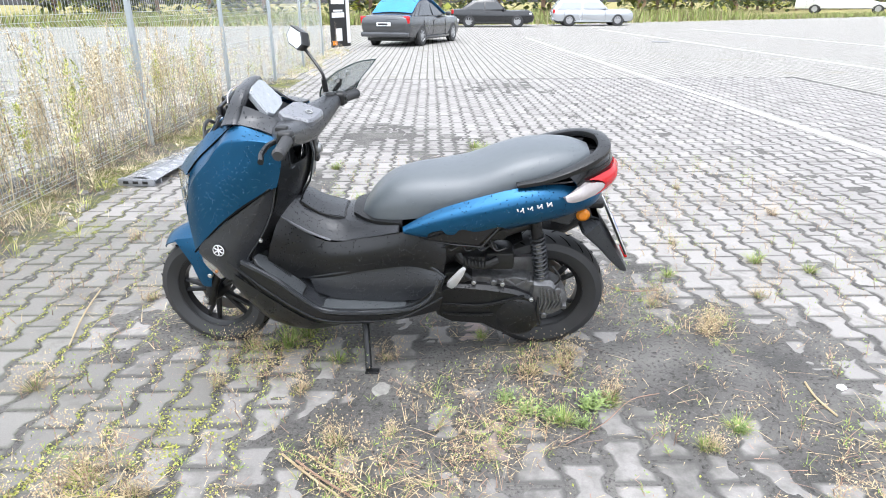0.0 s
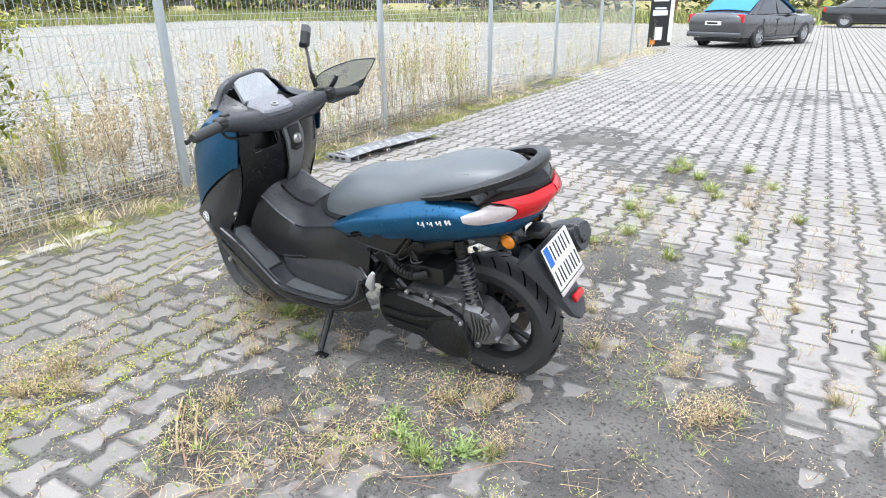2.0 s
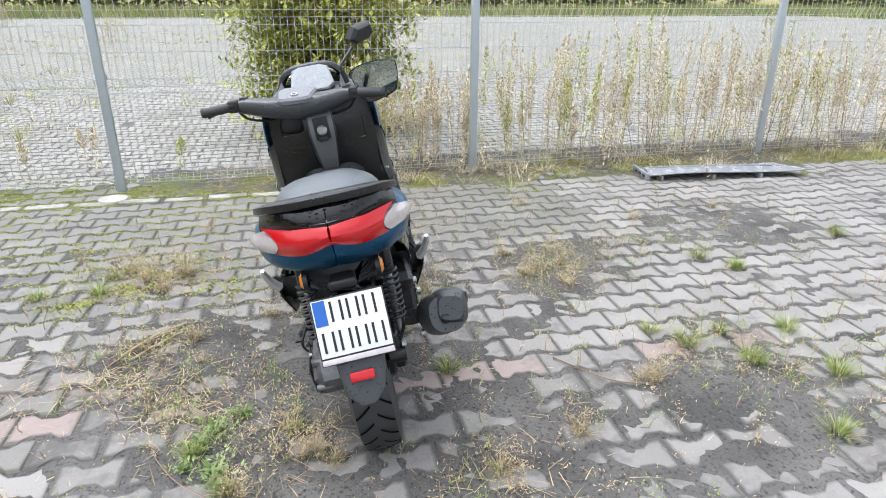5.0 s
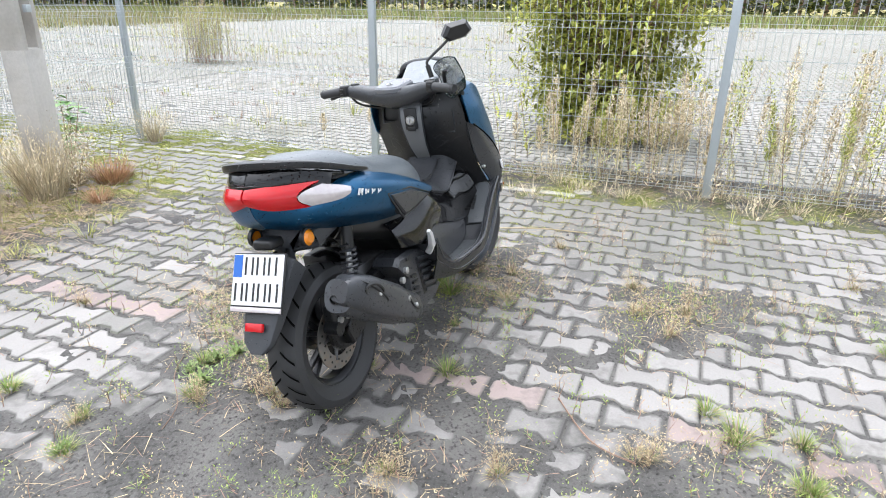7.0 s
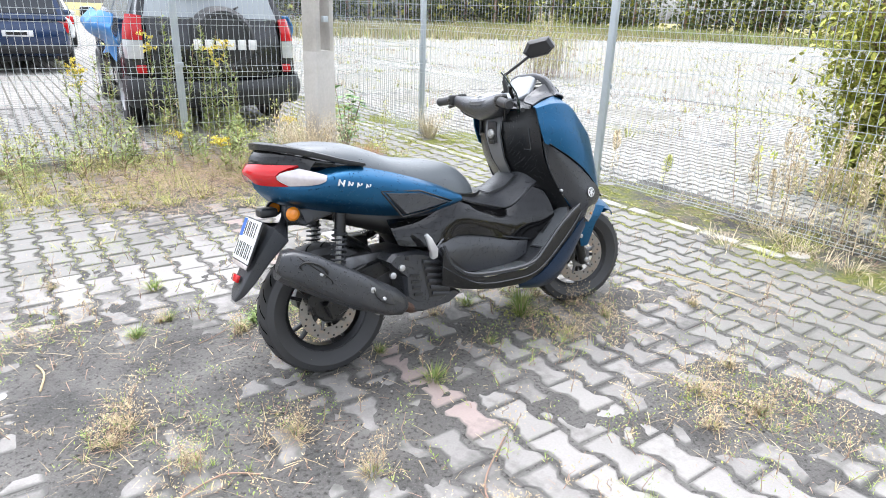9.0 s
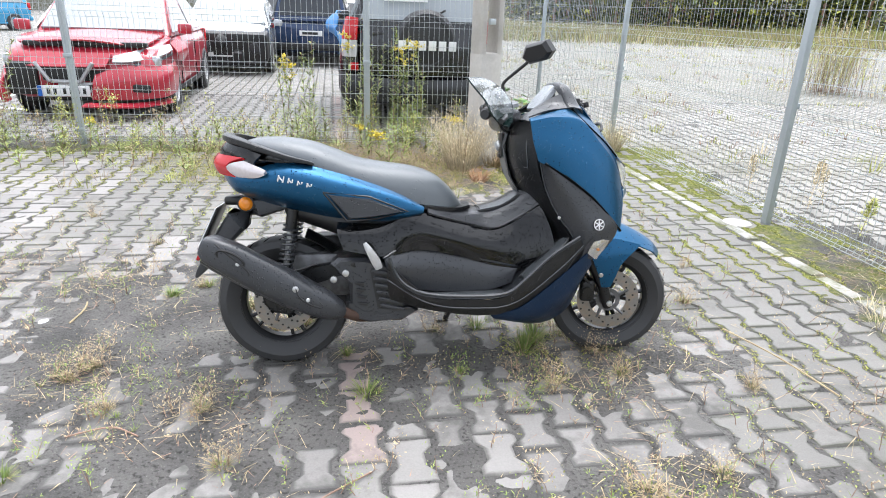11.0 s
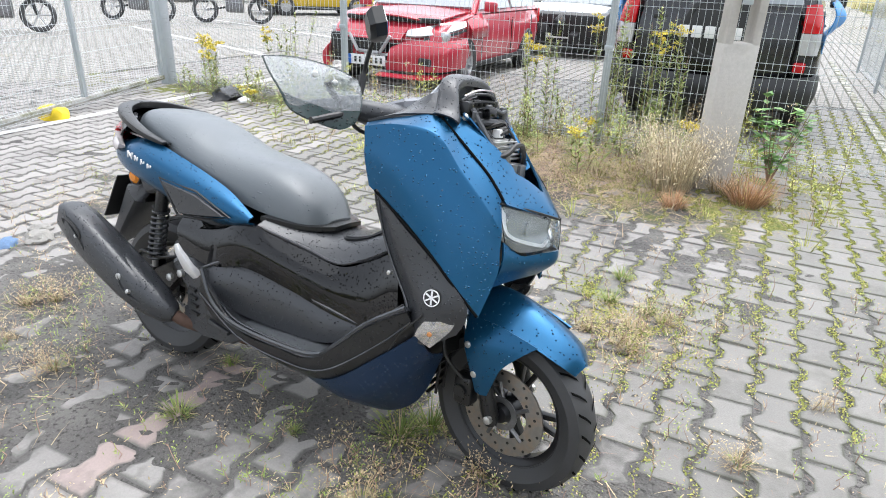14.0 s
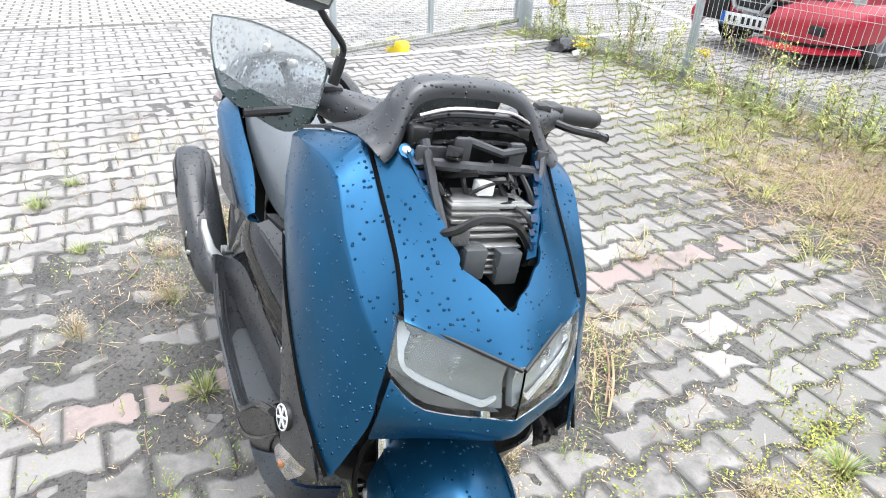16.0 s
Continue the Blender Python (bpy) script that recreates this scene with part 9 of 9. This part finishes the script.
F = X(1.0)
panel_on("bumper_skin", [[(F - 0.55, 0.90, 0.62), (F - 0.16, 0.82, 0.60), (F + 0.04, 0.46, 0.60), (F + 0.06, 0.16, 0.50)], [(F - 0.55, 0.93, 0.48), (F - 0.10, 0.86, 0.46), (F + 0.10, 0.50, 0.45), (F + 0.12, 0.14, 0.40)],
                         [(F - 0.52, 0.90, 0.27), (F - 0.10, 0.82, 0.25), (F + 0.08, 0.48, 0.24), (F + 0.08, 0.10, 0.24)]], P_RED, "pushed red bumper skin")
panel_on("bumper_corner", [[(F - 0.40, -0.86, 0.60), (F - 0.16, -0.84, 0.58), (F - 0.02, -0.78, 0.52), (F + 0.05, -0.80, 0.46)], [(F - 0.40, -0.90, 0.44), (F - 0.12, -0.88, 0.42), (F + 0.05, -0.80, 0.38), (F + 0.11, -0.84, 0.36)], [(F - 0.38, -0.87, 0.26), (F - 0.12, -0.85, 0.24), (F + 0.03, -0.76, 0.22), (F + 0.09, -0.82, 0.20)]], P_RED, "torn red bumper corner bent outwards")
panel_on("bumper_lip", [[(F - 0.30, 0.86, 0.20), (F + 0.08, 0.55, 0.19), (F + 0.16, 0.05, 0.20)], [(F - 0.24, 0.92, 0.165), (F + 0.16, 0.60, 0.155), (F + 0.24, 0.02, 0.17)]], P_RED, "red bumper lip")
panel_on("nose_panel", [[(F - 0.12, -0.62, 0.72), (F - 0.02, -0.20, 0.745), (F - 0.04, 0.34, 0.74)], [(F + 0.03, -0.55, 0.60), (F + 0.10, -0.20, 0.60), (F + 0.06, 0.28, 0.60)]], P_RED, "loose red nose panel below the hood gap")
strip("fog_recess", red_car, (F + 0.10, 0.60, 0.37), (0.04, 0.34, 0.09), M_INK, 0.02, "", Matrix.Rotation(radians(-24), 4, "Z"))
strip("grille_mesh", red_car, (F + 0.035, -0.16, 0.52), (0.05, 0.46, 0.16), M_DARKTRIM, 0.02)
strip("torn_cavity", red_car, (F - 0.04, -0.60, 0.46), (0.14, 0.32, 0.36), M_INK, 0.03)
for a, b in (((-0.44, 0.64), (-0.30, 0.44)), ((-0.30, 0.44), (0.0, 0.43)), ((0.0, 0.43), (0.16, 0.64))):
    bm = bmesh.new()
    tube(bm, [(F + 0.075, a[0], a[1]), (F + 0.10, b[0], b[1])], 0.022, 8)
    part("grille_trim", bm, M_HUBCAP, red_car, "silver grille trim")
strip("plate_band", red_car, (F + 0.115, -0.415, 0.335), (0.012, 0.04, 0.115), M_PLATEBLUE, 0.0)
strip("hanging_plate", red_car, (F + 0.105, -0.165, 0.335), (0.015, 0.52, 0.12), M_WHITE, 0.004, "white number plate")
for k in range(6):
    strip("plate_mark", red_car, (F + 0.116, -0.33 + 0.068 * k + (0.03 if k > 1 else 0), 0.335), (0.008, 0.030, 0.066), M_INK, 0.0)
panel_on("long_headlamp", [[(F - 0.62, 0.84, 0.80), (F - 0.36, 0.74, 0.79), (F - 0.08, 0.52, 0.735), (F + 0.00, 0.36, 0.70)], [(F - 0.56, 0.88, 0.74), (F - 0.26, 0.80, 0.69), (F + 0.00, 0.56, 0.64), (F + 0.05, 0.36, 0.635)]], M_CLEARLAMP, "cracked clear headlamp", 0.03)
panel_on("lamp_rim", [[(F - 0.56, 0.885, 0.735), (F - 0.26, 0.81, 0.685), (F + 0.005, 0.57, 0.635)], [(F - 0.55, 0.89, 0.70), (F - 0.25, 0.815, 0.655), (F + 0.01, 0.58, 0.60)]], M_INK, "", 0.012)
panel_on("crumpled_wing", [[(F - 1.30, 0.82, 0.84), (F - 0.95, 0.90, 0.90), (F - 0.62, 0.86, 0.82)], [(F - 1.30, 0.91, 0.72), (F - 0.95, 1.00, 0.74), (F - 0.62, 0.93, 0.72)], [(F - 1.30, 0.90, 0.60), (F - 1.0, 0.93, 0.62), (F - 0.72, 0.92, 0.62)]], P_RED, "crumpled red front wing")

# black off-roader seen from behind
suv, X, zn, hw, zb = car("black_offroader", (-0.56, -7.42), 268, "black off-road car with a covered spare wheel", P_BLACK, 4.1, 1.80, 1.72, 0.9, 0.72, 0.60, 0.05, 0.0, 0.66, 0.74, 0.66, 0.36, 0.62, M_SKYGLASS, 5, dark_low=True)
B = X(0.0)
panel_on("tailgate", [[(B + 0.01, -0.68, 1.14), (B - 0.02, -0.3, 1.16), (B - 0.02, 0.3, 1.16), (B + 0.01, 0.68, 1.14)], [(B - 0.03, -0.70, 0.95), (B - 0.075, -0.3, 0.96), (B - 0.075, 0.3, 0.96), (B - 0.03, 0.70, 0.95)],
                      [(B - 0.04, -0.69, 0.72), (B - 0.085, -0.3, 0.71), (B - 0.085, 0.3, 0.71), (B - 0.04, 0.69, 0.72)], [(B - 0.01, -0.66, 0.55), (B - 0.05, -0.3, 0.53), (B - 0.05, 0.3, 0.53), (B - 0.01, 0.66, 0.55)]], P_BLACK, "curved black tailgate", 0.03, suv)
for s in (1, -1):
    bm = bmesh.new()
    tube(bm, catmull([(B - 0.012, s * 0.70, 1.15), (B - 0.05, s * 0.715, 0.95), (B - 0.055, s * 0.705, 0.72), (B - 0.03, s * 0.67, 0.55)], 4), 0.008, 6)
    part("tailgate_seam", bm, M_GROOVE, suv)
    panel_on("rear_quarter", [[(B + 0.02, s * 0.72, 1.15), (B + 0.08, s * 0.83, 1.16), (B + 0.30, s * 0.88, 1.16)], [(B - 0.03, s * 0.73, 0.78), (B + 0.04, s * 0.90, 0.80), (B + 0.30, s * 0.93, 0.82)], [(B + 0.0, s * 0.72, 0.48), (B + 0.05, s * 0.91, 0.48), (B + 0.26, s * 0.95, 0.62)]], P_BLACK, "", 0.03, suv)
    panel_on("tall_tail_lamp", [[(B - 0.025, s * 0.725, 1.21), (B - 0.005, s * 0.80, 1.22), (B + 0.06, s * 0.845, 1.22)], [(B - 0.055, s * 0.735, 1.08), (B - 0.03, s * 0.83, 1.08), (B + 0.05, s * 0.885, 1.08)], [(B - 0.055, s * 0.74, 0.98), (B - 0.03, s * 0.84, 0.98), (B + 0.04, s * 0.90, 0.98)]], M_RED, "tall red tail lamp", 0.03, suv)
    panel_on("reversing_lamp", [[(B - 0.055, s * 0.74, 0.975), (B - 0.03, s * 0.84, 0.975), (B + 0.04, s * 0.90, 0.975)], [(B - 0.055, s * 0.74, 0.88), (B - 0.03, s * 0.85, 0.88), (B + 0.03, s * 0.905, 0.88)], [(B - 0.05, s * 0.75, 0.79), (B - 0.03, s * 0.85, 0.79), (B + 0.02, s * 0.90, 0.79)]], M_CLEARLAMP, "clear reversing lamp", 0.03, suv)
    strip("bumper_reflector", suv, (B - 0.055, s * 0.78, 0.68), (0.03, 0.10, 0.09), M_RED, 0.012, "red reflector")
    strip("roof_rail", suv, (0, s * 0.62, 1.76), (2.2, 0.04, 0.04), M_DARKTRIM, 0.012)
panel_on("rear_bumper_skin", [[(B + 0.12, -0.93, 0.62), (B - 0.06, -0.84, 0.60), (B - 0.13, -0.4, 0.55), (B - 0.14, 0.0, 0.54), (B - 0.13, 0.4, 0.55), (B - 0.06, 0.84, 0.60), (B + 0.12, 0.93, 0.62)], [(B + 0.10, -0.94, 0.46), (B - 0.08, -0.87, 0.45), (B - 0.17, -0.4, 0.44), (B - 0.18, 0.0, 0.44), (B - 0.17, 0.4, 0.44), (B - 0.08, 0.87, 0.45), (B + 0.10, 0.94, 0.46)],
                              [(B + 0.12, -0.90, 0.31), (B - 0.04, -0.84, 0.30), (B - 0.12, -0.4, 0.30), (B - 0.13, 0.0, 0.30), (B - 0.12, 0.4, 0.30), (B - 0.04, 0.84, 0.30), (B + 0.12, 0.90, 0.31)]], M_CARPLASTIC, "faded black bumper", 0.03, suv)
bm = bmesh.new()
lathe(bm, [(0.0, -0.215), (0.17, -0.21), (0.25, -0.195), (0.262, -0.205), (0.30, -0.20), (0.335, -0.165), (0.345, -0.10), (0.345, 0.02), (0.0, 0.02)], 48, "x", Matrix.Translation((B - 0.05, -0.05, 0.99)))
part("spare_wheel_cover", bm, M_CARPLASTIC, suv, "matt black spare wheel cover")
for k in range(6):
    strip("cover_mark", suv, (B - 0.268, 0.235 - 0.115 * k, 0.945), (0.012, 0.088, 0.105), M_WHITE, 0.004)
strip("plate_holder", suv, (B - 0.17, 0.0, 0.42), (0.02, 0.54, 0.13), M_WHITE, 0.004, "white number plate")
for k in range(6):
    strip("plate_mark", suv, (B - 0.183, 0.20 - 0.078 * k, 0.42), (0.006, 0.034, 0.068), M_INK, 0.0)
strip("gate_handle", suv, (B - 0.05, 0.50, 1.05), (0.05, 0.16, 0.05), M_INK, 0.02)
strip("model_mark", suv, (B - 0.072, -0.53, 0.80), (0.008, 0.16, 0.035), M_HUBCAP, 0.003)
bm = bmesh.new()
tube(bm, [(B - 0.03, 0.05, 1.16), (B + 0.0, -0.28, 1.33)], 0.012, 6)
part("rear_wiper", bm, M_INK, suv)
strip("white_sticker", suv, (B + 0.03, 0.18, 1.44), (0.02, 0.50, 0.06), M_WHITE, 0.0, "", Matrix.Rotation(radians(8), 4, "Y"))
rt = random.Random(3)
for s, w in ((-1, 1.0), (1, 1.7)):
    panel_on("tarpaulin", [[(X(0.05 + 0.11 * i), s * (0.89 + w * (0.06 + 0.07 * math.sin(1.1 * j)) * (1 if i else 0.3) + rt.uniform(0, 0.05)), 1.24 - 0.10 * j + rt.uniform(-0.03, 0.03)) for i in range(5)] for j in range(6)], M_TARP, "crumpled blue tarpaulin on its side", 0.01, suv)

car("navy_offroader", (1.05, -14.9), 268, "dark blue off-road car seen from behind", P_NAVY, 4.4, 1.80, 1.68, 0.9, 0.72, 0.60, 0.05, 0.0, 0.60, 0.74, 0.60, 0.36, 0.62, M_TINT, 5, dark_low=True)
wreck, X, zn, hw, zb = car("wrecked_car", (2.75, -12.6), 92, "wrecked silver car with its black front torn open", P_SILVER, 4.2, 1.76, 1.46, 0.9, 0.70, 0.55, 0.14, 0.02, 0.60, 0.78, 0.62, 0.31, 0.62, M_SKYGLASS, 9)
strip("torn_front", wreck, (X(0.955), 0, 0.55), (0.46, 1.72, 0.55), M_INK, 0.10, "torn black front", Matrix.Rotation(radians(8), 4, "Y"))
for k in range(5):
    strip("loose_piece", wreck, (X(1.0) + 0.04, -0.6 + 0.3 * k, 0.38 + 0.13 * (k % 3)), (0.2, 0.2, 0.18), M_DARKTRIM, 0.04, "", Matrix.Rotation(0.5 * k, 4, "X") @ Matrix.Rotation(0.4 * k, 4, "Z"))
car("white_hatchback", (2.5, -19.0), 270, "white hatchback seen from behind", P_WHITE, 4.0, 1.72, 1.48, 0.9, 0.73, 0.56, 0.12, 0.02, 0.60, 0.78, 0.62, 0.31, 0.63, M_TINT, 7)
car("yellow_hatchback", (13.3, -16.75), 234, "yellow three-door hatchback with black trim", P_YELLOW, 3.8, 1.65, 1.44, 0.9, 0.70, 0.54, 0.14, 0.02, 0.62, 0.76, 0.64, 0.29, 0.63, M_TINT, 7, dark_low=True)
car("light_blue_minivan", (13.9, -24.4), 52, "light blue small minivan facing the gate", P_SKY, 3.7, 1.68, 1.60, 0.9, 0.76, 0.60, 0.10, 0.02, 0.60, 0.76, 0.62, 0.30, 0.64, M_SKYGLASS, 7)
for x, y, yaw, p, lab in ((8.2, -29.5, 262, P_BLACK, "dark car parked in the far row"), (4.6, -24.5, 265, P_SILVER, "silver car parked in the far row"), (0.2, -22.5, 268, P_WHITE, "white van-like car in the far row"), (19.2, -22.5, 235, P_GREY, "grey car parked far off"), (22.0, -18.0, 240, P_BLACK, "black car parked far off"),
                          (6.2, -33.0, 80, P_RED, "small red car far behind"), (11.2, -33, 250, P_WHITE, "white car far behind")):
    car("parked_car", (x, y), yaw, lab, p, 4.1, 1.74, 1.48, 0.9, 0.72, 0.56, 0.13, 0.02, 0.60, 0.77, 0.62, 0.31, 0.62, M_TINT, 7)

# cars at the far end of the lot
sedan, X, zn, hw, zb = car("grey_sedan", (-0.75, 21.2), 68, "dark grey sedan with a blue tarpaulin on its roof", P_GREY, 4.7, 1.82, 1.45, 0.9, 0.68, 0.55, 0.27, 0.12, 0.62, 0.74, 0.66, 0.33, 0.59, M_TINT, 9)
bm = bmesh.new()
surf(bm, [[(X(0.13), -0.72, 1.02), (X(0.13), 0.0, 1.06), (X(0.13), 0.72, 1.02)], [(X(0.28), -0.70, 1.42), (X(0.28), 0.0, 1.47), (X(0.28), 0.70, 1.42)], [(X(0.45), -0.70, 1.47), (X(0.45), 0.0, 1.50), (X(0.45), 0.72, 1.46)], [(X(0.66), -0.92, 0.95), (X(0.62), 0.0, 1.2), (X(0.66), 0.9, 0.98)]], 5, 5, 0.012)
part("tarpaulin", bm, M_TARP, sedan, "blue tarpaulin over the windows")
car("dark_sedan", (3.1, 36.5), -4, "dark sedan parked at the edge of the lot", P_BLACK, 4.7, 1.8, 1.45, 0.9, 0.66, 0.54, 0.27, 0.12, 0.62, 0.74, 0.66, 0.32, 0.58, M_TINT, 7)
car("silver_estate", (9.0, 37.6), -3, "silver estate car parked at the edge of the lot", P_SILVER, 4.7, 1.8, 1.45, 0.9, 0.68, 0.56, 0.10, 0.02, 0.62, 0.76, 0.64, 0.32, 0.59, M_SKYGLASS, 7)
car("white_truck", (42.9, 69.0), 148, "white truck far off at the edge of the lot", P_WHITE, 9.5, 2.4, 3.2, 0.9, 0.93, 0.86, 0.72, 0.70, 0.60, 0.9, 0.35, 0.45, 0.60, M_TINT, 7)

# motorcycles beyond the gate
def motorcycle(at, yaw, colour, label):
    root = empty("motorcycle", Matrix.Translation((*at, 0)) @ Matrix.Rotation(radians(yaw), 4, "Z") @ Matrix.Rotation(radians(-8), 4, "X"), label, "motorcycle", "parked motorcycles")
    for nm, x in (("front_wheel", 0.70), ("rear_wheel", -0.70)):
        bm = bmesh.new()
        lathe(bm, [(0.24, -0.05), (0.30, -0.06), (0.33, 0.0), (0.30, 0.06), (0.24, 0.05), (0.24, -0.05)], 28, "y", Matrix.Translation((x, 0, 0.33)))
        hub = new(nm)
        hub.parent = root
        part("tyre", bm, M_TYRE, hub)
        for k in range(6):
            an = math.pi * k / 3
            bm = bmesh.new()
            tube(bm, [(x, 0, 0.33), (x + 0.25 * math.cos(an), 0, 0.33 + 0.25 * math.sin(an))], 0.012, 5)
            part("spoke", bm, M_HUBCAP, hub)
    for nm, c, s, k in (("tank", (0.18, 0, 0.80), (0.48, 0.28, 0.22), colour), ("seat", (-0.35, 0, 0.80), (0.62, 0.24, 0.10), M_INK), ("engine", (0.05, 0, 0.45), (0.44, 0.34, 0.36), M_CAST), ("tail", (-0.72, 0, 0.78), (0.22, 0.16, 0.10), colour), ("lamp", (0.62, 0, 0.90), (0.14, 0.20, 0.18), M_INK)):
        strip(nm, root, c, s, k, 0.05)
    for nm, pts, r in (("fork_leg", [(0.70, 0.09, 0.33), (0.50, 0.09, 0.98)], 0.025), ("fork_leg", [(0.70, -0.09, 0.33), (0.50, -0.09, 0.98)], 0.025), ("handlebar", [(0.42, 0.36, 1.04), (0.50, 0.0, 1.0), (0.42, -0.36, 1.04)], 0.016),
                       ("swing_arm", [(-0.70, 0.12, 0.33), (-0.1, 0.12, 0.42)], 0.025)):
        bm = bmesh.new()
        tube(bm, pts, r, 8)
        part(nm, bm, M_INK, root)


motorcycle((11.9, -11.6), 215, P_RED, "red motorcycle parked beyond the gate")
motorcycle((13.8, -10.2), 200, P_BLACK, "black motorcycle parked beyond the gate")
motorcycle((12.8, -6.2), 230, P_BLACK, "black motorcycle parked on the lot")
# low buildings along the far road
for x, y, w, h, lab in ((16.0, -62, 30, 7.0, "long pale low building far off"), (48, -48, 26, 6.5, "grey hall with dark windows far off")):
    b = empty("far_building", Matrix.Translation((x, y, 0)), lab, "building")
    strip("wall", b, (0, 0, h / 2), (w, 8, h), M_POLE if w < 25 else M_PALECONCRETE, 0.0)
    strip("roof", b, (0, 0, h + 0.15), (w + 0.6, 8.6, 0.3), M_GREYP, 0.0)
    for k in range(int(w / 4)):
        strip("window", b, (-w / 2 + 2 + 4 * k, 4.0, h * 0.55), (2.4, 0.12, 1.5), M_TINT, 0.0)
# ---- the pavers: waisted interlocking blocks, columns half a block apart ----
def paver_outline(grow):
    a, w, h = 0.0790 + grow, 0.0515 + grow, 0.1030 + grow * 0.7
    half = [(a, -h), (a, -h * 0.62), (w, -h * 0.30), (w, h * 0.30), (a, h * 0.62), (a, h)]
    return half + [(-x, -y) for x, y in half]


OUT_TOP, OUT_LOW = paver_outline(-0.0085), paver_outline(0.0)
pavement = empty("pavement", Matrix(), "grey interlocking concrete pavers, worn, with wide dirty joints", "paving", kind="structure")
IN_TOP = [(x * 0.66, y * 0.80) for x, y in OUT_TOP]
pv = [(x, y, 0.0) for x, y in OUT_TOP] + [(x, y, -0.006) for x, y in OUT_LOW] + [(x, y, 0.0006) for x, y in IN_TOP]
pf = [tuple(range(24, 36))] + [(12 + i, 12 + (i + 1) % 12, (i + 1) % 12, i) for i in range(12)] + [(i, (i + 1) % 12, 24 + (i + 1) % 12, 24 + i) for i in range(12)]
RIM = [1.0] * 12 + [1.3] * 12 + [0.0] * 12


def set_rim(me):
    """How near each point is to its paver's edge, for the dirt there."""
    at = me.attributes.new("rim", "FLOAT", "POINT")
    at.data.foreach_set("value", np.tile(np.array(RIM, dtype=np.float32), len(me.vertices) // 36))


def dirty(x, y):
    """True where the dirt has drifted over the paving."""
    return sum(h * math.exp(-((x - bx) ** 2 + (y - by) ** 2) / (2.2 * r * r)) for bx, by, r, h in BLOBS) > 0.006


def damp(x, y):
    """The paving by the long fence and in its corner stays wet longest."""
    n = 0.5 * noise.noise(Vector((x * 1.5, y * 1.5, 3)))
    return y < 1.7 and x < -0.42 + n or y < -1.35 + n and x < 2.2


paver_mesh, paver_mesh_red, paver_mesh_dirty, paver_mesh_damp = (bpy.data.meshes.new("paver") for _ in range(4))
for me, k in ((paver_mesh, M_PAVER), (paver_mesh_red, M_PAVER_RED), (paver_mesh_dirty, M_PAVER_DIRTY), (paver_mesh_damp, M_PAVER_DAMP)):
    me.from_pydata(pv, [], pf)
    set_rim(me)
    me.materials.append(k)
rng = random.Random(5)
rest = {k: ([], []) for k in ("grey_pavers", "red_pavers", "dirty_pavers", "damp_pavers", "pale_pavers")}
ct, st = math.cos(TURN), math.sin(TURN)
for i in range(-68, 48):
    for j in range(-48, 50):
        u, v = i * PX, j * PY + (0.5 * PY if i % 2 else 0.0)
        x, y = PAVER_AT[0] + u * ct - v * st, PAVER_AT[1] + PY / 2 + u * st + v * ct
        if not (-8.8 < x < 6.8 and -7.8 < y < 9.8) or (-2.98 < x + 0.019 * y < -2.3 and y > -0.7 + 0.5 * noise.noise(Vector((x * 4, y * 4, 0)))) or -2.37 < x + 0.019 * y < -2.2:
            continue
        red = i == 0 and y < 1.9 and rng.random() < 0.6
        z, yaw = rng.uniform(-0.0025, 0.002), TURN + radians(rng.gauss(0, 0.8))
        tx, ty = rng.gauss(0, 0.008), rng.gauss(0, 0.008)
        x, y = x + rng.gauss(0, 0.0015), y + rng.gauss(0, 0.002)
        if -1.25 < x < 1.5 and -1.4 < y < 1.3:
            ob = new("paver", paver_mesh_red if red else paver_mesh_dirty if dirty(x, y) else paver_mesh_damp if damp(x, y) else paver_mesh)
            ob.parent = pavement
            ob.matrix_basis = Matrix.Translation((x, y, z)) @ Euler((ty, tx, yaw)).to_matrix().to_4x4()
        else:
            vs, fs = rest["pale_pavers" if x < -2.7 else "red_pavers" if red else "dirty_pavers" if dirty(x, y) else "damp_pavers" if damp(x, y) else "grey_pavers"]
            b0, c, s = len(vs), math.cos(yaw), math.sin(yaw)
            vs += [(x + p * c - q * s, y + p * s + q * c, z + r + p * tx + q * ty) for p, q, r in pv]
            fs += [tuple(b0 + k for k in f) for f in pf]
for kind, (vs, fs) in rest.items():
    me = bpy.data.meshes.new("pavers")
    me.from_pydata(vs, [], fs)
    set_rim(me)
    me.materials.append({"grey_pavers": M_PAVER, "red_pavers": M_PAVER_RED, "dirty_pavers": M_PAVER_DIRTY, "damp_pavers": M_PAVER_DAMP, "pale_pavers": M_PAVER_PALE}[kind])
    ob = tagged(new(kind, me), kind="stuff")
    ob.parent = pavement
